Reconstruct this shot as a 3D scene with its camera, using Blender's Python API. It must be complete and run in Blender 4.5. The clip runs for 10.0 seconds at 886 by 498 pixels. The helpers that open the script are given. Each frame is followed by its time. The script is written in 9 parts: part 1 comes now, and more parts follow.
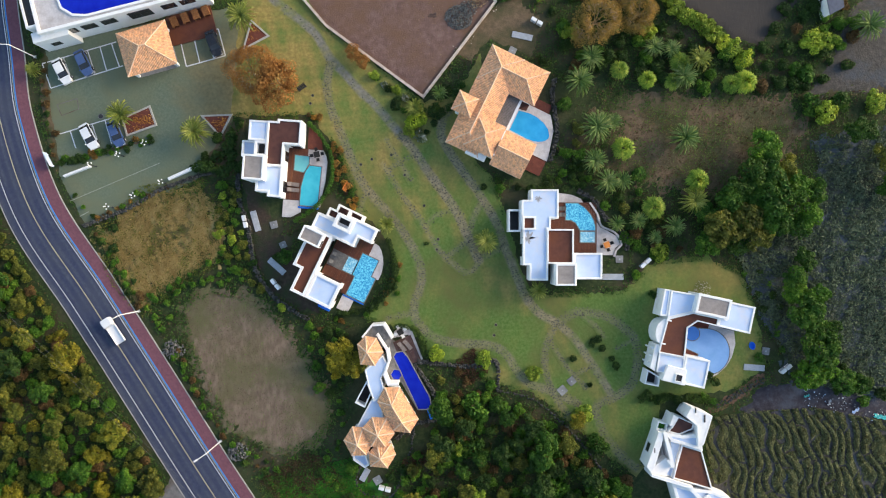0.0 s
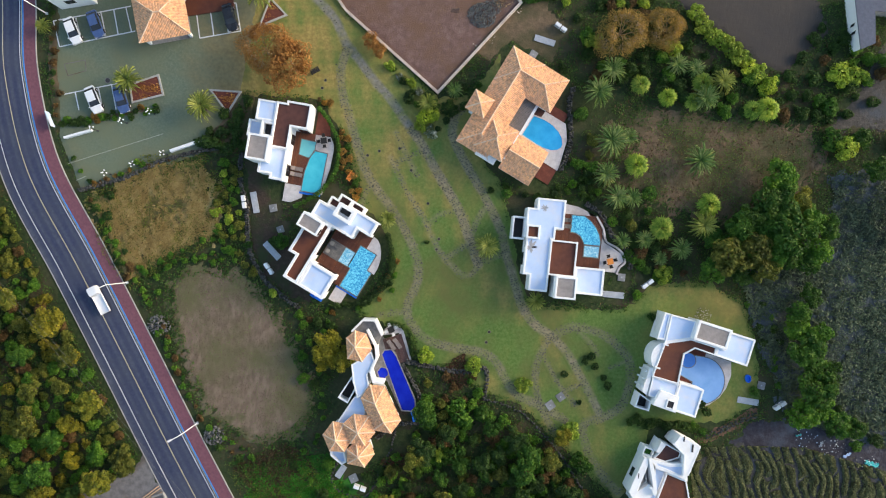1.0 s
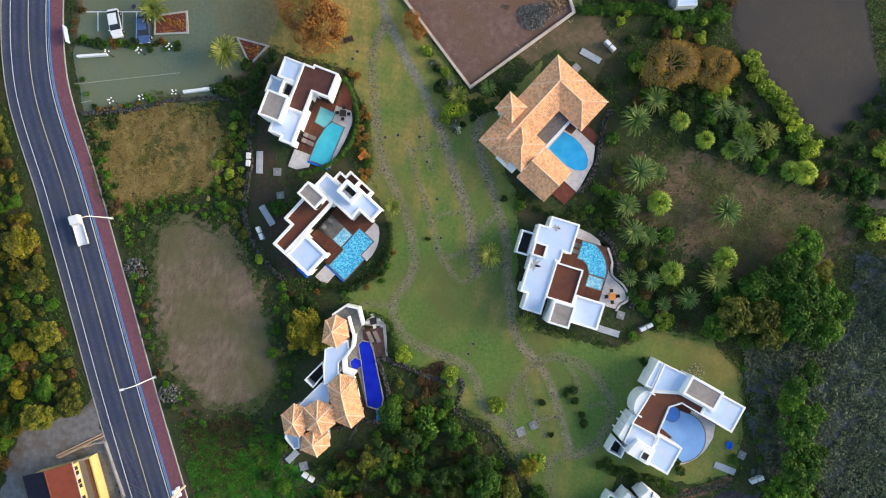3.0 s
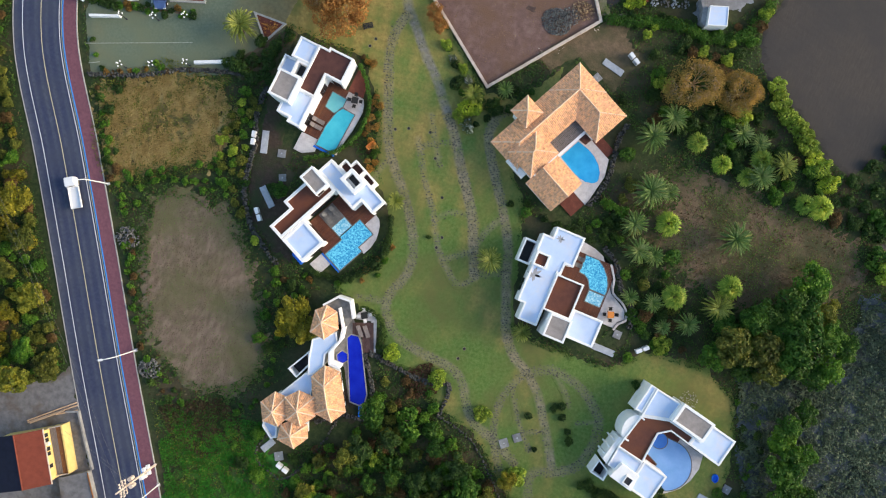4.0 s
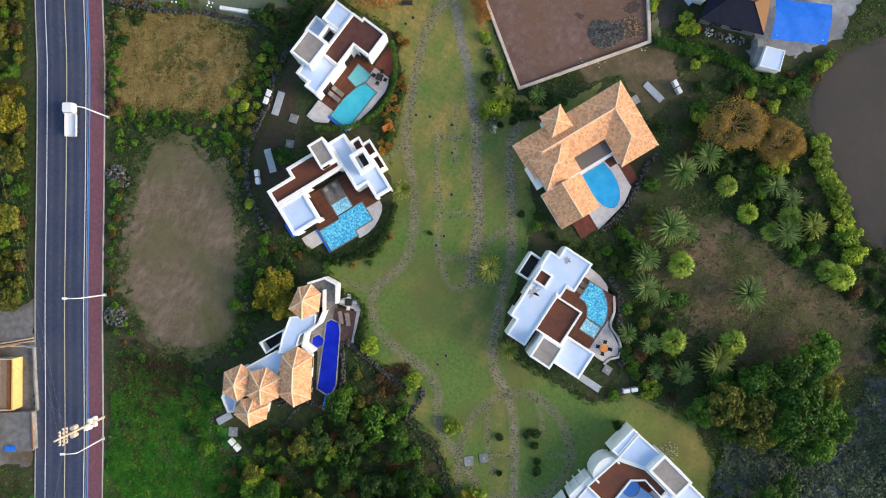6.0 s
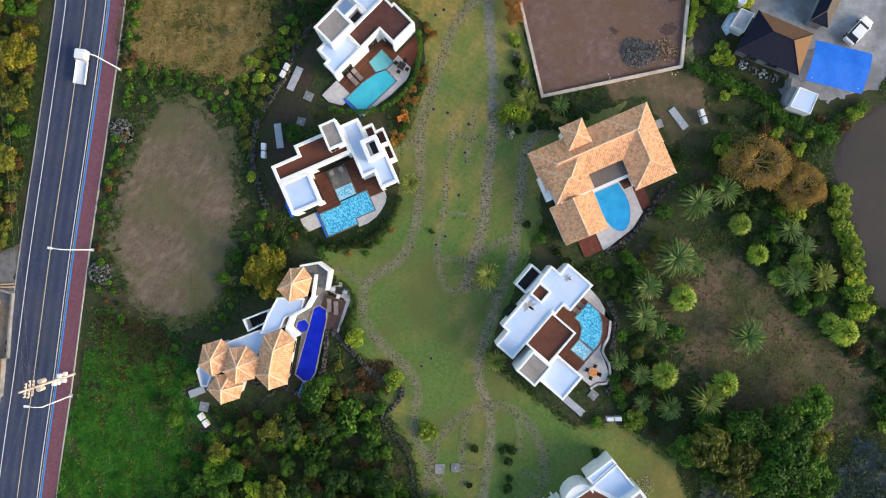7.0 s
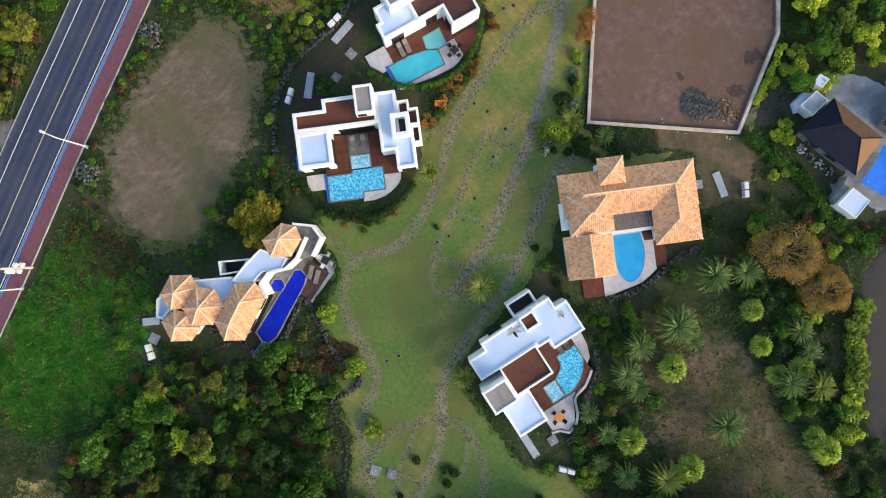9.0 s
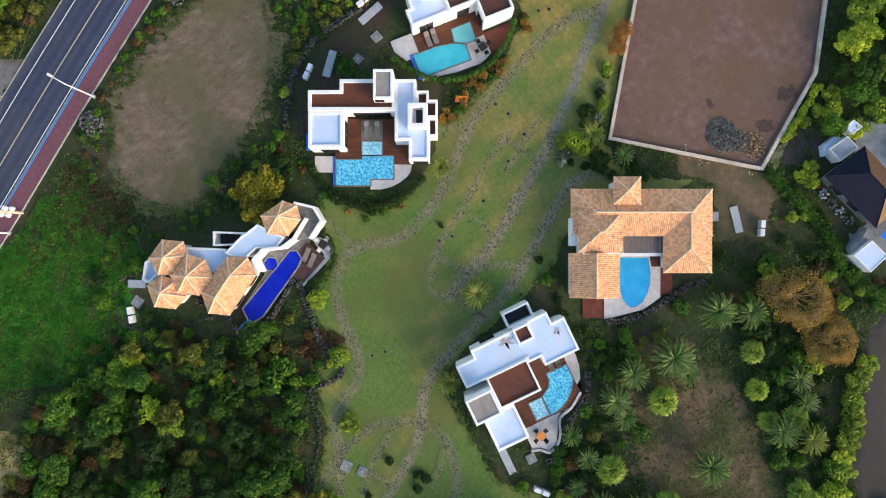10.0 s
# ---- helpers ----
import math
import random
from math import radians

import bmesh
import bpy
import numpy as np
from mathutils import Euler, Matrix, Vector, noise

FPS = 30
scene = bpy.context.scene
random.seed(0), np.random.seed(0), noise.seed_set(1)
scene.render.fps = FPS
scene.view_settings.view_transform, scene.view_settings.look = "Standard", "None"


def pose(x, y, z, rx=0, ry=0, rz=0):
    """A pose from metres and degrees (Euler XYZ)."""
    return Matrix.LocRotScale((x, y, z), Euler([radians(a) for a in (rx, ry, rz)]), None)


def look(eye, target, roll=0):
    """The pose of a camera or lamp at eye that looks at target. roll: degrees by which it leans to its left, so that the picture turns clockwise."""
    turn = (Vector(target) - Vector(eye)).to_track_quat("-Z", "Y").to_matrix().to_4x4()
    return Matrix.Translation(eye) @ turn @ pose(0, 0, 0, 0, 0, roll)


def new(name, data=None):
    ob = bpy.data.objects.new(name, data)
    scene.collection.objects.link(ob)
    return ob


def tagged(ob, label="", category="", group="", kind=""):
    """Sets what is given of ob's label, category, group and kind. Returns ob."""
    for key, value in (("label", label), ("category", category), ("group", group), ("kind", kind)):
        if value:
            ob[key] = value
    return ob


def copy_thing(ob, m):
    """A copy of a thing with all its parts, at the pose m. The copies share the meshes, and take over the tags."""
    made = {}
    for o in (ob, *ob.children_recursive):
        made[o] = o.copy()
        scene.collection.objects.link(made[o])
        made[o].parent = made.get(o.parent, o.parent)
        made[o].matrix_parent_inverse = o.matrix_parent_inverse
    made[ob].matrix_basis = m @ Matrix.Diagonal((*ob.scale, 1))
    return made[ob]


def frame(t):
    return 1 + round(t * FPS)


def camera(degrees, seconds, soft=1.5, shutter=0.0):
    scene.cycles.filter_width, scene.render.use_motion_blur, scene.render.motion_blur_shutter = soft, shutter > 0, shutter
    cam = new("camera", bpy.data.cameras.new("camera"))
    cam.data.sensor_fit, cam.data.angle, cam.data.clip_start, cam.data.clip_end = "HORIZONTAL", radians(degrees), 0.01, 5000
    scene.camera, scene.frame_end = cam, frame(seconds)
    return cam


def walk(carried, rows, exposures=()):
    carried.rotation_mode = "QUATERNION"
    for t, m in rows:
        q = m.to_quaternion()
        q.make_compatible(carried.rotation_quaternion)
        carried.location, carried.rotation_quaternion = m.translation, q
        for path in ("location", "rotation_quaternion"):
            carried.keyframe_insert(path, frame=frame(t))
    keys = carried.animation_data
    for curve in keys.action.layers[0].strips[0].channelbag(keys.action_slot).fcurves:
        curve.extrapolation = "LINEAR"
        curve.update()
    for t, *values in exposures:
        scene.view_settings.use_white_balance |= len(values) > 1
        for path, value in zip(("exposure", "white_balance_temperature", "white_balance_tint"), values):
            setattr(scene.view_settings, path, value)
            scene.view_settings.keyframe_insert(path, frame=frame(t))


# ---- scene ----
# a drone over a villa estate: it looks straight down, sinks and turns
cam = camera(65.0, 10.0, soft=1.1)
PATH = [
    (0.0, 0.0, 0.0, 114.0, 0.13), (0.5, 0.0, 0.08, 112.69, 3.48), (1.0, 0.01, 0.08, 111.45, 5.71),
    (1.5, 0.03, 0.02, 110.17, 7.49), (2.0, 0.03, -0.02, 108.91, 9.37), (2.5, -0.01, 0.07, 107.66, 13.18),
    (4.0, -0.01, 0.09, 103.85, 22.82), (4.5, 0.04, 0.07, 102.51, 24.74), (5.0, 0.06, 0.03, 101.21, 27.46),
    (5.5, 0.09, -0.01, 99.87, 29.9), (7.0, 0.1, 0.08, 95.96, 40.83), (7.5, 0.1, 0.01, 94.64, 44.01),
    (8.0, 0.09, 0.02, 93.34, 47.65), (8.5, 0.12, 0.02, 92.1, 52.63), (9.0, 0.19, 0.04, 90.81, 56.88),
    (9.5, 0.13, -0.01, 89.44, 60.52), (10.0, 0.15, -0.16, 88.13, 64.28),
]
walk(cam, [(t, pose(x, y, z, 0, 0, yaw)) for t, x, y, z, yaw in PATH], exposures=[(0.0, 0.96), (10.0, 0.95)])

# ---- light: a low, hazy evening sun and the open sky ----
SUN_AZ, SUN_EL = 21.0, 20.0
world = bpy.data.worlds.new("evening_sky")
scene.world = world
world.use_nodes = True
wn = world.node_tree
sky = wn.nodes.new("ShaderNodeTexSky")
sky.sky_type, sky.sun_disc = "NISHITA", False
sky.sun_elevation, sky.sun_rotation = radians(SUN_EL), radians(90 - SUN_AZ)
sky.dust_density, sky.air_density = 1.0, 1.2
wn.nodes["Background"].inputs["Strength"].default_value = 0.15
wn.links.new(sky.outputs["Color"], wn.nodes["Background"].inputs["Color"])
sun_data = bpy.data.lights.new("sun", "SUN")
sun_data.energy, sun_data.angle, sun_data.color = 2.35, radians(34), (1.0, 0.8, 0.57)
sun = new("sun", sun_data)
sun.matrix_world = look((200 * math.cos(radians(SUN_AZ)) * math.cos(radians(SUN_EL)),
                         200 * math.sin(radians(SUN_AZ)) * math.cos(radians(SUN_EL)),
                         200 * math.sin(radians(SUN_EL))), (0, 0, 0))


# ---- materials ----
def ramp(nt, fac, stops):
    r = nt.nodes.new("ShaderNodeValToRGB")
    while len(r.color_ramp.elements) < len(stops):
        r.color_ramp.elements.new(0.5)
    for el, (p, c) in zip(r.color_ramp.elements, stops):
        el.position, el.color = p, (*c, 1)
    nt.links.new(fac, r.inputs["Fac"])
    return r.outputs["Color"]


def noise_tex(nt, scale, detail=4.0, rough=0.6, stretch=None):
    g = nt.nodes.new("ShaderNodeNewGeometry")
    pos = g.outputs["Position"]
    if stretch:
        m = nt.nodes.new("ShaderNodeMapping")
        m.inputs["Scale"].default_value = stretch[:3]
        m.inputs["Rotation"].default_value = (0, 0, radians(stretch[3]))
        nt.links.new(pos, m.inputs["Vector"])
        pos = m.outputs["Vector"]
    n = nt.nodes.new("ShaderNodeTexNoise")
    n.inputs["Scale"].default_value, n.inputs["Detail"].default_value = scale, detail
    n.inputs["Roughness"].default_value = rough
    nt.links.new(pos, n.inputs["Vector"])
    return n.outputs["Fac"]


def mix(nt, fac, a, b, mode="MIX"):
    m = nt.nodes.new("ShaderNodeMix")
    m.data_type, m.blend_type = "RGBA", mode
    for key, v in ((0, fac), (6, a), (7, b)):
        if isinstance(v, (int, float)):
            m.inputs[key].default_value = v
        elif isinstance(v, tuple):
            m.inputs[key].default_value = (*v, 1)
        else:
            nt.links.new(v, m.inputs[key])
    return m.outputs[2]


def mat(name, stops, scale=1.0, detail=5.0, rough=0.85, metal=0.0, bump=0.0, bscale=8.0, wide=None, vary=None,
        amount=0.35, stretch=None, spec=0.3, coat=0.0):
    """A surface: colours spread by fine noise, a wide stain (scale, colour, share), and differences between pieces."""
    m = bpy.data.materials.new(name)
    m.use_nodes = True
    nt = m.node_tree
    b = nt.nodes["Principled BSDF"]
    col = ramp(nt, noise_tex(nt, scale, detail, 0.65, stretch), stops)
    if wide:
        wscale, wcol, share = wide
        f = ramp(nt, noise_tex(nt, wscale, 4.0), [(0.62 - share * 0.5, (0, 0, 0)), (0.78 - share * 0.4, (1, 1, 1))])
        col = mix(nt, f, col, wcol)
    if vary:
        node = nt.nodes.new("ShaderNodeObjectInfo" if vary == "object" else "ShaderNodeNewGeometry")
        rnd = node.outputs["Random" if vary == "object" else "Random Per Island"]
        lo, hi = 1 - amount, 1 + amount
        f = ramp(nt, rnd, [(0.0, (lo, lo, lo * 0.9)), (0.5, (1, 1, 1)), (1.0, (hi, hi * 0.97, hi * 0.8))])
        col = mix(nt, 1.0, col, f, "MULTIPLY")
    nt.links.new(col, b.inputs["Base Color"])
    b.inputs["Roughness"].default_value, b.inputs["Metallic"].default_value = rough, metal
    b.inputs["Specular IOR Level"].default_value = spec
    b.inputs["Coat Weight"].default_value = coat
    if bump:
        bp = nt.nodes.new("ShaderNodeBump")
        bp.inputs["Strength"].default_value, bp.inputs["Distance"].default_value = bump, 0.1
        nt.links.new(noise_tex(nt, bscale, 5.0), bp.inputs["Height"])
        nt.links.new(bp.outputs["Normal"], b.inputs["Normal"])
    return m


def leaf_mat(name, dark, mid, light, amount=0.3):
    """Foliage that differs leaf by leaf and plant by plant, and lets a little light through."""
    m = bpy.data.materials.new(name)
    m.use_nodes = True
    nt = m.node_tree
    b = nt.nodes["Principled BSDF"]
    g = nt.nodes.new("ShaderNodeNewGeometry")
    blend = nt.nodes.new("ShaderNodeMath")
    blend.operation = "MULTIPLY_ADD"
    nt.links.new(noise_tex(nt, 0.55, 3), blend.inputs[0])
    blend.inputs[1].default_value = 1.5
    shift = nt.nodes.new("ShaderNodeMath")
    shift.operation = "MULTIPLY_ADD"
    nt.links.new(g.outputs["Random Per Island"], shift.inputs[0])
    shift.inputs[1].default_value, shift.inputs[2].default_value = 0.45, -0.47
    nt.links.new(shift.outputs[0], blend.inputs[2])
    col = ramp(nt, blend.outputs[0], [(0.0, dark), (0.5, mid), (1.0, light)])
    o = nt.nodes.new("ShaderNodeObjectInfo")
    lo, hi = 1 - amount, 1 + amount
    col = mix(nt, 1.0, col, ramp(nt, o.outputs["Random"], [(0, (lo, lo, lo)), (0.6, (1, 1, 1)), (1, (hi * 1.1, hi, 0.9))]), "MULTIPLY")
    nt.links.new(col, b.inputs["Base Color"])
    b.inputs["Roughness"].default_value = 0.6
    b.inputs["Specular IOR Level"].default_value = 0.25
    t = nt.nodes.new("ShaderNodeBsdfTranslucent")
    nt.links.new(col, t.inputs["Color"])
    ms = nt.nodes.new("ShaderNodeMixShader")
    ms.inputs[0].default_value = 0.25
    nt.links.new(b.outputs[0], ms.inputs[1])
    nt.links.new(t.outputs[0], ms.inputs[2])
    nt.links.new(ms.outputs[0], nt.nodes["Material Output"].inputs["Surface"])
    return m


M_SCRUB = mat("scrub_ground", [(0.3, (0.012, 0.024, 0.006)), (0.5, (0.027, 0.045, 0.012)), (0.72, (0.06, 0.066, 0.023))], 1.6, 8,
              bump=0.8, bscale=3.0, wide=(0.09, (0.075, 0.058, 0.032), 0.26))
LAWN_STOPS = [(0.28, (0.062, 0.116, 0.018)), (0.52, (0.1, 0.168, 0.034)), (0.75, (0.155, 0.21, 0.06))]
LAWN_WIDE = (0.07, (0.12, 0.13, 0.036), 0.3)
M_LAWN = mat("lawn_grass", LAWN_STOPS, 2.2, 8, bump=0.4, bscale=9.0, wide=LAWN_WIDE)
def worn_or_tinted_by(m, name, colour):
    """Mixes a second colour in where the mesh says that the ground is worn or tinted."""
    nt = m.node_tree
    b = nt.nodes["Principled BSDF"]
    at = nt.nodes.new("ShaderNodeAttribute")
    at.attribute_name = name
    col = b.inputs["Base Color"].links[0].from_socket
    dry = ramp(nt, noise_tex(nt, 1.8, 8), [(0.3, tuple(c * 0.7 for c in colour)), (0.7, tuple(c * 1.3 for c in colour))])
    nt.links.new(mix(nt, at.outputs["Fac"], col, dry), b.inputs["Base Color"])


worn_or_tinted_by(M_LAWN, "wear", (0.28, 0.215, 0.066))
M_STRAW = mat("dry_grass", [(0.25, (0.24, 0.17, 0.06)), (0.5, (0.4, 0.29, 0.11)), (0.75, (0.54, 0.41, 0.17))], 1.1, 9,
              bump=0.6, bscale=4.0, wide=(0.2, (0.17, 0.115, 0.05), 0.35), stretch=(1, 0.25, 1, -25))
worn_or_tinted_by(M_STRAW, "wear", (0.095, 0.088, 0.03))
M_FIELD = mat("mown_field", [(0.25, (0.115, 0.08, 0.055)), (0.5, (0.18, 0.13, 0.09)), (0.75, (0.25, 0.182, 0.13))], 1.2, 9,
              bump=0.7, bscale=5.0, wide=(0.12, (0.12, 0.108, 0.05), 0.34), stretch=(1, 0.45, 1, -32))
worn_or_tinted_by(M_FIELD, "wear", (0.105, 0.105, 0.045))
M_DIRT = mat("bare_dirt", [(0.25, (0.11, 0.064, 0.053)), (0.5, (0.16, 0.096, 0.08)), (0.78, (0.22, 0.145, 0.122))], 0.9, 9,
             bump=0.7, bscale=6.0, wide=(0.16, (0.15, 0.085, 0.055), 0.4))
M_SOIL = mat("orchard_soil", [(0.25, (0.08, 0.06, 0.034)), (0.5, (0.145, 0.1, 0.06)), (0.78, (0.21, 0.145, 0.088))], 1.3, 9,
             bump=0.8, bscale=4.0, wide=(0.13, (0.06, 0.062, 0.024), 0.42))
M_REDSOIL = mat("reddish_earth", [(0.25, (0.11, 0.06, 0.038)), (0.55, (0.17, 0.095, 0.06)), (0.8, (0.24, 0.15, 0.1))], 1.6, 8, bump=0.7, bscale=5)
M_DAMP = mat("damp_earth", [(0.25, (0.05, 0.032, 0.028)), (0.55, (0.085, 0.055, 0.046)), (0.8, (0.13, 0.085, 0.07))], 2.5, 8, bump=0.9, bscale=5)
M_BED = mat("dark_garden_earth", [(0.25, (0.028, 0.019, 0.014)), (0.5, (0.05, 0.034, 0.024)), (0.8, (0.085, 0.058, 0.04))], 1.8, 8, bump=0.8, bscale=5, wide=(0.3, (0.03, 0.042, 0.014), 0.35))
M_PLOUGH = mat("ploughed_soil", [(0.25, (0.046, 0.039, 0.034)), (0.55, (0.058, 0.049, 0.043)), (0.8, (0.072, 0.06, 0.052))], 1.6, 8,
               bump=0.25, bscale=9.0, stretch=(3, 0.4, 1, 30), wide=(0.1, (0.046, 0.041, 0.039), 0.4))
M_DITCH = mat("dark_ditch_earth", [(0.25, (0.018, 0.016, 0.022)), (0.52, (0.038, 0.034, 0.044)), (0.8, (0.09, 0.084, 0.1))], 1.2, 9, bump=1.0, bscale=3.0, wide=(0.2, (0.07, 0.08, 0.105), 0.3))
M_CROPSOIL = mat("crop_soil", [(0.25, (0.034, 0.033, 0.03)), (0.52, (0.066, 0.06, 0.054)), (0.8, (0.115, 0.104, 0.09))], 1.4, 9,
                 bump=1.0, bscale=3.0, wide=(0.2, (0.06, 0.07, 0.084), 0.3))
M_ROCKY = mat("stony_ground", [(0.25, (0.042, 0.054, 0.064)), (0.52, (0.08, 0.098, 0.112)), (0.8, (0.165, 0.192, 0.21))], 1.4, 9,
              bump=1.0, bscale=3.0, wide=(0.15, (0.04, 0.05, 0.036), 0.35))
M_MEADOW = mat("green_meadow", [(0.25, (0.02, 0.085, 0.008)), (0.5, (0.035, 0.15, 0.013)), (0.78, (0.06, 0.2, 0.024))], 1.5, 9,
               bump=1.0, bscale=4.0, wide=(0.22, (0.045, 0.062, 0.018), 0.45))
M_PAVER = mat("grass_paving", [(0.3, (0.1, 0.132, 0.09)), (0.5, (0.128, 0.162, 0.112)), (0.75, (0.17, 0.2, 0.145))], 3.0, 8,
              bump=0.3, bscale=12, wide=(0.08, (0.145, 0.165, 0.1), 0.4))
# Colour of the warm glow that is painted on the car park.
worn_or_tinted_by(M_PAVER, "wear", (0.2, 0.15, 0.065))
M_ASPHALT = mat("asphalt", [(0.3, (0.028, 0.037, 0.077)), (0.55, (0.038, 0.048, 0.096)), (0.8, (0.057, 0.068, 0.12))], 2.2, 10,
                rough=0.75, bump=0.3, bscale=30, wide=(0.15, (0.047, 0.056, 0.092), 0.3))
worn_or_tinted_by(M_ASPHALT, "wear", (0.08, 0.09, 0.125))
M_CYCLE = mat("maroon_paving", [(0.3, (0.14, 0.055, 0.075)), (0.55, (0.18, 0.072, 0.092)), (0.8, (0.23, 0.1, 0.12))], 2.5, 8, bump=0.2, bscale=20)
M_KERB = mat("concrete_kerb", [(0.3, (0.3, 0.29, 0.27)), (0.6, (0.42, 0.41, 0.38)), (0.8, (0.5, 0.49, 0.46))], 3, 8, bump=0.3)
M_CONC = mat("grey_concrete", [(0.3, (0.2, 0.2, 0.2)), (0.55, (0.3, 0.3, 0.3)), (0.8, (0.4, 0.4, 0.39))], 1.5, 9, bump=0.3, wide=(0.3, (0.16, 0.16, 0.17), 0.3))
M_YARD = mat("pale_yard_concrete", [(0.3, (0.24, 0.25, 0.275)), (0.55, (0.33, 0.345, 0.37)), (0.8, (0.42, 0.43, 0.45))], 1.2, 9, bump=0.3, wide=(0.22, (0.19, 0.19, 0.2), 0.35))
M_LINE = mat("road_white", [(0.3, (0.55, 0.56, 0.58)), (0.6, (0.75, 0.75, 0.75))], 5, 8, rough=0.6)
M_YELLOW = mat("road_yellow", [(0.3, (0.45, 0.39, 0.24)), (0.6, (0.6, 0.53, 0.34))], 5, 8, rough=0.6)
M_BLUE = mat("road_blue", [(0.3, (0.04, 0.2, 0.55)), (0.6, (0.06, 0.27, 0.68))], 5, 8, rough=0.6)
M_WHITE = mat("white_render", [(0.25, (0.74, 0.74, 0.74)), (0.5, (0.8, 0.8, 0.8)), (0.8, (0.83, 0.83, 0.82))], 1.2, 8,
              bump=0.12, bscale=14, wide=(0.5, (0.7, 0.69, 0.67), 0.12), spec=0.3)
M_ROOFPALE = mat("pale_roof_coating", [(0.25, (0.44, 0.56, 0.78)), (0.5, (0.5, 0.62, 0.82)), (0.8, (0.58, 0.68, 0.84))], 0.5, 6,
                 rough=0.55, bump=0.08, wide=(0.3, (0.6, 0.63, 0.72), 0.25))
M_ROOFGREY = mat("grey_roof", [(0.25, (0.2, 0.18, 0.17)), (0.5, (0.28, 0.25, 0.235)), (0.8, (0.38, 0.33, 0.31))], 0.9, 8, bump=0.2)
M_DECK = mat("brown_timber_deck", [(0.25, (0.075, 0.026, 0.018)), (0.5, (0.105, 0.035, 0.022)), (0.8, (0.145, 0.052, 0.032))], 1.0, 7,
             rough=0.65, bump=0.2, bscale=10, wide=(0.3, (0.13, 0.042, 0.02), 0.4))
M_DARKDECK = mat("dark_terrace", [(0.25, (0.06, 0.024, 0.02)), (0.5, (0.09, 0.036, 0.028)), (0.8, (0.12, 0.05, 0.038))], 1.0, 7, rough=0.6, bump=0.2)
M_SLATE = mat("grey_flagstones", [(0.25, (0.1, 0.1, 0.1)), (0.5, (0.17, 0.165, 0.16)), (0.8, (0.27, 0.26, 0.25))], 2.0, 8, bump=0.4)
M_APRON = mat("worn_yard", [(0.25, (0.1, 0.097, 0.1)), (0.5, (0.165, 0.16, 0.165)), (0.8, (0.24, 0.235, 0.235))], 1.2, 9, bump=0.5, wide=(0.2, (0.11, 0.08, 0.05), 0.28))
M_PALEDECK = mat("pale_stone_paving", [(0.25, (0.42, 0.4, 0.4)), (0.5, (0.54, 0.51, 0.51)), (0.8, (0.66, 0.63, 0.62))], 1.8, 9, bump=0.3, wide=(0.4, (0.4, 0.36, 0.35), 0.25))
M_TILE = mat("clay_roof_tile", [(0.25, (0.62, 0.31, 0.175)), (0.5, (0.74, 0.4, 0.23)), (0.8, (0.83, 0.52, 0.33))], 4.5, 5, rough=0.75,
             vary="island", amount=0.24, wide=(0.6, (0.5, 0.25, 0.15), 0.06))
M_CAP = mat("pale_ridge_tile", [(0.25, (0.5, 0.32, 0.2)), (0.6, (0.62, 0.43, 0.29)), (0.8, (0.7, 0.52, 0.38))], 3, 6, rough=0.8)
M_CREAM = mat("cream_concrete", [(0.3, (0.5, 0.42, 0.36)), (0.6, (0.62, 0.53, 0.46))], 2, 8, bump=0.3, wide=(0.4, (0.42, 0.34, 0.28), 0.3))
M_WOOD = mat("weathered_timber", [(0.25, (0.12, 0.1, 0.095)), (0.5, (0.2, 0.17, 0.16)), (0.8, (0.3, 0.26, 0.25))], 1.5, 7, stretch=(6, 1, 1, 0))
M_TIMBER = mat("warm_timber", [(0.25, (0.17, 0.07, 0.026)), (0.6, (0.25, 0.11, 0.042))], 2, 6)
M_REDPAVE = mat("red_paving", [(0.25, (0.1, 0.03, 0.022)), (0.55, (0.14, 0.042, 0.028)), (0.8, (0.2, 0.065, 0.042))], 1.6, 8, bump=0.3)
M_STONE = mat("basalt_stone", [(0.25, (0.03, 0.031, 0.034)), (0.5, (0.06, 0.06, 0.06)), (0.8, (0.12, 0.115, 0.11))], 3, 6, bump=0.6, vary="object", amount=0.5)
M_BOULDER = mat("heaped_stone", [(0.25, (0.07, 0.072, 0.078)), (0.5, (0.13, 0.13, 0.135)), (0.8, (0.25, 0.245, 0.24))], 3, 6, bump=0.6, vary="island", amount=0.6)
M_PATHSTONE = mat("path_stone", [(0.25, (0.06, 0.058, 0.047)), (0.5, (0.105, 0.1, 0.08)), (0.8, (0.17, 0.16, 0.125))], 3, 6, bump=0.5, vary="island", amount=0.5)
M_SAND = mat("sandy_path", [(0.25, (0.135, 0.125, 0.078)), (0.5, (0.185, 0.172, 0.11)), (0.8, (0.25, 0.235, 0.16))], 2.4, 8, bump=0.4, wide=(0.4, (0.11, 0.13, 0.045), 0.3))
M_GLASS = mat("dark_window_glass", [(0.3, (0.02, 0.024, 0.03)), (0.7, (0.03, 0.035, 0.045))], 0.5, 2, rough=0.05, spec=0.6)
# Near-black: small fittings, sunken court floors, and shade painted into roof wells.
M_DARK = mat("near_black", [(0.3, (0.02, 0.02, 0.022)), (0.7, (0.045, 0.045, 0.05))], 1, 3, rough=0.6)
M_METAL = mat("galvanised_steel", [(0.3, (0.5, 0.52, 0.55)), (0.7, (0.62, 0.64, 0.67))], 4, 4, rough=0.45, metal=0.4)
M_GREYLID = mat("grey_tank_lid", [(0.3, (0.32, 0.34, 0.37)), (0.7, (0.46, 0.48, 0.52))], 2, 7, rough=0.6)
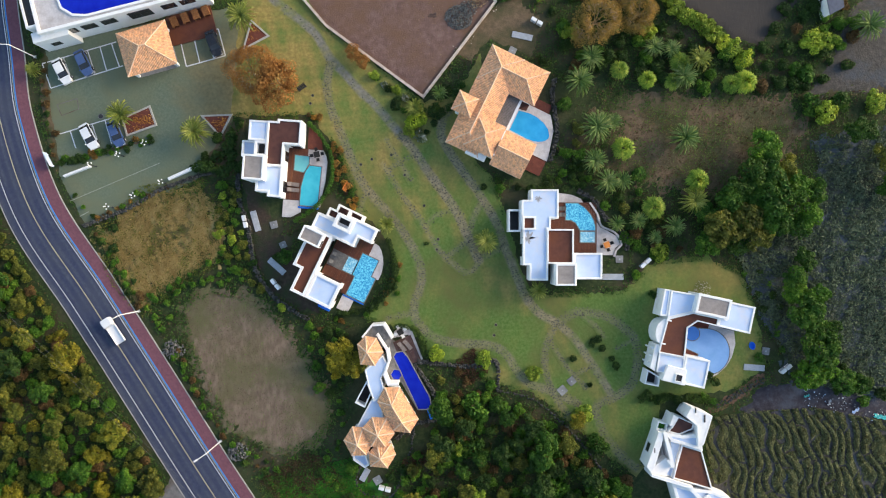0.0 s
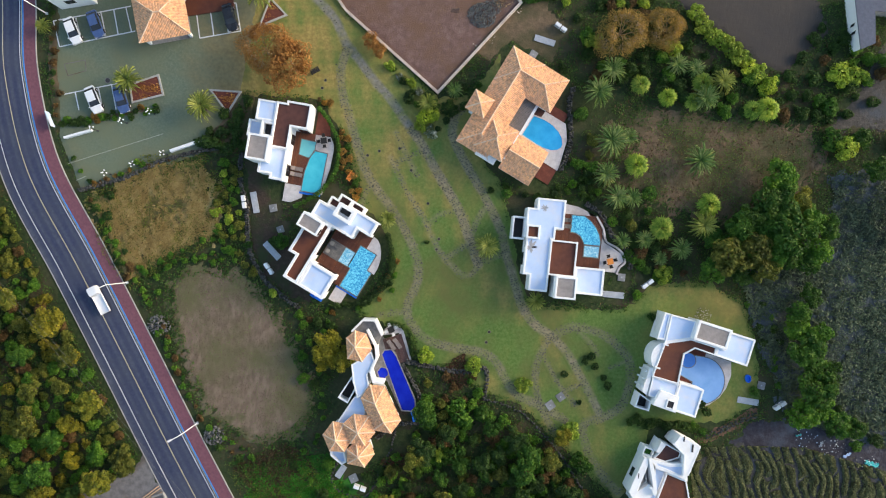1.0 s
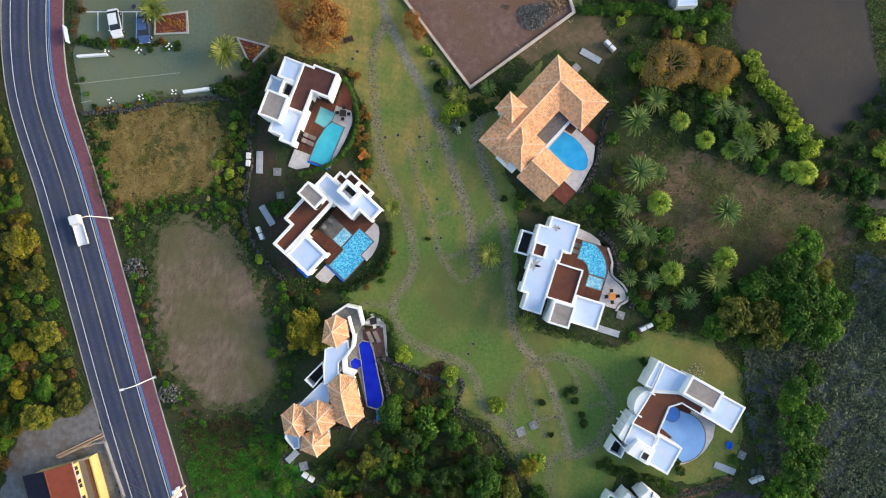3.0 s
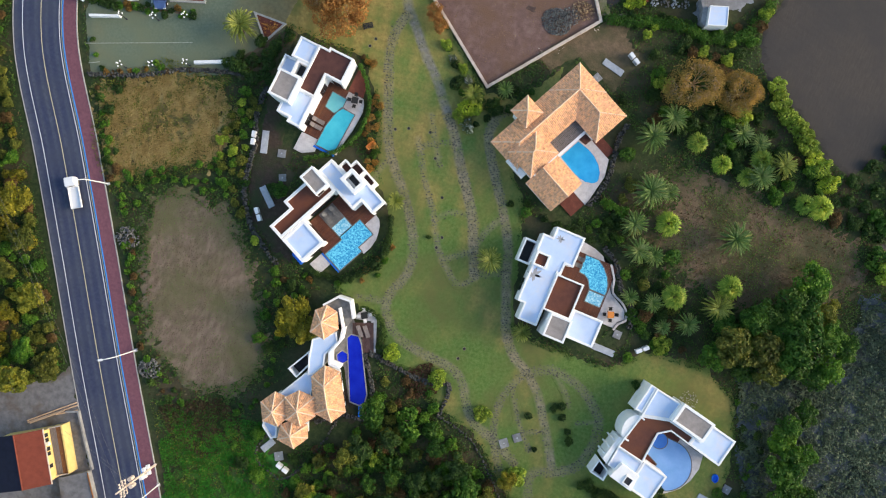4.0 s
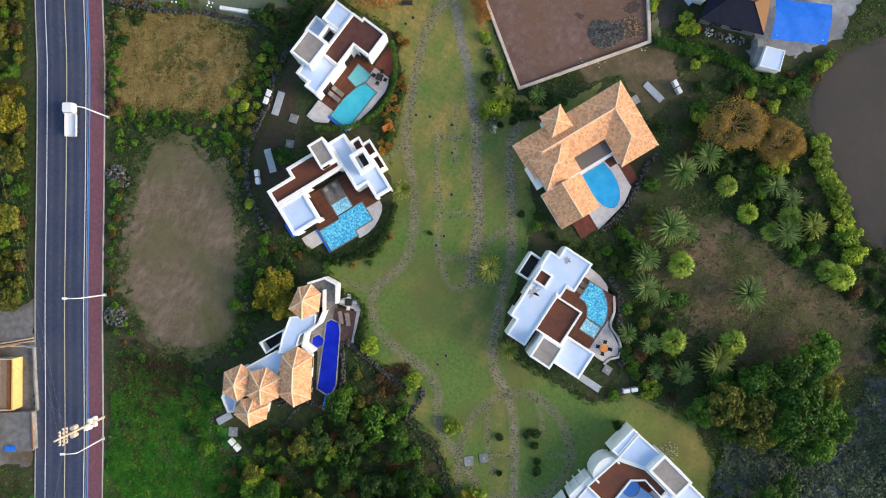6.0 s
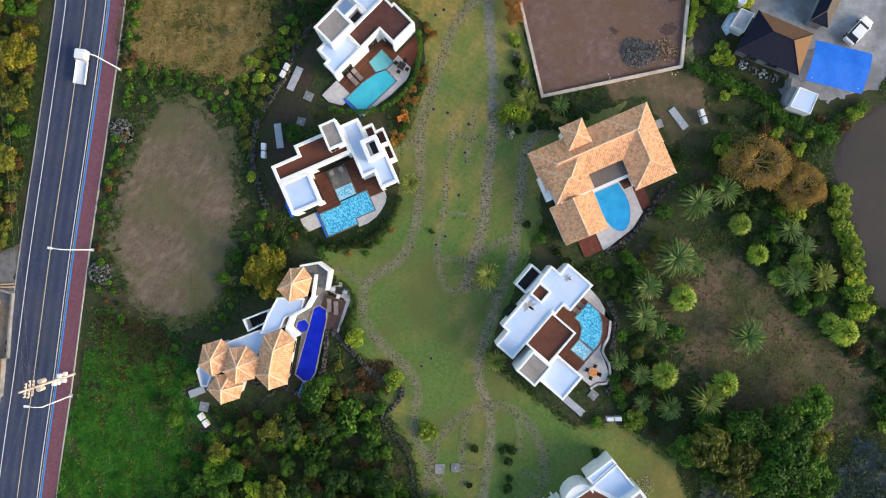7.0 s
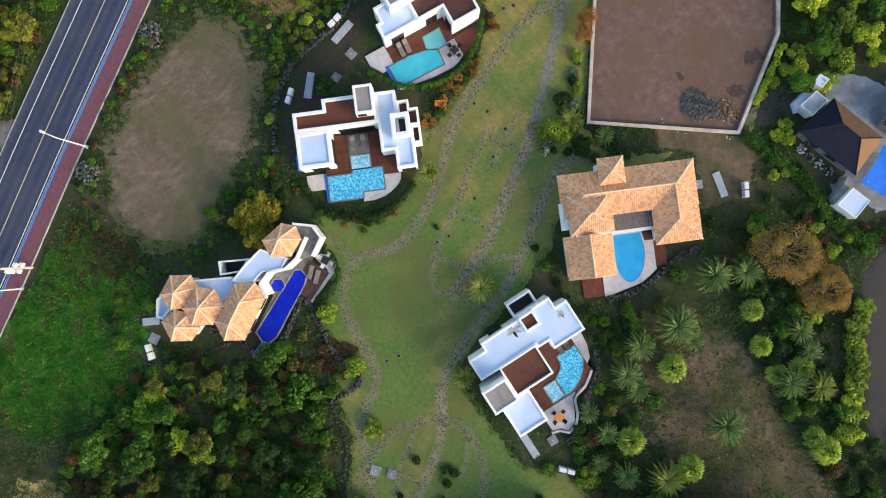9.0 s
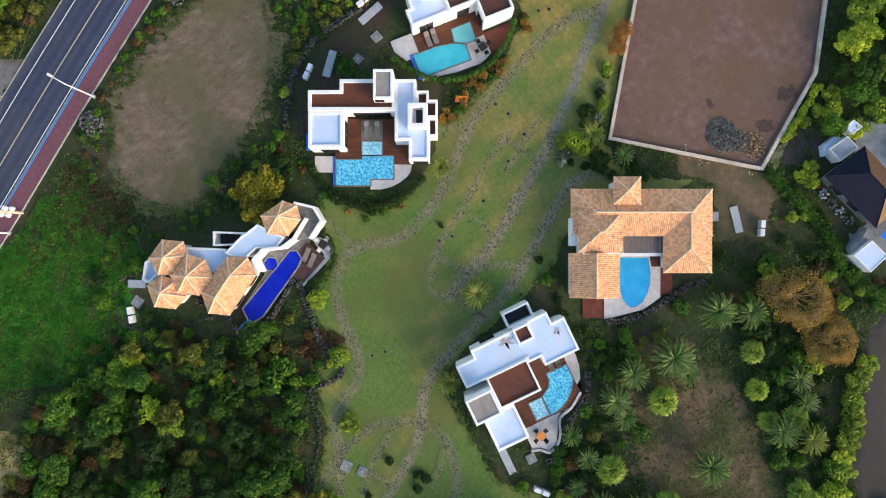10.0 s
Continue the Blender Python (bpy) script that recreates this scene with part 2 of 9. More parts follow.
M_BLACK = mat("black_rubber", [(0.3, (0.012, 0.012, 0.013)), (0.7, (0.025, 0.025, 0.026))], 4, 3, rough=0.7)
M_CARWHITE = mat("white_car_paint", [(0.3, (0.78, 0.78, 0.79)), (0.7, (0.82, 0.82, 0.82))], 1, 2, rough=0.3, coat=0.6)
M_CARBLUE = mat("blue_car_paint", [(0.3, (0.05, 0.09, 0.22)), (0.7, (0.07, 0.12, 0.27))], 1, 2, rough=0.3, coat=0.6)
M_CARBLACK = mat("black_car_paint", [(0.3, (0.012, 0.013, 0.016)), (0.7, (0.02, 0.02, 0.024))], 1, 2, rough=0.25, coat=0.7)
M_TARP = mat("blue_tarpaulin", [(0.3, (0.008, 0.13, 0.62)), (0.6, (0.012, 0.17, 0.72)), (0.8, (0.02, 0.22, 0.8))], 1.2, 5, rough=0.5, bump=0.4, bscale=3)
M_RUSTROOF = mat("rust_red_roof", [(0.3, (0.15, 0.034, 0.018)), (0.7, (0.2, 0.048, 0.026))], 1.2, 7, rough=0.6, bump=0.2)
M_YELLOWWALL = mat("yellow_render", [(0.3, (0.6, 0.45, 0.16)), (0.7, (0.7, 0.53, 0.22))], 1.2, 7, rough=0.8)
M_ORANGE = mat("orange_tabletop", [(0.3, (0.6, 0.2, 0.04)), (0.7, (0.7, 0.27, 0.06))], 2, 4, rough=0.5)
M_TRUNK = mat("bark", [(0.3, (0.06, 0.045, 0.032)), (0.7, (0.13, 0.1, 0.075))], 5, 6, bump=0.6)
M_PALEBARK = mat("pale_bark", [(0.3, (0.24, 0.17, 0.1)), (0.7, (0.4, 0.29, 0.18))], 4, 6, bump=0.4)

L_DARK = leaf_mat("dark_leaves", (0.01, 0.03, 0.005), (0.03, 0.07, 0.012), (0.085, 0.15, 0.022))
L_GREEN = leaf_mat("green_leaves", (0.016, 0.056, 0.006), (0.05, 0.14, 0.013), (0.16, 0.28, 0.03), 0.4)
L_LIME = leaf_mat("yellow_green_leaves", (0.07, 0.14, 0.014), (0.23, 0.34, 0.03), (0.54, 0.58, 0.075))
L_YELLOW = leaf_mat("yellowing_leaves", (0.075, 0.082, 0.008), (0.22, 0.205, 0.016), (0.44, 0.38, 0.03))
L_ORANGE = leaf_mat("autumn_orange_leaves", (0.17, 0.065, 0.018), (0.35, 0.16, 0.04), (0.52, 0.27, 0.075), 0.12)
L_BROWN = leaf_mat("brown_autumn_leaves", (0.13, 0.1, 0.022), (0.29, 0.2, 0.05), (0.55, 0.33, 0.08), 0.15)
L_DRY = leaf_mat("dry_shrub_leaves", (0.04, 0.026, 0.012), (0.085, 0.055, 0.024), (0.15, 0.1, 0.045))
L_RUSSET = leaf_mat("russet_brambles", (0.05, 0.024, 0.012), (0.11, 0.055, 0.026), (0.19, 0.1, 0.05))
L_MEADOW = leaf_mat("meadow_blades", (0.018, 0.125, 0.009), (0.045, 0.225, 0.016), (0.11, 0.34, 0.03))
L_PALM = leaf_mat("palm_fronds", (0.05, 0.13, 0.03), (0.16, 0.27, 0.075), (0.44, 0.46, 0.2), 0.15)
L_PALEPALM = leaf_mat("sunlit_palm_fronds", (0.08, 0.13, 0.02), (0.24, 0.3, 0.06), (0.52, 0.52, 0.16), 0.15)
L_TUFT = leaf_mat("young_palm_fronds", (0.06, 0.14, 0.014), (0.2, 0.32, 0.034), (0.56, 0.58, 0.09), 0.2)
L_FLOWER = leaf_mat("flowering_shrub", (0.07, 0.06, 0.012), (0.28, 0.15, 0.03), (0.6, 0.36, 0.09))
L_WHITEFLOWER = leaf_mat("white_flowering_shrub", (0.03, 0.07, 0.02), (0.1, 0.14, 0.06), (0.95, 0.95, 0.9))
L_WEED = leaf_mat("weeds", (0.014, 0.045, 0.006), (0.05, 0.115, 0.016), (0.15, 0.22, 0.036))
L_STRAW = leaf_mat("straw_blades", (0.26, 0.17, 0.05), (0.42, 0.29, 0.1), (0.58, 0.43, 0.17))
L_SCRUBGREY = leaf_mat("grey_green_scrub", (0.044, 0.068, 0.044), (0.088, 0.125, 0.08), (0.17, 0.215, 0.145))
L_OLIVE = leaf_mat("olive_leaves", (0.034, 0.05, 0.008), (0.12, 0.145, 0.02), (0.3, 0.28, 0.04), 0.35)


def water_mat(name, deep, pale, scale=0.0, rough=0.06):
    """A tiled pool floor seen through clear water."""
    m = bpy.data.materials.new(name)
    m.use_nodes = True
    nt = m.node_tree
    b = nt.nodes["Principled BSDF"]
    if scale:
        g = nt.nodes.new("ShaderNodeNewGeometry")
        v = nt.nodes.new("ShaderNodeTexVoronoi")
        v.inputs["Scale"].default_value = scale
        nt.links.new(g.outputs["Position"], v.inputs["Vector"])
        sep = nt.nodes.new("ShaderNodeSeparateColor")
        nt.links.new(v.outputs["Color"], sep.inputs["Color"])
        col = ramp(nt, sep.outputs[0], [(0.0, deep), (0.55, tuple(0.5 * a + 0.5 * c for a, c in zip(deep, pale))), (1.0, pale)])
    else:
        col = ramp(nt, noise_tex(nt, 0.6, 4), [(0.3, deep), (0.7, pale)])
    nt.links.new(col, b.inputs["Base Color"])
    b.inputs["Roughness"].default_value = rough
    b.inputs["IOR"].default_value = 1.33
    bp = nt.nodes.new("ShaderNodeBump")
    bp.inputs["Strength"].default_value, bp.inputs["Distance"].default_value = 0.15, 0.05
    nt.links.new(noise_tex(nt, 2.5, 3), bp.inputs["Height"])
    nt.links.new(bp.outputs["Normal"], b.inputs["Normal"])
    return m


W_TURQ = water_mat("turquoise_pool", (0.04, 0.42, 0.56), (0.08, 0.52, 0.64))
W_SPA = water_mat("pale_turquoise_pool", (0.12, 0.44, 0.5), (0.18, 0.52, 0.56))
W_MOSAIC = water_mat("mosaic_pool", (0.01, 0.24, 0.56), (0.2, 0.72, 0.9), 6.0)
W_MOSPALE = water_mat("pale_mosaic_pool", (0.08, 0.4, 0.64), (0.5, 0.78, 0.88), 6.0)
W_SKY = water_mat("sky_blue_pool", (0.02, 0.3, 0.66), (0.045, 0.4, 0.76))
W_PALE = water_mat("pale_blue_pool", (0.19, 0.38, 0.72), (0.26, 0.46, 0.8))
W_MID = water_mat("mid_blue_pool", (0.06, 0.2, 0.62), (0.09, 0.26, 0.7))
W_COBALT = water_mat("cobalt_pool", (0.004, 0.012, 0.36), (0.008, 0.025, 0.46))


# ---- building helpers ----
def part(name, bm, material, parent=None, label="", smooth=False):
    """Links a bmesh as one mesh object, under a thing or a part."""
    me = bpy.data.meshes.new(name)
    bm.to_mesh(me)
    bm.free()
    me.materials.append(material)
    if smooth:
        me.polygons.foreach_set("use_smooth", [True] * len(me.polygons))
    ob = new(name, me)
    if parent:
        ob.parent = parent
    if label:
        ob["label"] = label
    return ob


def raw(name, verts, faces, material, parent=None, label=""):
    me = bpy.data.meshes.new(name)
    me.from_pydata(verts, [], faces)
    me.materials.append(material)
    ob = new(name, me)
    if parent:
        ob.parent = parent
    if label:
        ob["label"] = label
    return ob


def thing(name, m, label, category, group=""):
    ob = new(name)
    ob.matrix_basis = m
    ob.empty_display_size = 0.2
    return tagged(ob, label, category, group)


def structure(ob, label, category):
    return tagged(ob, label, category, kind="structure")


def box(bm, x0, y0, z0, x1, y1, z1, bevel=0.0, m=None):
    verts = [bm.verts.new((x, y, z)) for z in (z0, z1) for x, y in ((x0, y0), (x1, y0), (x1, y1), (x0, y1))]
    faces = [bm.faces.new([verts[i] for i in f]) for f in ((3, 2, 1, 0), (4, 5, 6, 7), (0, 1, 5, 4), (1, 2, 6, 5), (2, 3, 7, 6), (3, 0, 4, 7))]
    if bevel:
        res = bmesh.ops.bevel(bm, geom=list({e for f in faces for e in f.edges}), offset=bevel, segments=2, affect="EDGES")
        verts = list({v for f in res["faces"] for v in f.verts} | {v for v in verts if v.is_valid})
    if m is not None:
        bmesh.ops.transform(bm, matrix=m, verts=verts)
    return bm


def boxes(*dims, bevel=0.0):
    bm = bmesh.new()
    for d in dims:
        box(bm, *d, bevel=bevel)
    return bm


def area(poly):
    return 0.5 * sum(a[0] * b[1] - b[0] * a[1] for a, b in zip(poly, poly[1:] + poly[:1]))


def ccw(poly):
    return list(poly) if area(list(poly)) > 0 else list(poly)[::-1]


def inset(poly, d):
    """The polygon moved inwards by d on all sides."""
    poly, out = ccw(poly), []
    for i, p in enumerate(poly):
        a, c = Vector(poly[i - 1]), Vector(poly[(i + 1) % len(poly)])
        p = Vector(p)
        e1, e2 = (p - a).normalized(), (c - p).normalized()
        n1, n2 = Vector((-e1.y, e1.x)), Vector((-e2.y, e2.x))
        k = n1 + n2
        k = k / max(0.35, k.dot(n1))
        out.append(tuple(p + k * d))
    return out


def slab(bm, poly, z0, z1):
    poly = ccw(poly)
    lo = [bm.verts.new((x, y, z0)) for x, y in poly]
    hi = [bm.verts.new((x, y, z1)) for x, y in poly]
    bm.faces.new(hi)
    bm.faces.new(lo[::-1])
    for i in range(len(poly)):
        j = (i + 1) % len(poly)
        bm.faces.new((lo[i], lo[j], hi[j], hi[i]))
    return bm


def ring(bm, poly, z0, z1, th, z_in=None):
    """An upright wall along the polygon, th thick, whose inner face goes down to z_in."""
    o, i = ccw(poly), inset(poly, th)
    z_in = z0 if z_in is None else z_in
    rows = [[bm.verts.new((x, y, z)) for x, y in pl] for pl, z in ((o, z0), (o, z1), (i, z1), (i, z_in))]
    n = len(o)
    for a, b in zip(rows, rows[1:]):
        for k in range(n):
            bm.faces.new((a[k], a[(k + 1) % n], b[(k + 1) % n], b[k]))
    return bm


def rect(x0, y0, x1, y1):
    return [(x0, y0), (x1, y0), (x1, y1), (x0, y1)]


def tube(bm, pts, radii, sides=8, cap=True):
    """A round bar along points."""
    rows = []
    for i, p in enumerate(pts):
        p = Vector(p)
        d = (Vector(pts[min(i + 1, len(pts) - 1)]) - Vector(pts[max(i - 1, 0)])).normalized()
        a = d.orthogonal().normalized()
        b = d.cross(a)
        r = radii[i] if isinstance(radii, (list, tuple)) else radii
        rows.append([bm.verts.new(p + r * (math.cos(t) * a + math.sin(t) * b)) for t in (2 * math.pi * k / sides for k in range(sides))])
    for a, b in zip(rows, rows[1:]):
        for k in range(sides):
            bm.faces.new((a[k], a[(k + 1) % sides], b[(k + 1) % sides], b[k]))
    if cap:
        bm.faces.new(rows[0][::-1])
        bm.faces.new(rows[-1])
    return bm


def inside(poly, x, y):
    """Which of the points (x, y) lie in the polygon."""
    r = np.zeros(np.shape(x), bool)
    for (x0, y0), (x1, y1) in zip(poly, poly[1:] + poly[:1]):
        if y0 != y1:
            r ^= ((y0 > y) != (y1 > y)) & (x < (x1 - x0) * (y - y0) / (y1 - y0) + x0)
    return r


def edge_distance(poly, x, y):
    """Distance to the polygon's outline, positive inside."""
    d = np.full(np.shape(x), 1e9)
    for (x0, y0), (x1, y1) in zip(poly, poly[1:] + poly[:1]):
        dx, dy = x1 - x0, y1 - y0
        t = np.clip(((x - x0) * dx + (y - y0) * dy) / (dx * dx + dy * dy + 1e-9), 0, 1)
        d = np.minimum(d, np.hypot(x - x0 - t * dx, y - y0 - t * dy))
    return np.where(inside(poly, x, y), d, -d)


def wobble(x, y, scale, seed):
    """Smooth random waves between about -1 and 1."""
    rg = np.random.RandomState(seed)
    v = 0
    for k in range(7):
        a, ph = rg.uniform(0, 6.28), rg.uniform(0, 6.28)
        f = scale * 1.7 ** (k * 0.6)
        v = v + np.sin((x * math.cos(a) + y * math.sin(a)) * f + ph) / 3.2
    return v


def sheet(name, poly, material, lift, step, rag, seed, label, category, furrow=None, wear=None, slope=0.12):
    """Ground cover over the polygon: its uneven rim dips under the ground around it."""
    xs, ys = np.array(poly).T
    gx, gy = np.meshgrid(np.arange(xs.min() - 2, xs.max() + 2, step), np.arange(ys.min() - 2, ys.max() + 2, step))
    d = edge_distance(poly, gx, gy) + rag * wobble(gx, gy, 0.9, seed) + rag * 0.5 * wobble(gx, gy, 3.0, seed + 1)
    z = np.clip(d * slope, -0.12, lift) + 0.006 * wobble(gx, gy, 1.4, seed + 2)
    if furrow:
        ang, gap, deep = furrow
        z = z + deep * np.sin((gx * math.cos(ang) + gy * math.sin(ang)) * 2 * math.pi / gap + 0.8 * wobble(gx, gy, 0.3, seed + 4))
    n, m = gx.shape
    idx = np.arange(n * m).reshape(n, m)
    quads = np.stack([idx[:-1, :-1], idx[:-1, 1:], idx[1:, 1:], idx[1:, :-1]], -1).reshape(-1, 4)
    quads = quads[(d.ravel()[quads] > -1.2).any(1)]
    used = np.unique(quads)
    back = np.full(n * m, -1)
    back[used] = np.arange(len(used))
    verts = np.stack([gx.ravel()[used], gy.ravel()[used], z.ravel()[used]], 1)
    ob = raw(name, verts.tolist(), back[quads].tolist(), material)
    if wear:
        at = ob.data.attributes.new("wear", "FLOAT", "POINT")
        at.data.foreach_set("value", np.clip(wear(verts[:, 0], verts[:, 1]), 0, 1).astype(np.float32))
    return structure(ob, label, category)


def smooth_line(pts, step):
    """Points at even steps along a smooth line through pts, with the unit normal to the left of each."""
    p = np.array(pts, float)
    out = []
    for i in range(len(p) - 1):
        p0, p1, p2, p3 = p[max(i - 1, 0)], p[i], p[i + 1], p[min(i + 2, len(p) - 1)]
        for t in np.linspace(0, 1, max(2, int(np.hypot(*(p2 - p1)) / step)), endpoint=False):
            out.append(0.5 * (2 * p1 + (p2 - p0) * t + (2 * p0 - 5 * p1 + 4 * p2 - p3) * t * t + (3 * p1 - p0 - 3 * p2 + p3) * t ** 3))
    out = np.array(out + [p[-1]])
    d = np.gradient(out, axis=0)
    d /= np.linalg.norm(d, axis=1)[:, None]
    return out, np.stack([-d[:, 1], d[:, 0]], 1)


def strip(name, line, o0, o1, z0, z1, material, label="", category="", parent=None):
    """A band along a line, from offset o0 to o1 on its left, with a top at z1 and sides down to z0."""
    c, n = line
    cols = [np.c_[c + n * o, np.full(len(c), z)] for o, z in ((o0, z0), (o0, z1), (o1, z1), (o1, z0))]
    k = len(c)
    verts = np.concatenate(cols).tolist()
    faces = [(a * k + i, a * k + i + 1, b * k + i + 1, b * k + i) for a, b in ((0, 1), (1, 2), (2, 3)) for i in range(k - 1)]
    ob = raw(name, verts, [f[::-1] for f in faces], material, parent)
    return structure(ob, label, category) if category else ob


# ---- ground ----
bm = bmesh.new()
N = 60
vs = [[bm.verts.new((x, y, 0.03 * noise.noise((x * 0.05, y * 0.05, 0)))) for x in
       [math.copysign(abs(u) ** 1.6, u) * 2500 for u in np.linspace(-1, 1, N)]] for y in
      [math.copysign(abs(u) ** 1.6, u) * 2500 for u in np.linspace(-1, 1, N)]]
for j in range(N - 1):
    for i in range(N - 1):
        bm.faces.new((vs[j][i], vs[j][i + 1], vs[j + 1][i + 1], vs[j + 1][i]))
structure(part("ground", bm, M_SCRUB), "rough scrubby ground with weeds and bare brown earth", "ground")

LAWN = [(-35.6, 21.8), (-35.2, 35.2), (-32, 43.6), (-22.2, 41.7), (-18.8, 36.2), (-3, 24), (1.4, 24.9), (6, 32.1), (7.7, 23.7), (1.4, 19.1),
        (8.3, 11.2), (10.2, 6), (11.6, 1), (12.2, -3), (14.5, -6.6), (17, -7.4), (29.3, -6.8), (34.8, -1.9), (43.2, -1.2), (48.7, -3.5), (51.7, -10.9), (52.7, -19.2),
        (47.9, -23.1), (36.7, -25), (34, -29.7), (32.3, -36.1), (28, -34.6), (20.1, -27.8), (14.5, -23.5), (8.9, -22.3), (3.8, -18.9),
        (-1.7, -18.4), (-3.6, -14.7), (-8.7, -12.4), (-13.3, -11.5), (-7.8, -5.5), (-8.7, 1), (-13.4, 6.5), (-17.1, 15.8), (-21.7, 21.8)]


def near(x, y, pts, width):
    """1 on a line, falling to 0 at the given distance."""
    d = np.full(np.shape(x), 1e9)
    for (x0, y0), (x1, y1) in zip(pts, pts[1:]):
        dx, dy = x1 - x0, y1 - y0
        t = np.clip(((x - x0) * dx + (y - y0) * dy) / (dx * dx + dy * dy), 0, 1)
        d = np.minimum(d, np.hypot(x - x0 - t * dx, y - y0 - t * dy))
    return np.clip(1 - d / width, 0, 1)


def lawn_wear_tint(x, y):
    # Golden tint over the north-west lawn, fading beyond its outline.
    w = 0.95 * np.clip(edge_distance([(-38, 18), (-37, 42), (-29, 42), (-22, 33), (-18, 22), (-15, 13), (-17, 12), (-20, 20), (-26, 22)], x, y) * 0.25 + 0.75, 0, 1)
    w = np.maximum(w, 0.75 * near(x, y, [(-8, 21.5), (-2.4, 11.5), (2.4, 3.6), (8.5, -5), (14, -9.5)], 2.8))
    w = np.maximum(w, 0.75 * near(x, y, [(-12, 19), (-7, 9.5), (-2, 2.5)], 3.6))
    w = np.maximum(w, 0.5 * near(x, y, [(18, -13), (23, -19), (27, -25), (29, -32)], 2.4))
    w = np.maximum(w, 0.55 * near(x, y, [(34, -2.5), (44, -2.5), (50, -8), (51, -18), (46, -22)], 2.8))
    w = np.maximum(w, 0.5 * near(x, y, [(9.5, -20), (16, -24.5), (24, -30)], 2.2))
    w = np.maximum(w, 0.5 * np.clip((y - x * 0.25 - 2) / 16, 0, 1))
    return w * (0.75 + 0.45 * wobble(x, y, 0.6, 8)) + 0.16 * wobble(x, y, 0.25, 12) + 0.1 * wobble(x, y, 1.1, 13)


sheet("lawn", LAWN, M_LAWN, 0.06, 0.5, 0.35, 3, "mown green lawn with yellowing worn patches", "lawn", wear=lawn_wear_tint)
OVAL = [(-43.6, -9.7), (-41.1, -7.1), (-35.6, -6.5), (-30.5, -7.9), (-25.8, -12), (-22.1, -17.6), (-18.4, -23.1), (-17.7, -28.2),
                     (-20.7, -32.4), (-26.2, -34.1), (-31.8, -32.4), (-36, -28.7), (-38.8, -23.2), (-42, -16.2)]
sheet("mown_field", OVAL, M_FIELD, 0.07, 0.3, 0.9, 7,
      "oval mown field of brown stubble and bare earth", "field",
      wear=lambda x, y: 0.42 - 0.3 * edge_distance(OVAL, x, y) + 0.3 * wobble(x, y, 0.5, 14) + 0.3 * np.sin(2.2 * edge_distance(OVAL, x, y) + 1.4 * wobble(x, y, 0.3, 18)) * np.clip(0.6 + wobble(x, y, 0.35, 17), 0, 1) + 0.34 * wobble(x, y, 1.1, 15) + 0.45 * near(x, y, [(-34, -30), (-29, -31), (-24, -29), (-20, -30)], 4.0))
def straw_wear(x, y):
    """Green and flattened patches in the dry grass."""
    w = 0.8 * np.clip(1.25 - np.hypot((x + 44.5) / 4.5, (y - 3.2) / 3.2), 0, 1) + 0.7 * near(x, y, [(-49, 8.8), (-45, 8.6), (-41, 9.5)], 2.6)
    return w * (0.8 + 0.5 * wobble(x, y, 0.9, 81)) + 0.5 * np.clip(wobble(x, y, 0.55, 82) + 0.4 * wobble(x, y, 1.8, 83) - 0.15, 0, 1)


sheet("dry_field", [(-56.4, 1.8), (-49, 8.8), (-40.2, 10.2), (-36.5, 6), (-36.3, -0.9), (-43.9, -5.4), (-49.4, -9.7), (-52.7, -5.6)], M_STRAW, 0.07, 0.3, 1.5, 9,
      "patch of tall straw-coloured dry grass", "field", wear=straw_wear)
sheet("orchard_soil", [(21.8, 15.9), (25.5, 25.2), (38.5, 26.1), (57, 25.2), (59.8, 19.2), (55.2, 13.2), (47.8, 10.4), (42.2, 7.6), (33.9, 10.4), (29.2, 12.2)],
      M_SOIL, 0.06, 0.5, 1.2, 11, "bare brown earth and weeds between the palms", "ground")
sheet("stony_ground", [(47.8, -0.3), (61.7, 10.4), (60.7, 17.8), (90, 24), (90, -23.8), (66.4, -23.8), (57.1, -20.2), (52.5, -10.9)], M_ROCKY, 0.06, 0.5, 1.0, 13,
      "dark stony wasteland with grey-green scrub", "ground")
sheet("crop_field", [(43.7, -29.5), (50.6, -25.7), (60.8, -24.3), (90, -30), (90, -60), (47, -60), (44.6, -37.8)], M_CROPSOIL, 0.06, 0.5, 0.6, 15,
      "dark basalt field divided by leafy green rows", "field")
sheet("ploughed_field", [(32.1, 45.5), (31.1, 50.1), (32.9, 55.4), (39.7, 63.4), (46.5, 63.2), (58.3, 40.6), (53.6, 35.7), (51.8, 33.3), (47.3, 34.9), (41.4, 39.2), (35.8, 40.9)],
      M_PLOUGH, 0.08, 0.3, 0.3, 17, "dark grey-brown ploughed field with fine furrows", "field")
MEADOW = [(-29, -60), (-22.5, -46), (-29, -37.5), (-25, -37), (-21, -39), (-17.6, -35.6), (-10.5, -38.4), (-6.9, -46), (-8.5, -58), (-18.6, -66)]
sheet("green_meadow", MEADOW, M_MEADOW, 0.06, 0.5, 2.2, 19,
      "lush green weedy meadow beside the road", "field")
sheet("dry_corner", [(-5, -63.1), (-2.2, -58.9), (3.2, -59.1), (7.8, -62.9), (4.7, -69.3)], M_STRAW, 0.06, 0.5, 0.8, 21, "strip of pale dry grass", "field")
sheet("bare_soil", [(0.6, 32.8), (8.5, 40.1), (11, 42.9), (16.2, 37.2), (14.4, 31.7), (7.7, 34.3), (4.5, 30.9)], M_SOIL, 0.07, 0.5, 0.5, 23,
      "bare reddish earth beside the tiled villa", "ground")
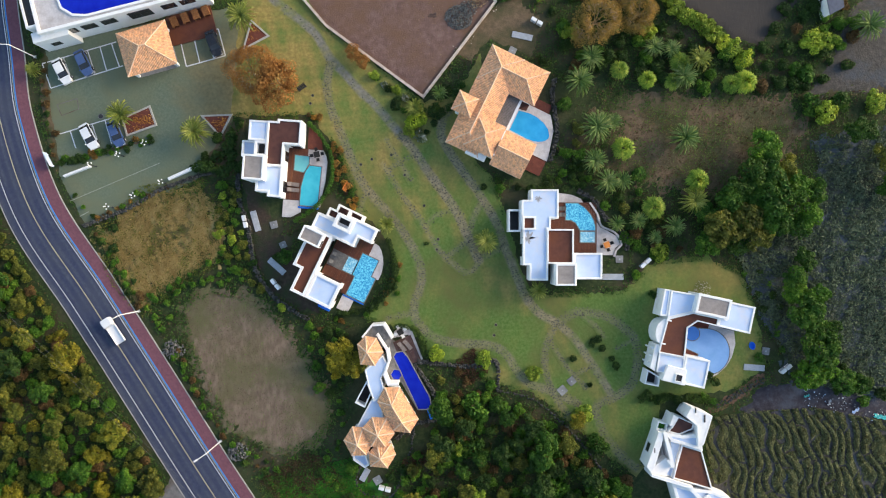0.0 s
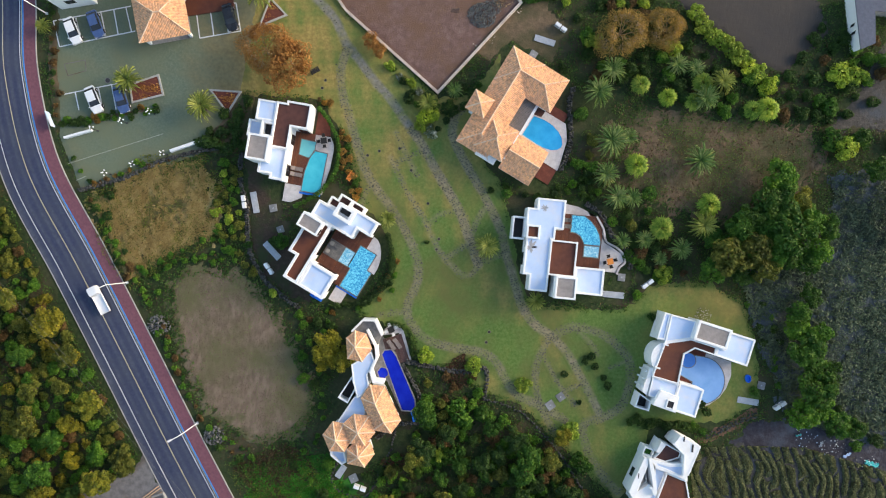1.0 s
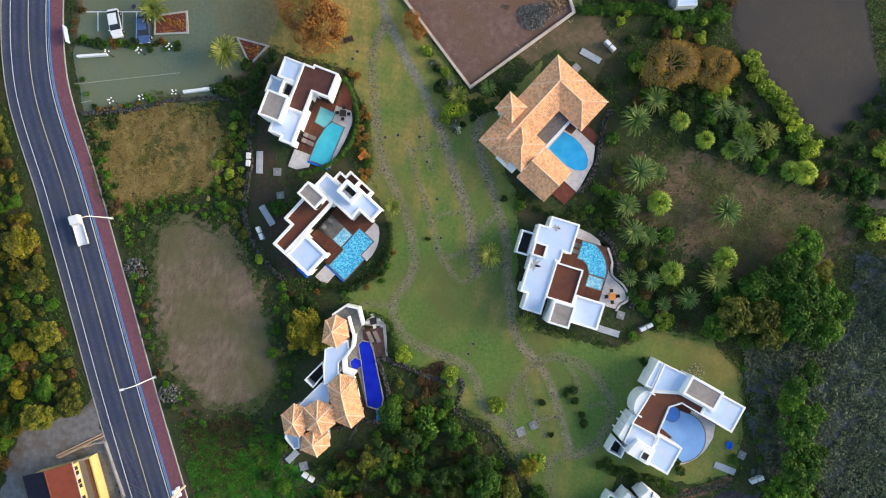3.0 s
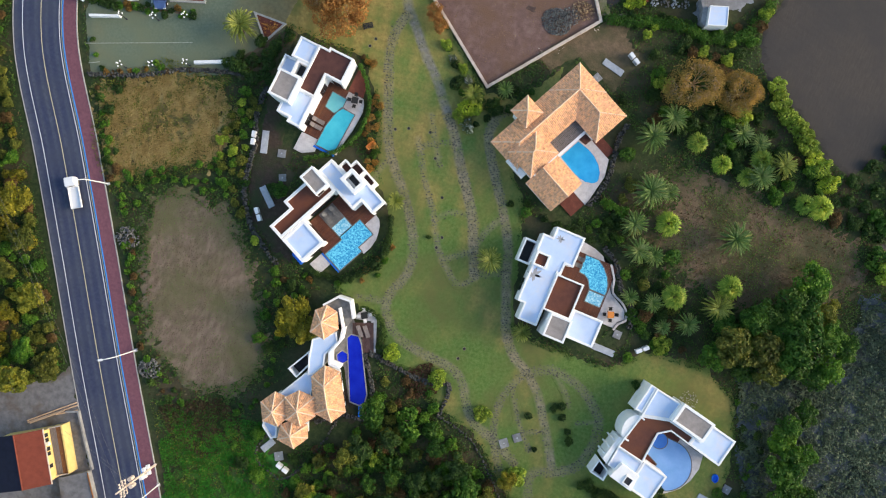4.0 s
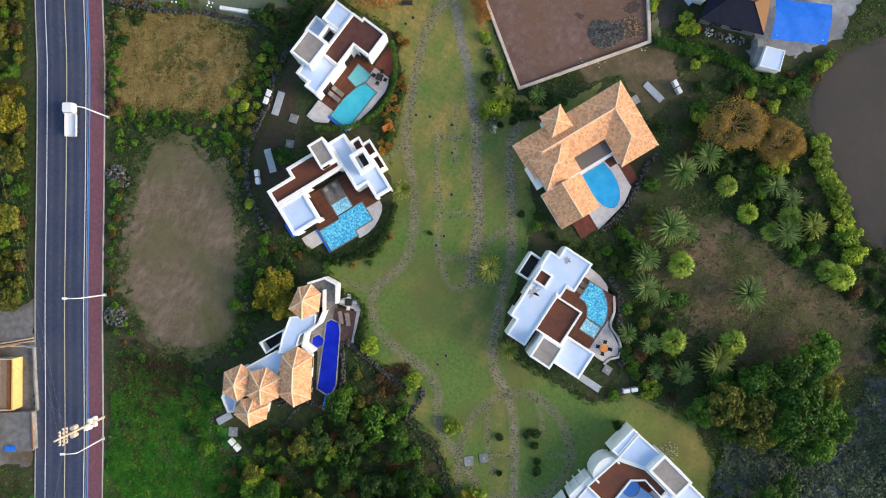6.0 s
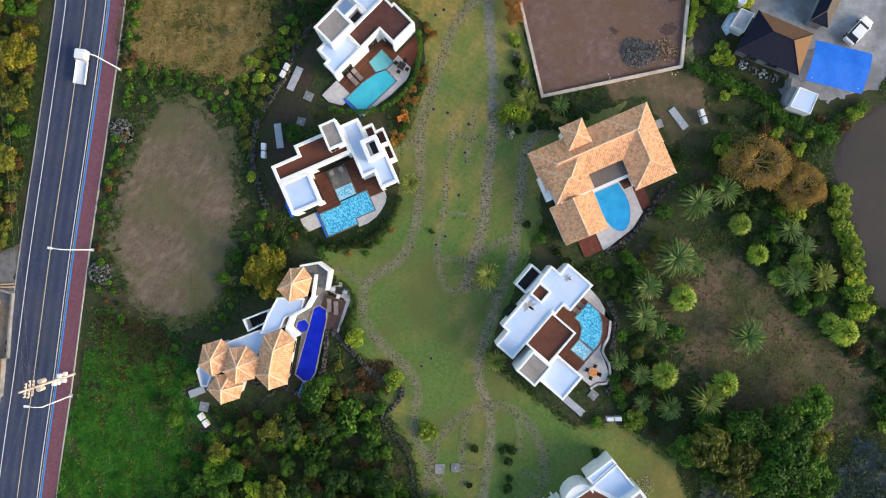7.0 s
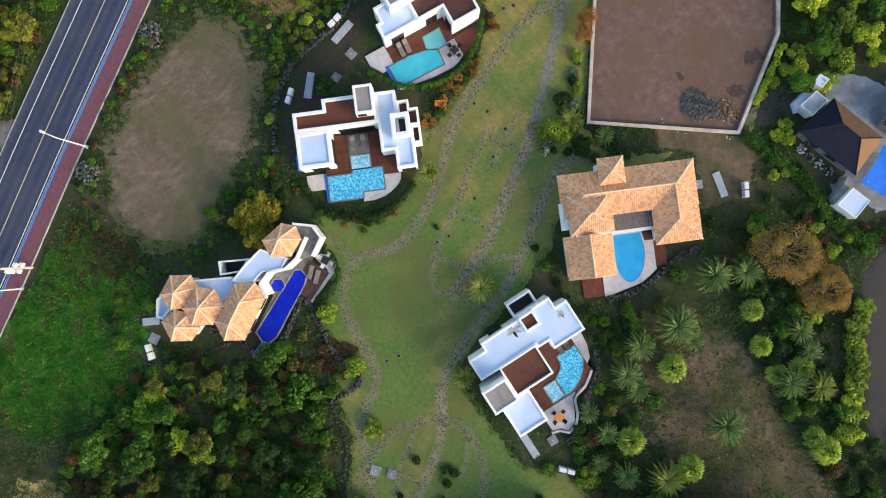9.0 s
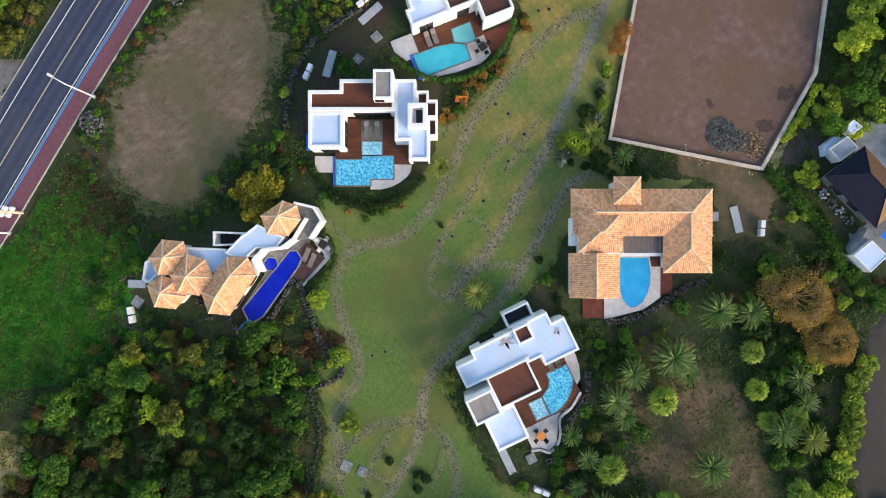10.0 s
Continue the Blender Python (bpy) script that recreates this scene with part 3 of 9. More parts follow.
sheet("rough_apron", [(-54, -44), (-46, -40.5), (-44.3, -37.7), (-39.7, -43.7), (-32.2, -57.4), (-40.5, -64), (-54, -58)], M_APRON, 0.06, 0.5, 0.5, 25,
      "worn grey concrete yard beside the road", "yard")
sheet("neighbour_yard", [(8.1, 54.7), (11.2, 57.9), (13.1, 59.1), (14.5, 61.5), (16.1, 65.7), (20, 70), (30, 70), (31, 56), (27, 50), (22, 46), (20.5, 49), (12, 52)], M_YARD, 0.06, 0.5, 0.4, 27, "pale concrete yard between small houses", "yard")
BARE = [(0.6, 32.8), (8.5, 40.1), (11, 42.9), (16.2, 37.2), (14.4, 31.7), (7.7, 34.3), (4.5, 30.9)]
LOT = [(-30, 49), (-19.2, 36.5), (-3.3, 24.9), (8.5, 40.5), (0.5, 51.9), (-7.5, 57.2), (-18, 66)]
sheet("dirt_lot", LOT, M_DIRT, 0.12, 0.5, 0.05, 29, "bare reddish-brown dirt lot inside a low wall", "lot")
PARK = [(-66, 31.6), (-64.8, 22.2), (-63.4, 12.9), (-58.7, 3.9), (-49.5, 6.9), (-40.2, 11.3), (-37.9, 14.4), (-34.5, 20.9), (-33.3, 32.4), (-33, 40), (-52.3, 36), (-66, 36)]
# A warm glow is put into the paving's colour, fading out over 11 m.
sheet("parking_lot", PARK, M_PAVER, 0.09, 0.4, 0.15, 31, "grey-green grass paver car park", "car park",
      wear=lambda x, y: 0.9 * np.clip(1 - np.hypot(x + 35, (y - 27) * 0.8) / 11, 0, 1) + 0.14 * wobble(x, y, 0.35, 16))

for pl, k in (([(-66.4, 34), (-64.3, 34), (-63.8, 22), (-62.3, 14), (-63.6, 11.8), (-66, 22)], 33), ([(-63, 13.2), (-62.6, 14.8), (-47.2, 18.9), (-46.6, 17.2)], 35), ([(-57, 4.4), (-57, 5.6), (-45, 10.9), (-44.5, 9.6)], 37),
              ([(-41.5, 13), (-37.4, 17.5), (-35, 21), (-32.5, 21.5), (-32.6, 13), (-38, 11.5)], 39)):
    sheet("planting_bed", pl, M_SOIL, 0.13, 0.3, 0.2, k, "strip of dark planted earth beside the paving", "planting bed")

# ---- road ----
ROAD = smooth_line([(20, -125), (-18, -70), (-31.4, -49.6), (-40.5, -35.8), (-49.4, -21.8), (-58.1, -8.3), (-67.4, 5.8), (-72.5, 20.5), (-74, 31.5), (-75.3, 42), (-76, 60), (-77, 110)], 1.0)
def carriageway(name, line, o0, o1, z, material, label, category):
    """Asphalt across the line from o0 to o1, polished along the four wheel tracks."""
    c, n = line
    offs = np.linspace(o0, o1, 30)
    k, m = len(c), len(offs)
    verts = np.concatenate([np.c_[c + n * o, np.full(k, z)] for o in offs] + [np.c_[c + n * o0, np.zeros(k)], np.c_[c + n * o1, np.zeros(k)]])
    faces = [(a * k + i, b * k + i, b * k + i + 1, a * k + i + 1) for a, b in [(a, a + 1) for a in range(m - 1)] + [(m, 0), (m - 1, m + 1)] for i in range(k - 1)]
    ob = raw(name, verts.tolist(), [f[::-1] for f in faces], material)
    ob.data.update()
    w = np.concatenate([np.full(k, sum(0.75 * math.exp(-((o - q) / 0.26) ** 2) for q in (-2.05, -0.75, 0.75, 2.05)) + 0.9 * max(0, min(1, (o - 3.0) / 0.8))) for o in offs] + [np.zeros(2 * k)])
    w = w * (0.75 + 0.3 * wobble(verts[:, 0], verts[:, 1], 0.25, 61)) + 0.1 * wobble(verts[:, 0], verts[:, 1], 0.6, 62)
    ob.data.attributes.new("wear", "FLOAT", "POINT").data.foreach_set("value", np.clip(w, 0, 1).astype(np.float32))
    return structure(ob, label, category)


carriageway("road", ROAD, -3.15, 4.1, 0.1, M_ASPHALT, "dark blue-grey asphalt two-lane road with paler wheel tracks", "road")
strip("road_verge", ROAD, 4.1, 4.24, 0, 0.13, M_KERB, "narrow weathered concrete kerb", "kerb")
strip("cycle_path", ROAD, -5.3, -3.36, 0, 0.16, M_CYCLE, "maroon paved path beside the road", "path")
strip("trim_blue_line", ROAD, -3.36, -3.17, 0, 0.17, M_BLUE, "blue painted kerb line along the path", "road marking")
strip("trim_edge_line", ROAD, -2.77, -2.66, 0.05, 0.105, M_LINE, "white painted edge line", "road marking")
strip("trim_edge_line", ROAD, 2.7, 2.81, 0.05, 0.105, M_LINE, "white painted edge line", "road marking")
strip("trim_gutter_line", ROAD, -3.07, -2.98, 0.05, 0.105, M_YELLOW, "thin faded yellow line beside the kerb", "road marking")
strip("trim_centre_line", ROAD, -0.06, 0.06, 0.05, 0.105, M_YELLOW, "yellow painted centre line", "road marking")
strip("path_edge", ROAD, -5.43, -5.3, 0, 0.2, M_KERB, "pale concrete edging of the path", "kerb")

sheet("dark_plot", [(5.6, 48.4), (7.3, 49.9), (9.2, 48.5), (10.4, 45.2), (8.8, 42.8), (6.9, 45)], M_PLOUGH, 0.07, 0.4, 0.3, 41, "dark weedy patch of earth behind the lot", "ground")
sheet("earth_bank", [(6.4, 45.4), (7.3, 45.2), (8.7, 42.9), (9.7, 42.2), (11.6, 43.2), (14, 43.6), (13.8, 42.7), (11.4, 42.1), (9.5, 40.9), (7.7, 41.8)], M_SAND, 0.1, 0.25, 0.2, 43, "narrow pale earth bank along the lot", "ground", slope=0.3)
for pl, k in (([(2.6, 42.2), (4.4, 42.2), (5.0, 44.2), (3.8, 44.8), (2.7, 44.0)], 45), ([(0.3, 46.6), (1.6, 46.2), (2.6, 48.6), (1.2, 49.6), (0.4, 48.6)], 47), ([(-2.5, 37.7), (-1.2, 37.8), (-1.3, 38.8), (-2.3, 38.7)], 49), ([(-3.3, 43.4), (-2.3, 43.6), (-2.5, 44.6), (-3.2, 44.5)], 51)):
    sheet("damp_patch", pl, M_DAMP, 0.15, 0.15, 0.3, k, "dark damp stain on the bare dirt", "ground", slope=0.9)
sheet("red_earth", [(43.6, -26.2), (44, -27.2), (49, -24.6), (52.8, -21.4), (51.9, -20.2), (46.3, -24.6)], M_REDSOIL, 0.08, 0.3, 0.3, 53, "strip of bare reddish earth beside the boulders", "ground", slope=0.25)

DITCH = [(48.5, -26.5), (51.9, -22.5), (58.4, -21.7), (68, -23.5), (78, -26), (78, -29), (66, -27.5), (59.6, -26.5), (55.9, -28.1), (52, -27)]
sheet("ditch_earth", DITCH, M_DITCH, 0.09, 0.4, 0.5, 61, "dark wet earth and stones along the ditch", "ground")
GARDEN_BED = [(-33, 11), (-31.8, 4.5), (-30.4, -2.5), (-27.6, -7), (-23.5, -9.8), (-20, -10.5), (-23, -4), (-26.5, 2), (-28.5, 6.5), (-32, 12)]
sheet("garden_bed", GARDEN_BED, M_BED, 0.06, 0.4, 0.5, 55, "dark brown garden earth behind the villas", "planting bed")
sheet("garden_bed", [(-5.6, -19.5), (-3, -24), (-1.5, -29.5), (-6, -30.5), (-10, -33), (-6, -25)], M_BED, 0.06, 0.4, 0.5, 57, "dark brown garden earth below the pool", "planting bed")

DIRT_TRACK = [(60, 25.5), (63, 30.5), (66, 37), (70, 44), (92, 44), (92, 26), (74, 26.5), (66, 26)]
sheet("dirt_track", DIRT_TRACK, M_CROPSOIL, 0.07, 0.5, 0.8, 59, "bare purplish-brown dirt beside the farm building", "ground")


# ---- houses ----
STEP = [0]


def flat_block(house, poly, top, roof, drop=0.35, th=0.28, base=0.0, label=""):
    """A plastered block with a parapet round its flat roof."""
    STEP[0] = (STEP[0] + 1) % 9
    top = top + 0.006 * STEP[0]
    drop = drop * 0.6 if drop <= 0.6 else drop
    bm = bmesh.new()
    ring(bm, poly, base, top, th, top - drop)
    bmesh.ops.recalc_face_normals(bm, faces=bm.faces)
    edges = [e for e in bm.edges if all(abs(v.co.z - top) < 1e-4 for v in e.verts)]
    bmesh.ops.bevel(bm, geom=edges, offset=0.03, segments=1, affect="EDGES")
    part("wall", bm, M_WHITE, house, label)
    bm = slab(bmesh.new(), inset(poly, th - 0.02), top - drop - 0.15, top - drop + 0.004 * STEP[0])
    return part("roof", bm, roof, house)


def wall_run(house, pts, th, z0, z1, material=None, name="wall", label=""):
    """A wall along points, mitred at its corners."""
    p = [Vector(q) for q in pts]
    dirs = [(b - a).normalized() for a, b in zip(p, p[1:])]
    left, right = [], []
    for i, q in enumerate(p):
        d0, d1 = dirs[max(i - 1, 0)], dirs[min(i, len(dirs) - 1)]
        n0, n1 = Vector((-d0.y, d0.x)), Vector((-d1.y, d1.x))
        m = (n0 + n1).normalized()
        m = m * (th / 2 / max(0.4, m.dot(n0)))
        e = d0 * (th / 2) * ((i == len(p) - 1) - (i == 0))
        left.append(tuple(q + m + e))
        right.append(tuple(q - m + e))
    bm = slab(bmesh.new(), ccw(left + right[::-1]), z0, z1)
    return part(name, bm, material or M_WHITE, house, label)


def window(house, x, y, z, w, h, ang, name="window"):
    """A framed pane that stands a little proud of a wall; ang is the way that it faces."""
    m = pose(x, y, z, 0, 0, ang)
    bm = boxes((-0.03, -w / 2, 0, 0.03, -w / 2 + 0.07, h), (-0.03, w / 2 - 0.07, 0, 0.03, w / 2, h), (-0.03, -w / 2, h - 0.07, 0.03, w / 2, h),
               (-0.03, -w / 2, 0, 0.03, w / 2, 0.07), (-0.025, -0.025, 0.07, 0.025, 0.025, h - 0.07))
    frame_ob = part(name, bm, M_DARK, house)
    frame_ob.matrix_basis = m
    pane = part("pane", boxes((-0.012, -w / 2 + 0.05, 0.05, 0.012, w / 2 - 0.05, h - 0.05)), M_GLASS, frame_ob)
    return frame_ob


def tiles(name, house, facets, thick=0.12):
    """Clay barrel tiles on sloping facets; each facet begins with its two eave corners."""
    for f in facets:
        verts, faces = [], []
        pts = [Vector(p) for p in f]
        o, e = pts[0], (pts[1] - pts[0]).normalized()
        nrm = e.cross(pts[2] - pts[0]).normalized()
        if nrm.z < 0:
            nrm = -nrm
        s = nrm.cross(e)
        if s.z < 0:
            s = -s
        under = bmesh.new()
        top = [under.verts.new(p) for p in pts]
        low = [under.verts.new(p - Vector((0, 0, thick))) for p in pts]
        under.faces.new(top)
        under.faces.new(low[::-1])
        for i in range(len(pts)):
            j = (i + 1) % len(pts)
            under.faces.new((low[i], low[j], top[j], top[i]))
        bmesh.ops.recalc_face_normals(under, faces=under.faces)
        slope = part("roof_slope", under, M_TILE, house, "terracotta barrel tile roof slope")
        uv = [((p - o).dot(e), (p - o).dot(s)) for p in pts]
        u0, u1 = min(u for u, v in uv), max(u for u, v in uv)
        u = u0 + 0.12
        while u < u1 - 0.05:
            hits = []
            for (a, b), (c, d) in zip(uv, uv[1:] + uv[:1]):
                if (a > u) != (c > u):
                    hits.append(b + (d - b) * (u - a) / (c - a))
            if len(hits) >= 2:
                v, v1 = min(hits), max(hits)
                while v < v1 - 0.08:
                    w = min(v + 0.34, v1)
                    k = len(verts)
                    j = random.uniform(-0.012, 0.012)
                    for vv, lift in ((v, 0.05), (w, 0.01)):
                        for du, h in ((-0.115, 0.0), (-0.06, 0.042), (0.06, 0.042), (0.115, 0.0)):
                            verts.append(o + e * (u + du + j) + s * vv + nrm * (h + lift))
                    faces += [(k, k + 1, k + 5, k + 4), (k + 1, k + 2, k + 6, k + 5), (k + 2, k + 3, k + 7, k + 6), (k, k + 3, k + 2, k + 1)]
                    v = w
            u += 0.245
        t = raw("tile_covering", [tuple(v) for v in verts], faces, M_TILE, slope, "clay barrel tiles in mixed orange and brown")
        t["kind"] = "stuff"
    return house


def caps(roof, lines):
    """Ridge and hip tiles, each lapping over the next."""
    for a, b in lines:
        a, b = Vector(a) + Vector((0, 0, 0.06)), Vector(b) + Vector((0, 0, 0.06))
        n = max(2, int((b - a).length / 0.45))
        pts, radii = [], []
        for i in range(n):
            pts += [a.lerp(b, i / n), a.lerp(b, (i + 0.96) / n)]
            radii += [0.12, 0.1]
        part("ridge_cap", tube(bmesh.new(), pts, radii, 8), M_RIDGE, roof, "pale mortared ridge tiles")


def hip_roof(house, x0, y0, x1, y1, z, pitch=24, name="roof"):
    w, l = x1 - x0, y1 - y0
    k = math.tan(radians(pitch))
    a, b, c, d = (x0, y0, z), (x1, y0, z), (x1, y1, z), (x0, y1, z)
    if w >= l:
        h = l / 2
        p, q = (x0 + h, (y0 + y1) / 2, z + h * k), (x1 - h, (y0 + y1) / 2, z + h * k)
        fac = [(a, b, q, p), (c, d, p, q), (d, a, p), (b, c, q)]
        hips = [(a, p), (d, p), (b, q), (c, q), (p, q)]
    else:
        h = w / 2
        p, q = ((x0 + x1) / 2, y0 + h, z + h * k), ((x0 + x1) / 2, y1 - h, z + h * k)
        fac = [(b, c, q, p), (d, a, p, q), (a, b, p), (c, d, q)]
        hips = [(a, p), (b, p), (c, q), (d, q), (p, q)]
    if abs(w - l) < 0.3:
        fac, hips = [(a, b, p), (b, c, p), (c, d, p), (d, a, p)], [(a, p), (b, p), (c, p), (d, p)]
    r = tiles(name, house, fac)
    caps(r, hips)
    return r


def gable_roof(house, x0, y0, x1, y1, z, pitch=24):
    xm, k = (x0 + x1) / 2, math.tan(radians(pitch)) * (x1 - x0) / 2
    p, q = (xm, y0, z + k), (xm, y1, z + k)
    r = tiles("roof", house, [((x1, y0, z), (x1, y1, z), q, p), ((x0, y1, z), (x0, y0, z), p, q)])
    caps(r, [(p, q)])
    part("wall", slab(bmesh.new(), [(x0 + 0.4, y0 + 0.4), (x1 - 0.4, y0 + 0.4), (x1 - 0.4, y1 - 0.1), (x0 + 0.4, y1 - 0.1)], 0, z), M_WHITE, house)
    bm = bmesh.new()
    for y in (y0 + 0.4,):
        f = [bm.verts.new(v) for v in ((x0 + 0.4, y, z - 0.05), (x1 - 0.4, y, z - 0.05), (xm, y, z + k - 0.2))]
        g = [bm.verts.new(v.co + Vector((0, 0.2, 0))) for v in f]
        bm.faces.new(f)
        bm.faces.new(g[::-1])
        for i in range(3):
            bm.faces.new((f[i], g[i], g[(i + 1) % 3], f[(i + 1) % 3]))
    part("gable", bm, M_WHITE, house)
    return r


def tent_roof(house, eave, peak, z, z1, ridge=None):
    """A tiled roof over a many-sided plan that rises to one point, or to a short ridge."""
    eave = ccw(eave)
    fac, hips = [], []
    tops = [(*(peak if ridge is None else min(ridge, key=lambda r: (r[0] - p[0]) ** 2 + (r[1] - p[1]) ** 2)), z1) for p in eave]
    for i in range(len(eave)):
        j = (i + 1) % len(eave)
        a, b = (*eave[i], z), (*eave[j], z)
        fac.append((a, b, tops[i]) if tops[i] == tops[j] else (a, b, tops[j], tops[i]))
        hips.append((a, tops[i]))
    if ridge:
        hips.append(((*ridge[0], z1), (*ridge[1], z1)))
    r = tiles("roof", house, fac)
    caps(r, hips)
    part("wall", slab(bmesh.new(), inset(eave, 0.45), 0, z + 0.05), M_WHITE, house)
    return r


def pool(m, poly, floor, label, coping=None, z=0.3, rim=0.22):
    t = thing("swimming_pool", m, label, "swimming pool", "villa pools")
    outer = inset(poly, -rim)
    bm = bmesh.new()
    ring(bm, outer, z - 0.3, z + 0.09, rim, z - 0.02)
    bmesh.ops.recalc_face_normals(bm, faces=bm.faces)
    part("coping", bm, coping or M_PALEDECK, t)
    part("water", slab(bmesh.new(), inset(poly, -0.02), z - 0.02, z + 0.05), floor, t)
    return t


def paving(name, m, poly, material, label, z=0.3, base=0.0, category="terrace"):
    bm = slab(bmesh.new(), poly, base, z)
    ob = part(name, bm, material)
    ob.matrix_basis = m
    return structure(ob, label, category)


def circle(x, y, r, n=28, a0=0, a1=360):
    return [(x + r * math.cos(radians(a0 + (a1 - a0) * i / n)), y + r * math.sin(radians(a0 + (a1 - a0) * i / n))) for i in range(n if a1 - a0 == 360 else n + 1)]


def deck_boards(name, m, x0, y0, x1, y1, z, material, label, along="x"):
    """Timber decking of single boards."""
    t = thing(name, m, label, "timber deck", "villa decks")
    part("deck_frame", boxes((x0, y0, 0, x1, y1, z - 0.035)), M_DARKDECK, t)
    n = round(((y1 - y0) if along == "x" else (x1 - x0)) / 0.29)
    w = ((y1 - y0) if along == "x" else (x1 - x0)) / n
    first = None
    for i in range(n):
        if first is None:
            first = part("board", boxes((x0, y0, z - 0.035, x1, y0 + w - 0.014, z) if along == "x" else (x0, y0, z - 0.035, x0 + w - 0.014, y1, z)), material, t)
        else:
            ob = new("board", first.data)
            ob.parent = t
            ob.location = (0, i * w, 0) if along == "x" else (i * w, 0, 0)
    return t


M_BOARD = mat("deck_board", [(0.25, (0.075, 0.027, 0.018)), (0.5, (0.105, 0.037, 0.023)), (0.8, (0.14, 0.053, 0.033))], 1.2, 7, rough=0.6,
              bump=0.2, bscale=10, vary="object", amount=0.14, wide=(0.35, (0.125, 0.045, 0.023), 0.35))

M_RIDGE = mat("ridge_tile", [(0.25, (0.66, 0.44, 0.29)), (0.6, (0.76, 0.54, 0.38)), (0.8, (0.82, 0.63, 0.47))], 3, 6, rough=0.8)
M_DARKBOARD = mat("dark_deck_board", [(0.25, (0.06, 0.034, 0.034)), (0.5, (0.09, 0.05, 0.048)), (0.8, (0.125, 0.075, 0.07))], 1.2, 7, rough=0.6, vary="object", amount=0.12)

# villa with hipped clay roofs round an oval pool
HA = pose(10.47, 21.9, 0, 0, 0, 64.28)
va = thing("villa", HA, "white villa under hipped orange clay tile roofs", "villa", "estate villas")
part("wall", slab(bmesh.new(), rect(-8.2, 1.9, 8.0, 6.5), 0, 3.25), M_WHITE, va)
part("wall", slab(bmesh.new(), rect(3.1, -2.6, 7.95, 6.0), 0, 3.2), M_WHITE, va)
part("wall", slab(bmesh.new(), rect(-7.5, -0.9, -3.1, 3.8), 0, 4.1), M_WHITE, va)
part("wall", slab(bmesh.new(), rect(-3.4, 5.5, -1.1, 7.9), 0, 4.6), M_WHITE, va)
hip_roof(va, -8.77, 1.31, 8.47, 7.03, 3.3)
hip_roof(va, 2.54, -3.18, 8.43, 6.99, 3.27)
hip_roof(va, -8.01, -0.69, -2.63, 4.27, 4.1, 27)
gable_roof(va, -8.9, -6.27, -2.84, -0.75, 3.2, 26)
hip_roof(va, -3.87, 5.1, -0.63, 8.4, 4.65, 28)
bm = boxes((-8.9, 0.1, 2.2, -8.0, 3.5, 3.45), bevel=0.03)
part("balcony", bm, M_WHITE, va)
for x, y, w, a in ((0, 1.88, 5.0, 270), (5.5, -2.62, 3.0, 270), (3.08, 0.2, 2.0, 180), (8.02, 1.5, 2.4, 0), (-6.0, -5.88, 2.4, 270)):
    window(va, x, y, 0.3, w, 2.1, a)
pg = thing("pergola", HA, "weathered grey timber slat pergola with a white beam", "pergola")
for i in range(26):
    part("slat", boxes((-2.3 + i * 0.22, -0.76, 2.68, -2.3 + i * 0.22 + 0.17, 1.75, 2.74)), M_WOOD, pg)
part("beam", boxes((-2.68, -1.18, 2.45, 3.36, -0.76, 2.78), bevel=0.02), M_WHITE, pg, "white rendered beam")
for x in (-2.5, 0.3, 3.1):
    part("post", boxes((x - 0.12, -1.1, 0.3, x + 0.12, -0.85, 2.45)), M_WHITE, pg)
paving("terrace_pale", HA, [(-4.0, -9.1), (-3.2, -9.0), (1.0, -7.9), (3.1, -6.4), (3.1, -0.9), (-4.0, -0.9)], M_PALEDECK, "pale stone paving round the oval pool")
paving("terrace_red", HA, rect(-6.7, -9.0, -4.0, -6.0), M_REDPAVE, "red-brown paving beside the pool terrace", 0.22)
paving("terrace_red", HA, rect(3.1, -6.0, 4.6, -1.0), M_REDPAVE, "red-brown paving beside the pool terrace", 0.22)
paving("terrace_red", HA, rect(1.75, -2.5, 3.1, -0.95), M_DARKDECK, "dark red paving below the pergola", 0.306)
pool(HA, [(-2.0, -1.35), (1.5, -1.35), (1.85, -3.2), (1.8, -4.6), (1.4, -6.0), (0.8, -7.0), (0.0, -7.6), (-0.5, -7.7), (-1.1, -7.4), (-1.7, -6.6), (-2.0, -5.6), (-2.1, -4.3)],
     W_SKY, "oval sky-blue pool beside the tiled villa")

# villa of white cubes round a courtyard pool
HC = pose(-18.1, -1.1, 0, 0, 0, 64.28)
vc = thing("villa", HC, "white flat-roofed villa with a brown roof terrace", "villa", "estate villas")
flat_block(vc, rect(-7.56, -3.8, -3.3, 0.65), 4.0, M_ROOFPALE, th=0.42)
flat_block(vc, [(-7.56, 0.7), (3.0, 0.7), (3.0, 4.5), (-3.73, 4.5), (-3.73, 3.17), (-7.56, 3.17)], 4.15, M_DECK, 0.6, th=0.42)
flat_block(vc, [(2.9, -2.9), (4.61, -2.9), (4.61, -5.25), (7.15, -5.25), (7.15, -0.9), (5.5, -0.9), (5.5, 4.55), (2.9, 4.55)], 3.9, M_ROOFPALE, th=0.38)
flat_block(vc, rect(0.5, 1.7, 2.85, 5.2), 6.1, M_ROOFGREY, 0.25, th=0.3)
# The near-black floor paints in the shade down the open shaft.
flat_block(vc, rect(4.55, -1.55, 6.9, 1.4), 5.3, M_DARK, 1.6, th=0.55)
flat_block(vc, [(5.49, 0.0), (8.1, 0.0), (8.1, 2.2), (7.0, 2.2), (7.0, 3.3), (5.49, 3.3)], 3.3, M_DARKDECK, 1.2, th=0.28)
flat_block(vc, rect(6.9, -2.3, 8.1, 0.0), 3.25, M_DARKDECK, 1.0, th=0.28)
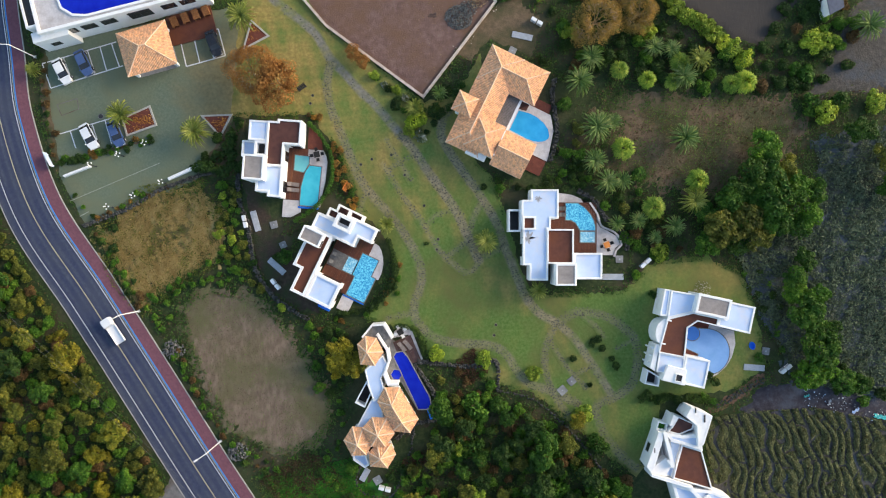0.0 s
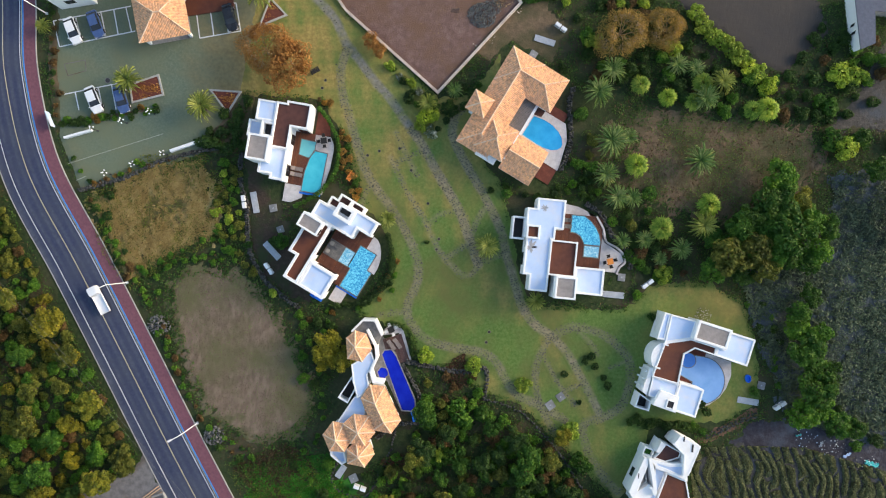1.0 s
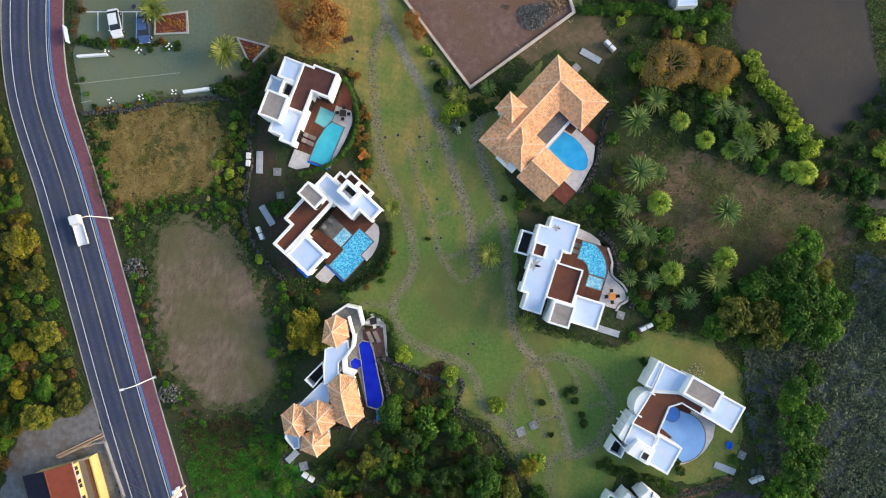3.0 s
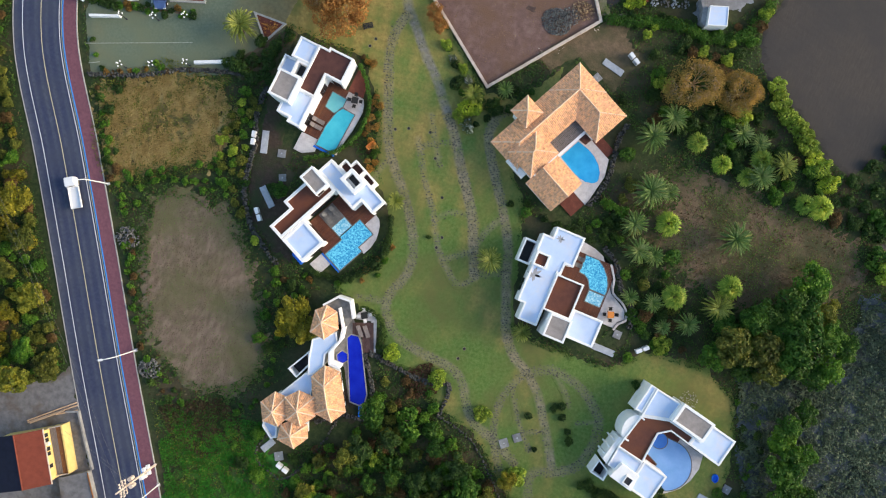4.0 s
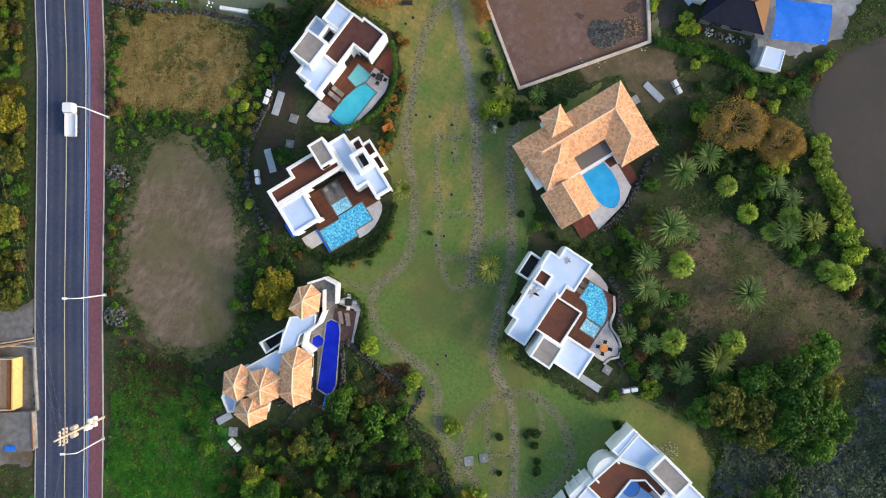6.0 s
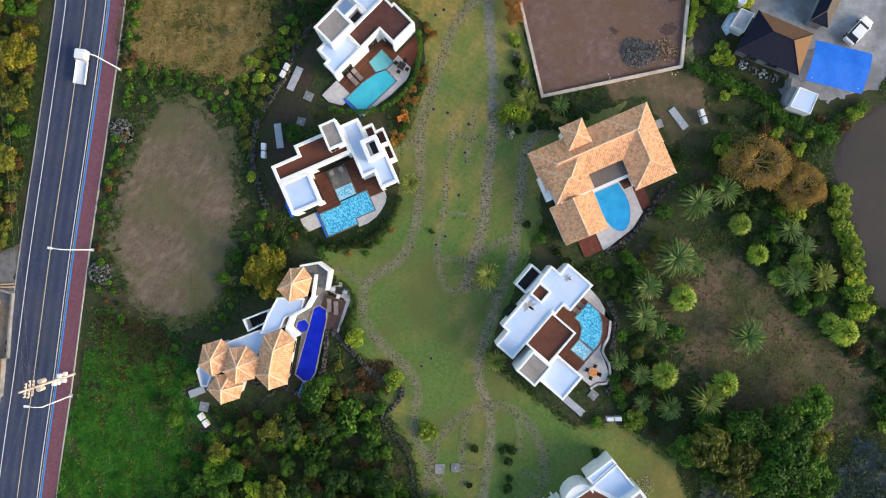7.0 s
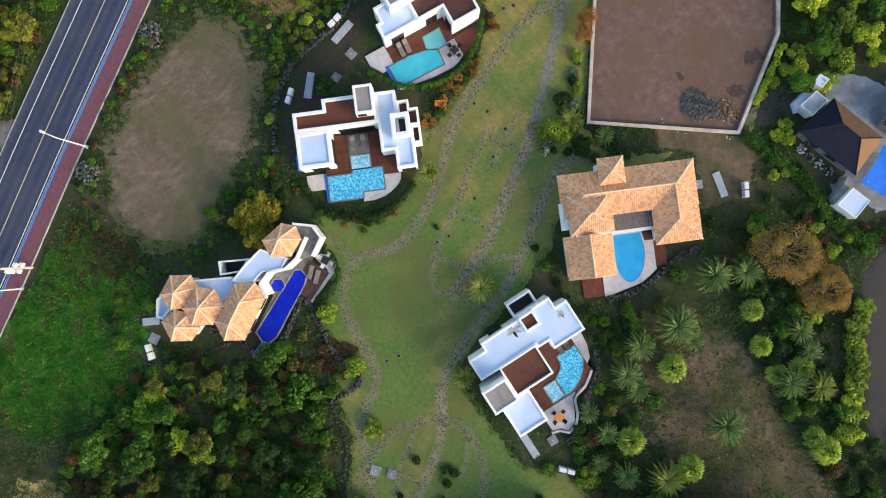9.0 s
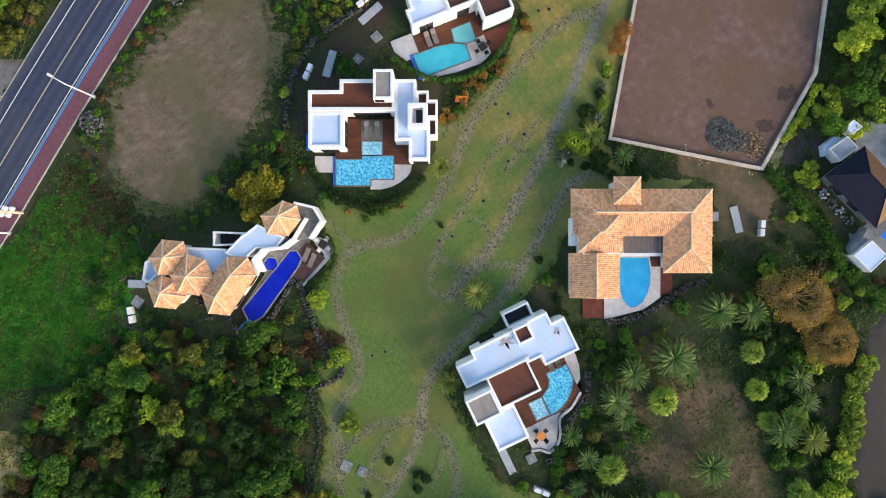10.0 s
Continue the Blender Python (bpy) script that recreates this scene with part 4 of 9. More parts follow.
window(vc, 1.2, 1.67, 4.35, 1.1, 1.2, 270)
for x, y, w, a in ((0, 0.67, 4.6, 270), (-3.27, -1.8, 3.2, 0), (2.87, -1.6, 2.4, 180), (6.0, -5.28, 1.8, 270), (-5.2, -3.83, 2.2, 270)):
    window(vc, x, y, 0.3, w, 2.3, a)
deck_boards("timber_deck", HC, -4.86, -5.34, 4.42, 0.4, 0.3, M_BOARD, "red-brown timber deck round the courtyard pool")
paving("terrace_grey", HC, rect(-1.58, -2.41, 1.14, 0.3), M_SLATE, "grey flagstone seat area sunk in the deck", 0.312, 0.1)
paving("terrace_pale", HC, rect(-7.42, -6.34, -4.86, -4.3), M_PALEDECK, "pale stone paving below the white villa", 0.25)
paving("terrace_pale", HC, [(-0.4, -7.2), (2.5, -7.2), (2.5, -5.36), (4.8, -5.36), (4.7, -6.2), (4.2, -6.9), (3.3, -7.6), (2.3, -8.15), (0.9, -8.5), (-0.4, -8.5)], M_PALEDECK,
       "rounded pale stone paving at the pool end", 0.28)
pool(HC, [(-4.7, -4.8), (-1.4, -4.8), (-1.4, -4.35), (2.5, -4.35), (2.5, -7.2), (-0.4, -7.2), (-0.4, -8.0), (-4.7, -8.0)], W_MOSAIC, "L-shaped pool with bright blue mosaic tiles", M_SLATE, rim=0.14)
pool(HC, rect(-1.4, -4.2, 1.05, -2.5), W_MOSPALE, "small square spa pool with pale mosaic tiles", M_SLATE, rim=0.14)
part_blue = part("pool_wall", boxes((-5.12, -8.1, 0, -4.9, -4.3, 0.32), bevel=0.02), M_TARP)
part_blue.matrix_basis = HC
tagged(part_blue, "blue painted outer wall of the mosaic pool", "pool wall")
tp = part("tarpaulin", boxes((-8.5, -3.6, 0, -7.75, -1.4, 0.5), bevel=0.12), M_TARP)
tp.matrix_basis = HC
tagged(tp, "bright blue tarpaulin bundle against the white wall", "tarpaulin")

# villa of white cubes with a quarter-round pool
HE = pose(19.65, 1.35, 0, 0, 0, 0)
ve = thing("villa", HE, "white flat-roofed villa with pale roofs and a brown terrace", "villa", "estate villas")
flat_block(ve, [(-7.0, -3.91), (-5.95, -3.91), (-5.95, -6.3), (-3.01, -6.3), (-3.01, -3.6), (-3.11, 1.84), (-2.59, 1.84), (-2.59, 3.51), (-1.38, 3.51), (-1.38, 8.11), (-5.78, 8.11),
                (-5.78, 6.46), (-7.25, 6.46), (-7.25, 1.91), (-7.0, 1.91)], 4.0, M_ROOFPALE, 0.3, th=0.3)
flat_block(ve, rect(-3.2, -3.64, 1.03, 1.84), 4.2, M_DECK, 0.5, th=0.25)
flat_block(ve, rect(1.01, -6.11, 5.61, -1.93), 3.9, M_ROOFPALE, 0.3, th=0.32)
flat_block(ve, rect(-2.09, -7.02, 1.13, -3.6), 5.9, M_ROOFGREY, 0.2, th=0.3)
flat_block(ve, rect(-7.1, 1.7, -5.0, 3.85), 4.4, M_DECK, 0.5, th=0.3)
# Small terrace sunk between walls, with a near-black floor.
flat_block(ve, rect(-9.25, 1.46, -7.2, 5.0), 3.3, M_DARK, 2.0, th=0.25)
for x, y, w, a in ((1.06, 0, 2.2, 0), (-1.0, 1.87, 2.6, 90), (-1.35, 5.8, 2.4, 0), (5.64, -4.0, 2.0, 0), (-7.03, -1.5, 2.0, 180), (3.3, -1.9, 2.4, 90)):
    window(ve, x, y, 0.3, w, 2.3, a)
def damp_stain(house, x, y, z, r, seed):
    """A tree-like shadow with long fingers, laid as flat grey pieces on a pale roof."""
    rg = random.Random(seed)
    for k in range(9):
        a, l = 0.7 * k + rg.uniform(-0.3, 0.3), r * rg.uniform(0.45, 1.0)
        c, s = math.cos(a), math.sin(a)
        pts = [(x + u * l * c - v * l * s, y + u * l * s + v * l * c) for u, v in ((0.05, -0.12), (0.5, -0.16), (0.85, -0.09), (1.0, 0.02), (0.8, 0.1), (0.45, 0.15), (0.05, 0.12))]
        part("damp_stain", slab(bmesh.new(), pts, z - 0.1, z + 0.003 * k), M_SHADOWGREY, house, "grey tree-like shadow shape laid on the roof")


M_SHADOWGREY = mat("painted_shadow_grey", [(0.3, (0.3, 0.3, 0.31)), (0.7, (0.4, 0.4, 0.42))], 3, 6)
# Shadow shapes painted on in grey, one large and one small.
damp_stain(ve, -6.2, 0.4, 3.9, 1.3, 5)
damp_stain(ve, -4.6, 6.6, 3.9, 0.7, 6)
deck_boards("timber_deck", HE, -2.29, -1.95, 5.47, 6.3, 0.3, M_BOARD, "red-brown timber deck beside the quarter-round pool", "y")
paving("terrace_pale", HE, [(-1.1, 7.9), (1.2, 7.6), (2.8, 7.0), (4.0, 6.2), (4.9, 5.2), (5.5, 4.0), (6.0, 2.3), (7.4, 1.6), (8.8, 0.8), (9.3, -0.5), (8.5, -1.2), (8.2, -2.3), (5.48, -2.3), (5.48, 3.0),
                            (4.5, 6.32), (-1.1, 6.32)], M_PALEDECK, "pale stone paving curving round the mosaic pool", 0.28)
wl = wall_run(None, [tuple(p) for p in smooth_line([(4.4, 6.2), (5.6, 4.4), (6.2, 2.5), (8.0, 1.7), (9.2, 0.6), (9.5, -0.6), (8.7, -1.4), (8.4, -2.4)], 0.5)[0]], 0.3, 0, 0.42, M_PALEDECK, "garden_wall")
wl.matrix_basis = HE
tagged(wl, "low rough white stone wall curving round the terrace", "wall")
pool(HE, [(0.4, 6.15), (2.4, 6.15), (3.5, 5.4), (4.4, 4.4), (4.95, 3.4), (5.2, 2.4), (5.2, 1.75), (2.75, 1.75), (2.4, 2.4), (2.0, 3.0), (1.3, 3.4), (0.4, 3.5)], W_MOSAIC,
     "quarter-round pool with bright blue mosaic tiles", M_SLATE, rim=0.14)
pool(HE, rect(2.8, -0.2, 5.15, 1.5), W_MOSPALE, "small square spa pool with pale mosaic tiles", M_SLATE, rim=0.14)

# villa of white cubes with a long turquoise pool
HB = pose(-25.9, 13.5, 0, 0, 0, -4)
vb = thing("villa", HB, "white flat-roofed villa with a dark brown roof terrace", "villa", "estate villas")
flat_block(vb, rect(-5.24, 3.4, -2.2, 6.56), 4.0, M_ROOFPALE, 0.3, th=0.3)
flat_block(vb, [(-2.3, -0.48), (0.5, -0.48), (0.5, 3.07), (3.07, 3.07), (3.07, 7.0), (-0.77, 7.0), (-0.77, 6.6), (-2.3, 6.6)], 4.1, M_DARKDECK, 0.5, th=0.3)
# Dark well: its shade is put into the near-black floor.
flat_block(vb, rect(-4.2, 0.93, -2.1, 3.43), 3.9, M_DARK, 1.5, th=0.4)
flat_block(vb, rect(-6.38, 0.77, -4.2, 3.37), 3.2, M_ROOFPALE, 0.8, th=0.25)
flat_block(vb, rect(-5.31, -3.02, -1.97, 0.92), 5.9, M_ROOFGREY, 0.2, th=0.32)
flat_block(vb, [(-3.63, -4.64), (-1.66, -4.64), (-1.66, -5.34), (0.5, -5.34), (0.5, -0.34), (-3.63, -0.34)], 3.9, M_ROOFPALE, 0.3, th=0.34)
for x, y, w, a in ((0.53, -3.5, 1.8, 0), (0.53, 1.4, 1.6, 0), (2.0, 3.04, 1.5, 270), (-1.0, -5.37, 1.4, 270)):
    window(vb, x, y, 0.3, w, 2.3, a)
deck_boards("timber_deck", HB, 0.5, -5.41, 5.2, 3.05, 0.3, M_BOARD, "red-brown timber deck beside the turquoise pool", "y")
paving("terrace_pale", HB, [(0.13, -8.3), (1.5, -8.3), (3.1, -7.3), (3.1, -5.45), (0.13, -5.45)], M_PALEDECK, "pale stone paving at the pool end", 0.27)
paving("terrace_pale", HB, [(3.7, 3.0), (6.1, 3.0), (6.6, 2.2), (6.9, 1.2), (6.8, -1.9), (6.4, -4.2), (6.2, -6.3), (5.25, -6.3), (5.25, 0.4), (3.7, 0.6)], M_PALEDECK, "pale stone paving along the turquoise pool", 0.306)
paving("terrace_red", HB, [(3.5, 3.1), (6.0, 3.1), (5.6, 5.0), (4.2, 6.6), (3.5, 6.6)], M_REDPAVE, "red-brown paving behind the villa", 0.2)
pool(HB, [(3.9, 0.35), (6.0, 0.25), (5.8, -6.2), (2.9, -6.2), (2.95, -3.1), (3.4, -0.9)], W_TURQ, "long turquoise pool beside the timber deck", M_SLATE, rim=0.14)
pool(HB, [(1.6, 1.9), (3.9, 1.8), (3.9, 0.3), (3.2, -0.8), (1.6, -0.5)], W_SPA, "pale turquoise spa pool beside the timber deck", M_SLATE, rim=0.12)
pb = part("pool_wall", boxes((2.6, -6.7, 0, 5.95, -6.38, 0.3), bevel=0.02), M_TARP)
pb.matrix_basis = HB
tagged(pb, "blue painted outer wall of the turquoise pool", "pool wall")

# villa of white cubes with a round pale pool
HF = pose(41.3, -14.6, 0, 0, 0, -12)
vf = thing("villa", HF, "white villa with curved walls and a brown terrace", "villa", "estate villas")
flat_block(vf, [(-6.75, 6.9), (-2.6, 7.1), (-2.7, 4.2), (-6.4, 2.4)], 4.0, M_ROOFPALE, 0.3, th=0.25)
flat_block(vf, rect(-2.7, 4.25, 2.65, 7.4), 5.0, M_ROOFGREY, 0.2, th=0.4)
flat_block(vf, [(2.6, 7.1), (6.9, 7.1), (6.9, 2.75), (1.6, 2.85), (1.6, 4.3), (2.6, 4.3)], 4.0, M_ROOFPALE, 0.3, th=0.3)
flat_block(vf, [(-6.7, -3.2), (-2.4, -3.1), (-2.9, 1.6), (-1.6, 2.95), (1.6, 2.85), (1.6, 4.2), (-2.7, 4.2), (-6.4, 2.4)], 4.05, M_DECK, 0.45, th=0.22)
flat_block(vf, [(-6.5, -3.2), (-2.3, -3.1), (-2.1, -6.2), (-6.3, -6.2)], 3.85, M_ROOFPALE, 0.25, th=0.2)
flat_block(vf, rect(-2.25, -7.25, 1.7, -2.7), 3.9, M_ROOFPALE, 0.3, th=0.3)
flat_block(vf, [(-4.95, -4.75), (-1.95, -4.85), (-1.75, -7.35), (-5.45, -7.25)], 4.6, M_WHITE, 0.05, th=0.3)
# Near-black panel close under the rim stands for the shaded hole.
flat_block(vf, rect(-3.55, -7.0, -2.3, -5.7), 4.85, M_DARK, 0.25, th=0.16)
flat_block(vf, [(-7.75, 6.9), (-6.78, 6.95), (-6.45, 2.75), (-7.7, 2.6)], 3.9, M_ROOFPALE, 0.2, th=0.25)
flat_block(vf, [(-6.4, 2.2), (-6.8, 2.2), (-7.3, 1.8), (-7.65, 1.2), (-7.8, 0.4), (-7.72, -0.4), (-7.4, -1.2), (-7.0, -1.65), (-6.6, -1.65)], 3.9, M_WHITE, 0.04, th=0.2)
part("coping", boxes((-6.75, -1.75, 3.9, -5.9, -1.5, 4.25), (-6.6, 2.05, 3.9, -5.75, 2.3, 4.25), bevel=0.02), M_WHITE, vf)
flat_block(vf, [(-6.66, -1.85), (-7.25, -1.95), (-7.4, -5.8), (-6.5, -6.2)], 3.7, M_WHITE, 0.05, th=0.2)
for y in (-2.7, -3.9, -5.1):
    part("fin", boxes((-7.75, y - 0.12, 0, -7.2, y + 0.12, 3.3), bevel=0.02), M_WHITE, vf)
flat_block(vf, [(-7.4, -6.3), (-5.15, -7.0), (-5.05, -8.6), (-7.4, -8.65)], 2.8, M_DARK, 2.0, th=0.22)
for x, y, w, a in ((0, 2.8, 2.4, 270), (6.93, 5, 2.0, 0), (1.73, -5, 2.2, 0), (4.2, 2.72, 2.4, 270)):
    window(vf, x, y, 0.3, w, 2.3, a)
paving("terrace_red", HF, [(-2.7, 1.6), (-1.5, 2.7), (1.7, 2.7), (1.7, -2.6), (-2.3, -2.7)], M_REDPAVE, "dark red paving under the terrace edge", 0.25)
paving("terrace_pale", HF, [(1.7, 2.7), (5.9, 2.7), (6.6, 0.6), (6.5, -1.6), (5.9, -3.4), (4.7, -5.0), (3.2, -6.2), (1.9, -6.6), (1.9, -2.6)], M_PALEDECK, "pale stone rim round the circular pool", 0.24)
pool(HF, circle(2.2, -1.7, 3.75, 26, -112, 95) + [(-1.6, 1.5), (-2.2, 0.2), (-2.1, -1.6), (1.0, -2.3)], W_PALE, "large round pale blue pool", M_SLATE, rim=0.12)
pool(HF, circle(-0.7, 0.75, 1.15, 20), W_MID, "small round blue spa pool", M_SLATE, z=0.36, rim=0.1)

# villa with many-sided clay roofs and a narrow cobalt pool
HD = pose(-9.4, -26, 0, 0, 0, 110)
vd = thing("villa", HD, "white villa under many-sided orange clay tile roofs", "villa", "estate villas")
tent_roof(vd, [(2.0, 0.3), (3.7, -1.6), (2.9, -3.8), (-2.8, -4.9), (-4.4, -2.9), (-3.2, -0.4)], None, 3.7, 5.1, ridge=[(0.9, -1.8), (-2.2, -2.4)])
tent_roof(vd, [(-1.1, 3.9), (0.0, 1.9), (-0.9, -0.3), (-3.6, -0.6), (-5.1, 1.5), (-4.3, 3.6)], (-2.8, 1.9), 3.9, 5.1)
tent_roof(vd, [(-2.0, 7.4), (-0.4, 5.4), (-1.1, 3.8), (-3.9, 3.3), (-5.4, 4.8), (-4.7, 7.0)], (-3.2, 5.5), 3.6, 4.8)
tent_roof(vd, [(-7.3, 4.8), (-8.5, 2.4), (-6.9, 0.4), (-5.0, 0.5), (-4.3, 2.7), (-5.2, 4.4)], (-6.5, 2.8), 3.5, 4.7)
tent_roof(vd, [(11.7, 0.0), (12.5, -1.6), (11.6, -3.1), (9.2, -3.4), (7.6, -1.4), (8.6, 0.6)], (10.1, -1.1), 4.6, 5.9)
flat_block(vd, [(-0.9, 5.0), (2.4, 1.3), (2.4, -0.2), (-1.0, 0.3), (-1.4, 3.6)], 3.3, M_ROOFPALE, 0.25, th=0.2)
flat_block(vd, [(7.4, 0.5), (8.6, -3.0), (7.0, -3.2), (5.2, -1.5), (3.6, -1.4), (2.3, 0.1), (2.1, 0.9), (4.5, 0.9)], 3.5, M_ROOFPALE, 0.25, th=0.22)
flat_block(vd, [(2.9, 3.9), (5.6, 0.9), (3.6, 0.7), (1.6, 2.6)], 3.0, M_DARK, 2.4, th=0.22)
flat_block(vd, [(-5.6, 7.2), (-4.6, 7.0), (-5.5, 5.0), (-7.2, 5.0), (-7.4, 5.9)], 3.1, M_ROOFPALE, 0.7, th=0.25)
wall_run(vd, [(12.4, -0.9), (13.6, -2.9), (13.1, -4.7), (10.7, -5.2)], 0.3, 0, 3.1)
wall_run(vd, [(11.9, -3.3), (9.2, -3.9), (7.4, -3.6), (5.6, -2.15), (3.95, -2.2), (3.45, -3.6)], 0.32, 0, 3.7)
paving("terrace_grey", HD, [(12.3, -1.0), (13.4, -2.9), (12.9, -4.6), (10.5, -5.1), (9.0, -3.9), (10.5, -2.5)], M_SLATE, "grey-brown paved roof terrace of the villa", 2.4)
paving("terrace_grey", HD, [(8.6, -3.4), (10.3, -4.9), (7.0, -6.4), (5.1, -6.6), (-1.0, -7.62), (-2.4, -7.3), (-2.75, -6.4), (-2.2, -4.85), (3.0, -3.9), (3.7, -2.7), (5.2, -1.8)], M_SLATE, "grey flagstone surround of the narrow pool", 0.26)
deck_boards("timber_deck", HD @ pose(5.3, -6.5, 0, 0, 0, 3), 0, -1.7, 4.45, 0.0, 0.28, M_DARKBOARD, "dark timber sun deck beside the cobalt pool", "x")
deck_boards("timber_deck", HD @ pose(5.3, -6.5, 0, 0, 0, 3), 2.62, 0.02, 4.45, 1.45, 0.28, M_DARKBOARD, "short dark timber deck at the pool's pointed end", "x")
for x, y in ((1.6, -3.6), (-1.3, -4.17)):
    window(vd, x, y - 0.03, 0.6, 1.6, 2.2, -79)
paving("terrace_pale", HD, [(10.3, -4.9), (11.2, -5.6), (11.7, -6.8), (11.4, -7.8), (10.4, -8.4), (5.0, -8.5), (5.0, -8.0), (10.0, -7.6)], M_PALEDECK, "pale curved edge of the sun deck", 0.24)
pool(HD, [(7.35, -4.2), (7.87, -4.75), (7.65, -5.8), (6.5, -6.25), (-0.92, -7.4), (-2.2, -7.1), (-2.48, -6.4), (-2.0, -5.05)], W_COBALT, "narrow pointed cobalt blue pool", M_CONC, rim=0.16)
pool(HD, circle(4.5, -3.6, 0.88, 6, 10), W_COBALT, "six-sided cobalt blue spa pool", M_CONC, z=0.34, rim=0.12)
pw = part("pool_wall", boxes((-4.3, -6.8, 0, -2.75, -6.3, 0.4), bevel=0.03), M_TARP)
pw.matrix_basis = HD
tagged(pw, "short blue painted wall below the pool", "pool wall")

# villa of sharp-angled white walls
HG = pose(38.6, -33.2, 0, 0, 0, 0)
vg = thing("villa", HG, "white angular villa with a rust-brown roof terrace", "villa", "estate villas")
flat_block(vg, [(0.6, 8.4), (3.92, 7.0), (2.5, 2.4), (1.6, 2.2), (1.45, 5.4), (-0.35, 6.9)], 4.6, M_WHITE, 0.06, th=0.3)
flat_block(vg, [(-1.95, 7.0), (-1.2, 6.5), (-2.05, 5.1), (-2.65, 5.3)], 3.8, M_WHITE, 0.05, th=0.2)
flat_block(vg, [(-1.1, 6.6), (1.4, 5.5), (1.2, 4.6), (-0.9, 3.75), (-2.8, 4.2), (-2.05, 5.0)], 3.4, M_DARKDECK, 0.4, th=0.16)
flat_block(vg, [(-4.1, 5.7), (-2.5, 5.3), (-2.85, 4.1), (-4.5, 4.4)], 2.8, M_MEADOW, 0.8, th=0.2)
flat_block(vg, [(-4.4, 4.3), (-3.75, 4.2), (-3.7, 3.2), (-5.0, -1.2), (-5.5, -2.3), (-6.3, -1.2)], 4.0, M_WHITE, 0.05, th=0.3)
flat_block(vg, [(-3.68, 3.2), (-3.05, 0.15), (-4.95, -1.25)], 2.2, M_DARK, 1.6, th=0.12)
flat_block(vg, [(-4.95, -1.3), (-3.1, 0.1), (-2.4, -1.2), (-3.05, -2.85), (-5.45, -2.3)], 3.5, M_WHITE, 0.05, th=0.25)
wall_run(vg, [(-3.45, 4.1), (-2.55, 0.8), (-2.25, -1.0)], 0.55, 0, 4.2)
wall_run(vg, [(-2.9, -0.2), (-2.25, -1.0)], 0.35, 0, 4.15)
flat_block(vg, [(-2.35, 2.7), (-0.6, 2.2), (-2.05, -3.1), (-3.05, -2.8), (-2.1, -1.0)], 3.1, M_ROOFPALE, 0.3, th=0.15)
flat_block(vg, [(-0.58, 2.2), (2.6, 1.2), (4.3, -4.95), (-2.0, -3.15)], 3.6, M_DECK, 0.4, th=0.2)
flat_block(vg, [(-3.4, 4.2), (-0.6, 3.75), (2.25, 4.0), (2.6, 1.3), (-0.6, 2.3), (-2.4, 2.8)], 4.0, M_ROOFPALE, 0.3, th=0.5)
flat_block(vg, [(-5.5, -2.35), (-3.1, -2.95), (-2.0, -3.25), (1.0, -4.2), (0.9, -4.7), (-2.4, -3.75), (-5.6, -2.75)], 4.1, M_WHITE, 0.04, th=0.12)
flat_block(vg, [(-2.2, -3.85), (0.9, -4.75), (4.2, -5.1), (7.2, -6.25), (6.8, -9.5), (-0.6, -9.5)], 3.6, M_ROOFPALE, 0.4, th=0.5)
wall_run(vg, [(0.7, -4.6), (2.6, -6.6), (3.6, -6.0), (4.6, -7.2)], 0.6, 3.0, 4.0)
part("skylight", boxes((1.1, 7.5, 4.55, 1.3, 8.3, 4.64), (2.5, 6.0, 4.55, 2.75, 7.2, 4.64), bevel=0.01), M_DARK, vg, "narrow dark roof slots")
part("skylight", boxes((-5.1, 1.0, 3.95, -4.95, 1.8, 4.03)), M_DARK, vg, "narrow dark roof slot")
for x, y, w, a in ((2.3, 7.63, 1.4, 68), (3.36, 4.6, 1.4, -14), (-5.47, 1.4, 1.4, 162)):
    window(vg, x, y, 1.2, w, 1.3, a)

# tiled pavilion, reception building and its roof pool
HP = pose(-47.4, 31.9, 0, 0, 0, 16)
pv = thing("pavilion", HP, "open pavilion under a pyramid roof of clay tiles", "pavilion")
hip_roof(pv, -4.05, -3.6, 4.05, 3.6, 3.0, 27)
for x in (-3.3, 3.3):
    for y in (-2.9, 2.9):
        part("post", boxes((x - 0.22, y - 0.22, 0.05, x + 0.22, y + 0.22, 3.1), bevel=0.03), M_WHITE, pv)
paving("pavilion_floor", HP, rect(-3.4, -3.2, 3.4, 3.4), M_CONC, "dark paved floor below the pavilion", 0.14, category="floor")
HR = pose(-64.2, 33.3, 0, 0, 0, 14.5)
rb = thing("reception_building", HR, "white building with a row of dark windows and roof pool", "building")
flat_block(rb, rect(0.9, -0.2, 27.5, 16), 5.6, M_PALEDECK, 0.5, th=0.5)
flat_block(rb, rect(-0.8, 1.2, 3.4, 16), 5.3, M_DARK, 0.5, th=0.35)
flat_block(rb, rect(-0.6, -1.0, 5.2, 0.6), 4.6, M_WHITE, 0.08, th=0.35)
for i, x in enumerate((5.2, 8.3, 11.5, 21.3, 24.3)):
    window(rb, x, -0.24, 2.9, 2.3, 1.7, 270)
window(rb, 16.6, -0.24, 2.4, 3.6, 2.4, 270)
window(rb, 2.0, -1.03, 1.8, 1.5, 1.2, 270)
rp = pool(HR, [(5.6, 3.0), (7.0, 1.6), (9.0, 1.0), (26.0, 1.0), (26.0, 15), (6.5, 15), (5.2, 6.0)], W_COBALT, "large cobalt blue pool on the white roof", M_WHITE, z=5.48, rim=0.35)
paving("terrace_red", HR, rect(19.2, -5.2, 26.8, -0.3), M_DECK, "red-brown timber terrace before the building", 0.3)

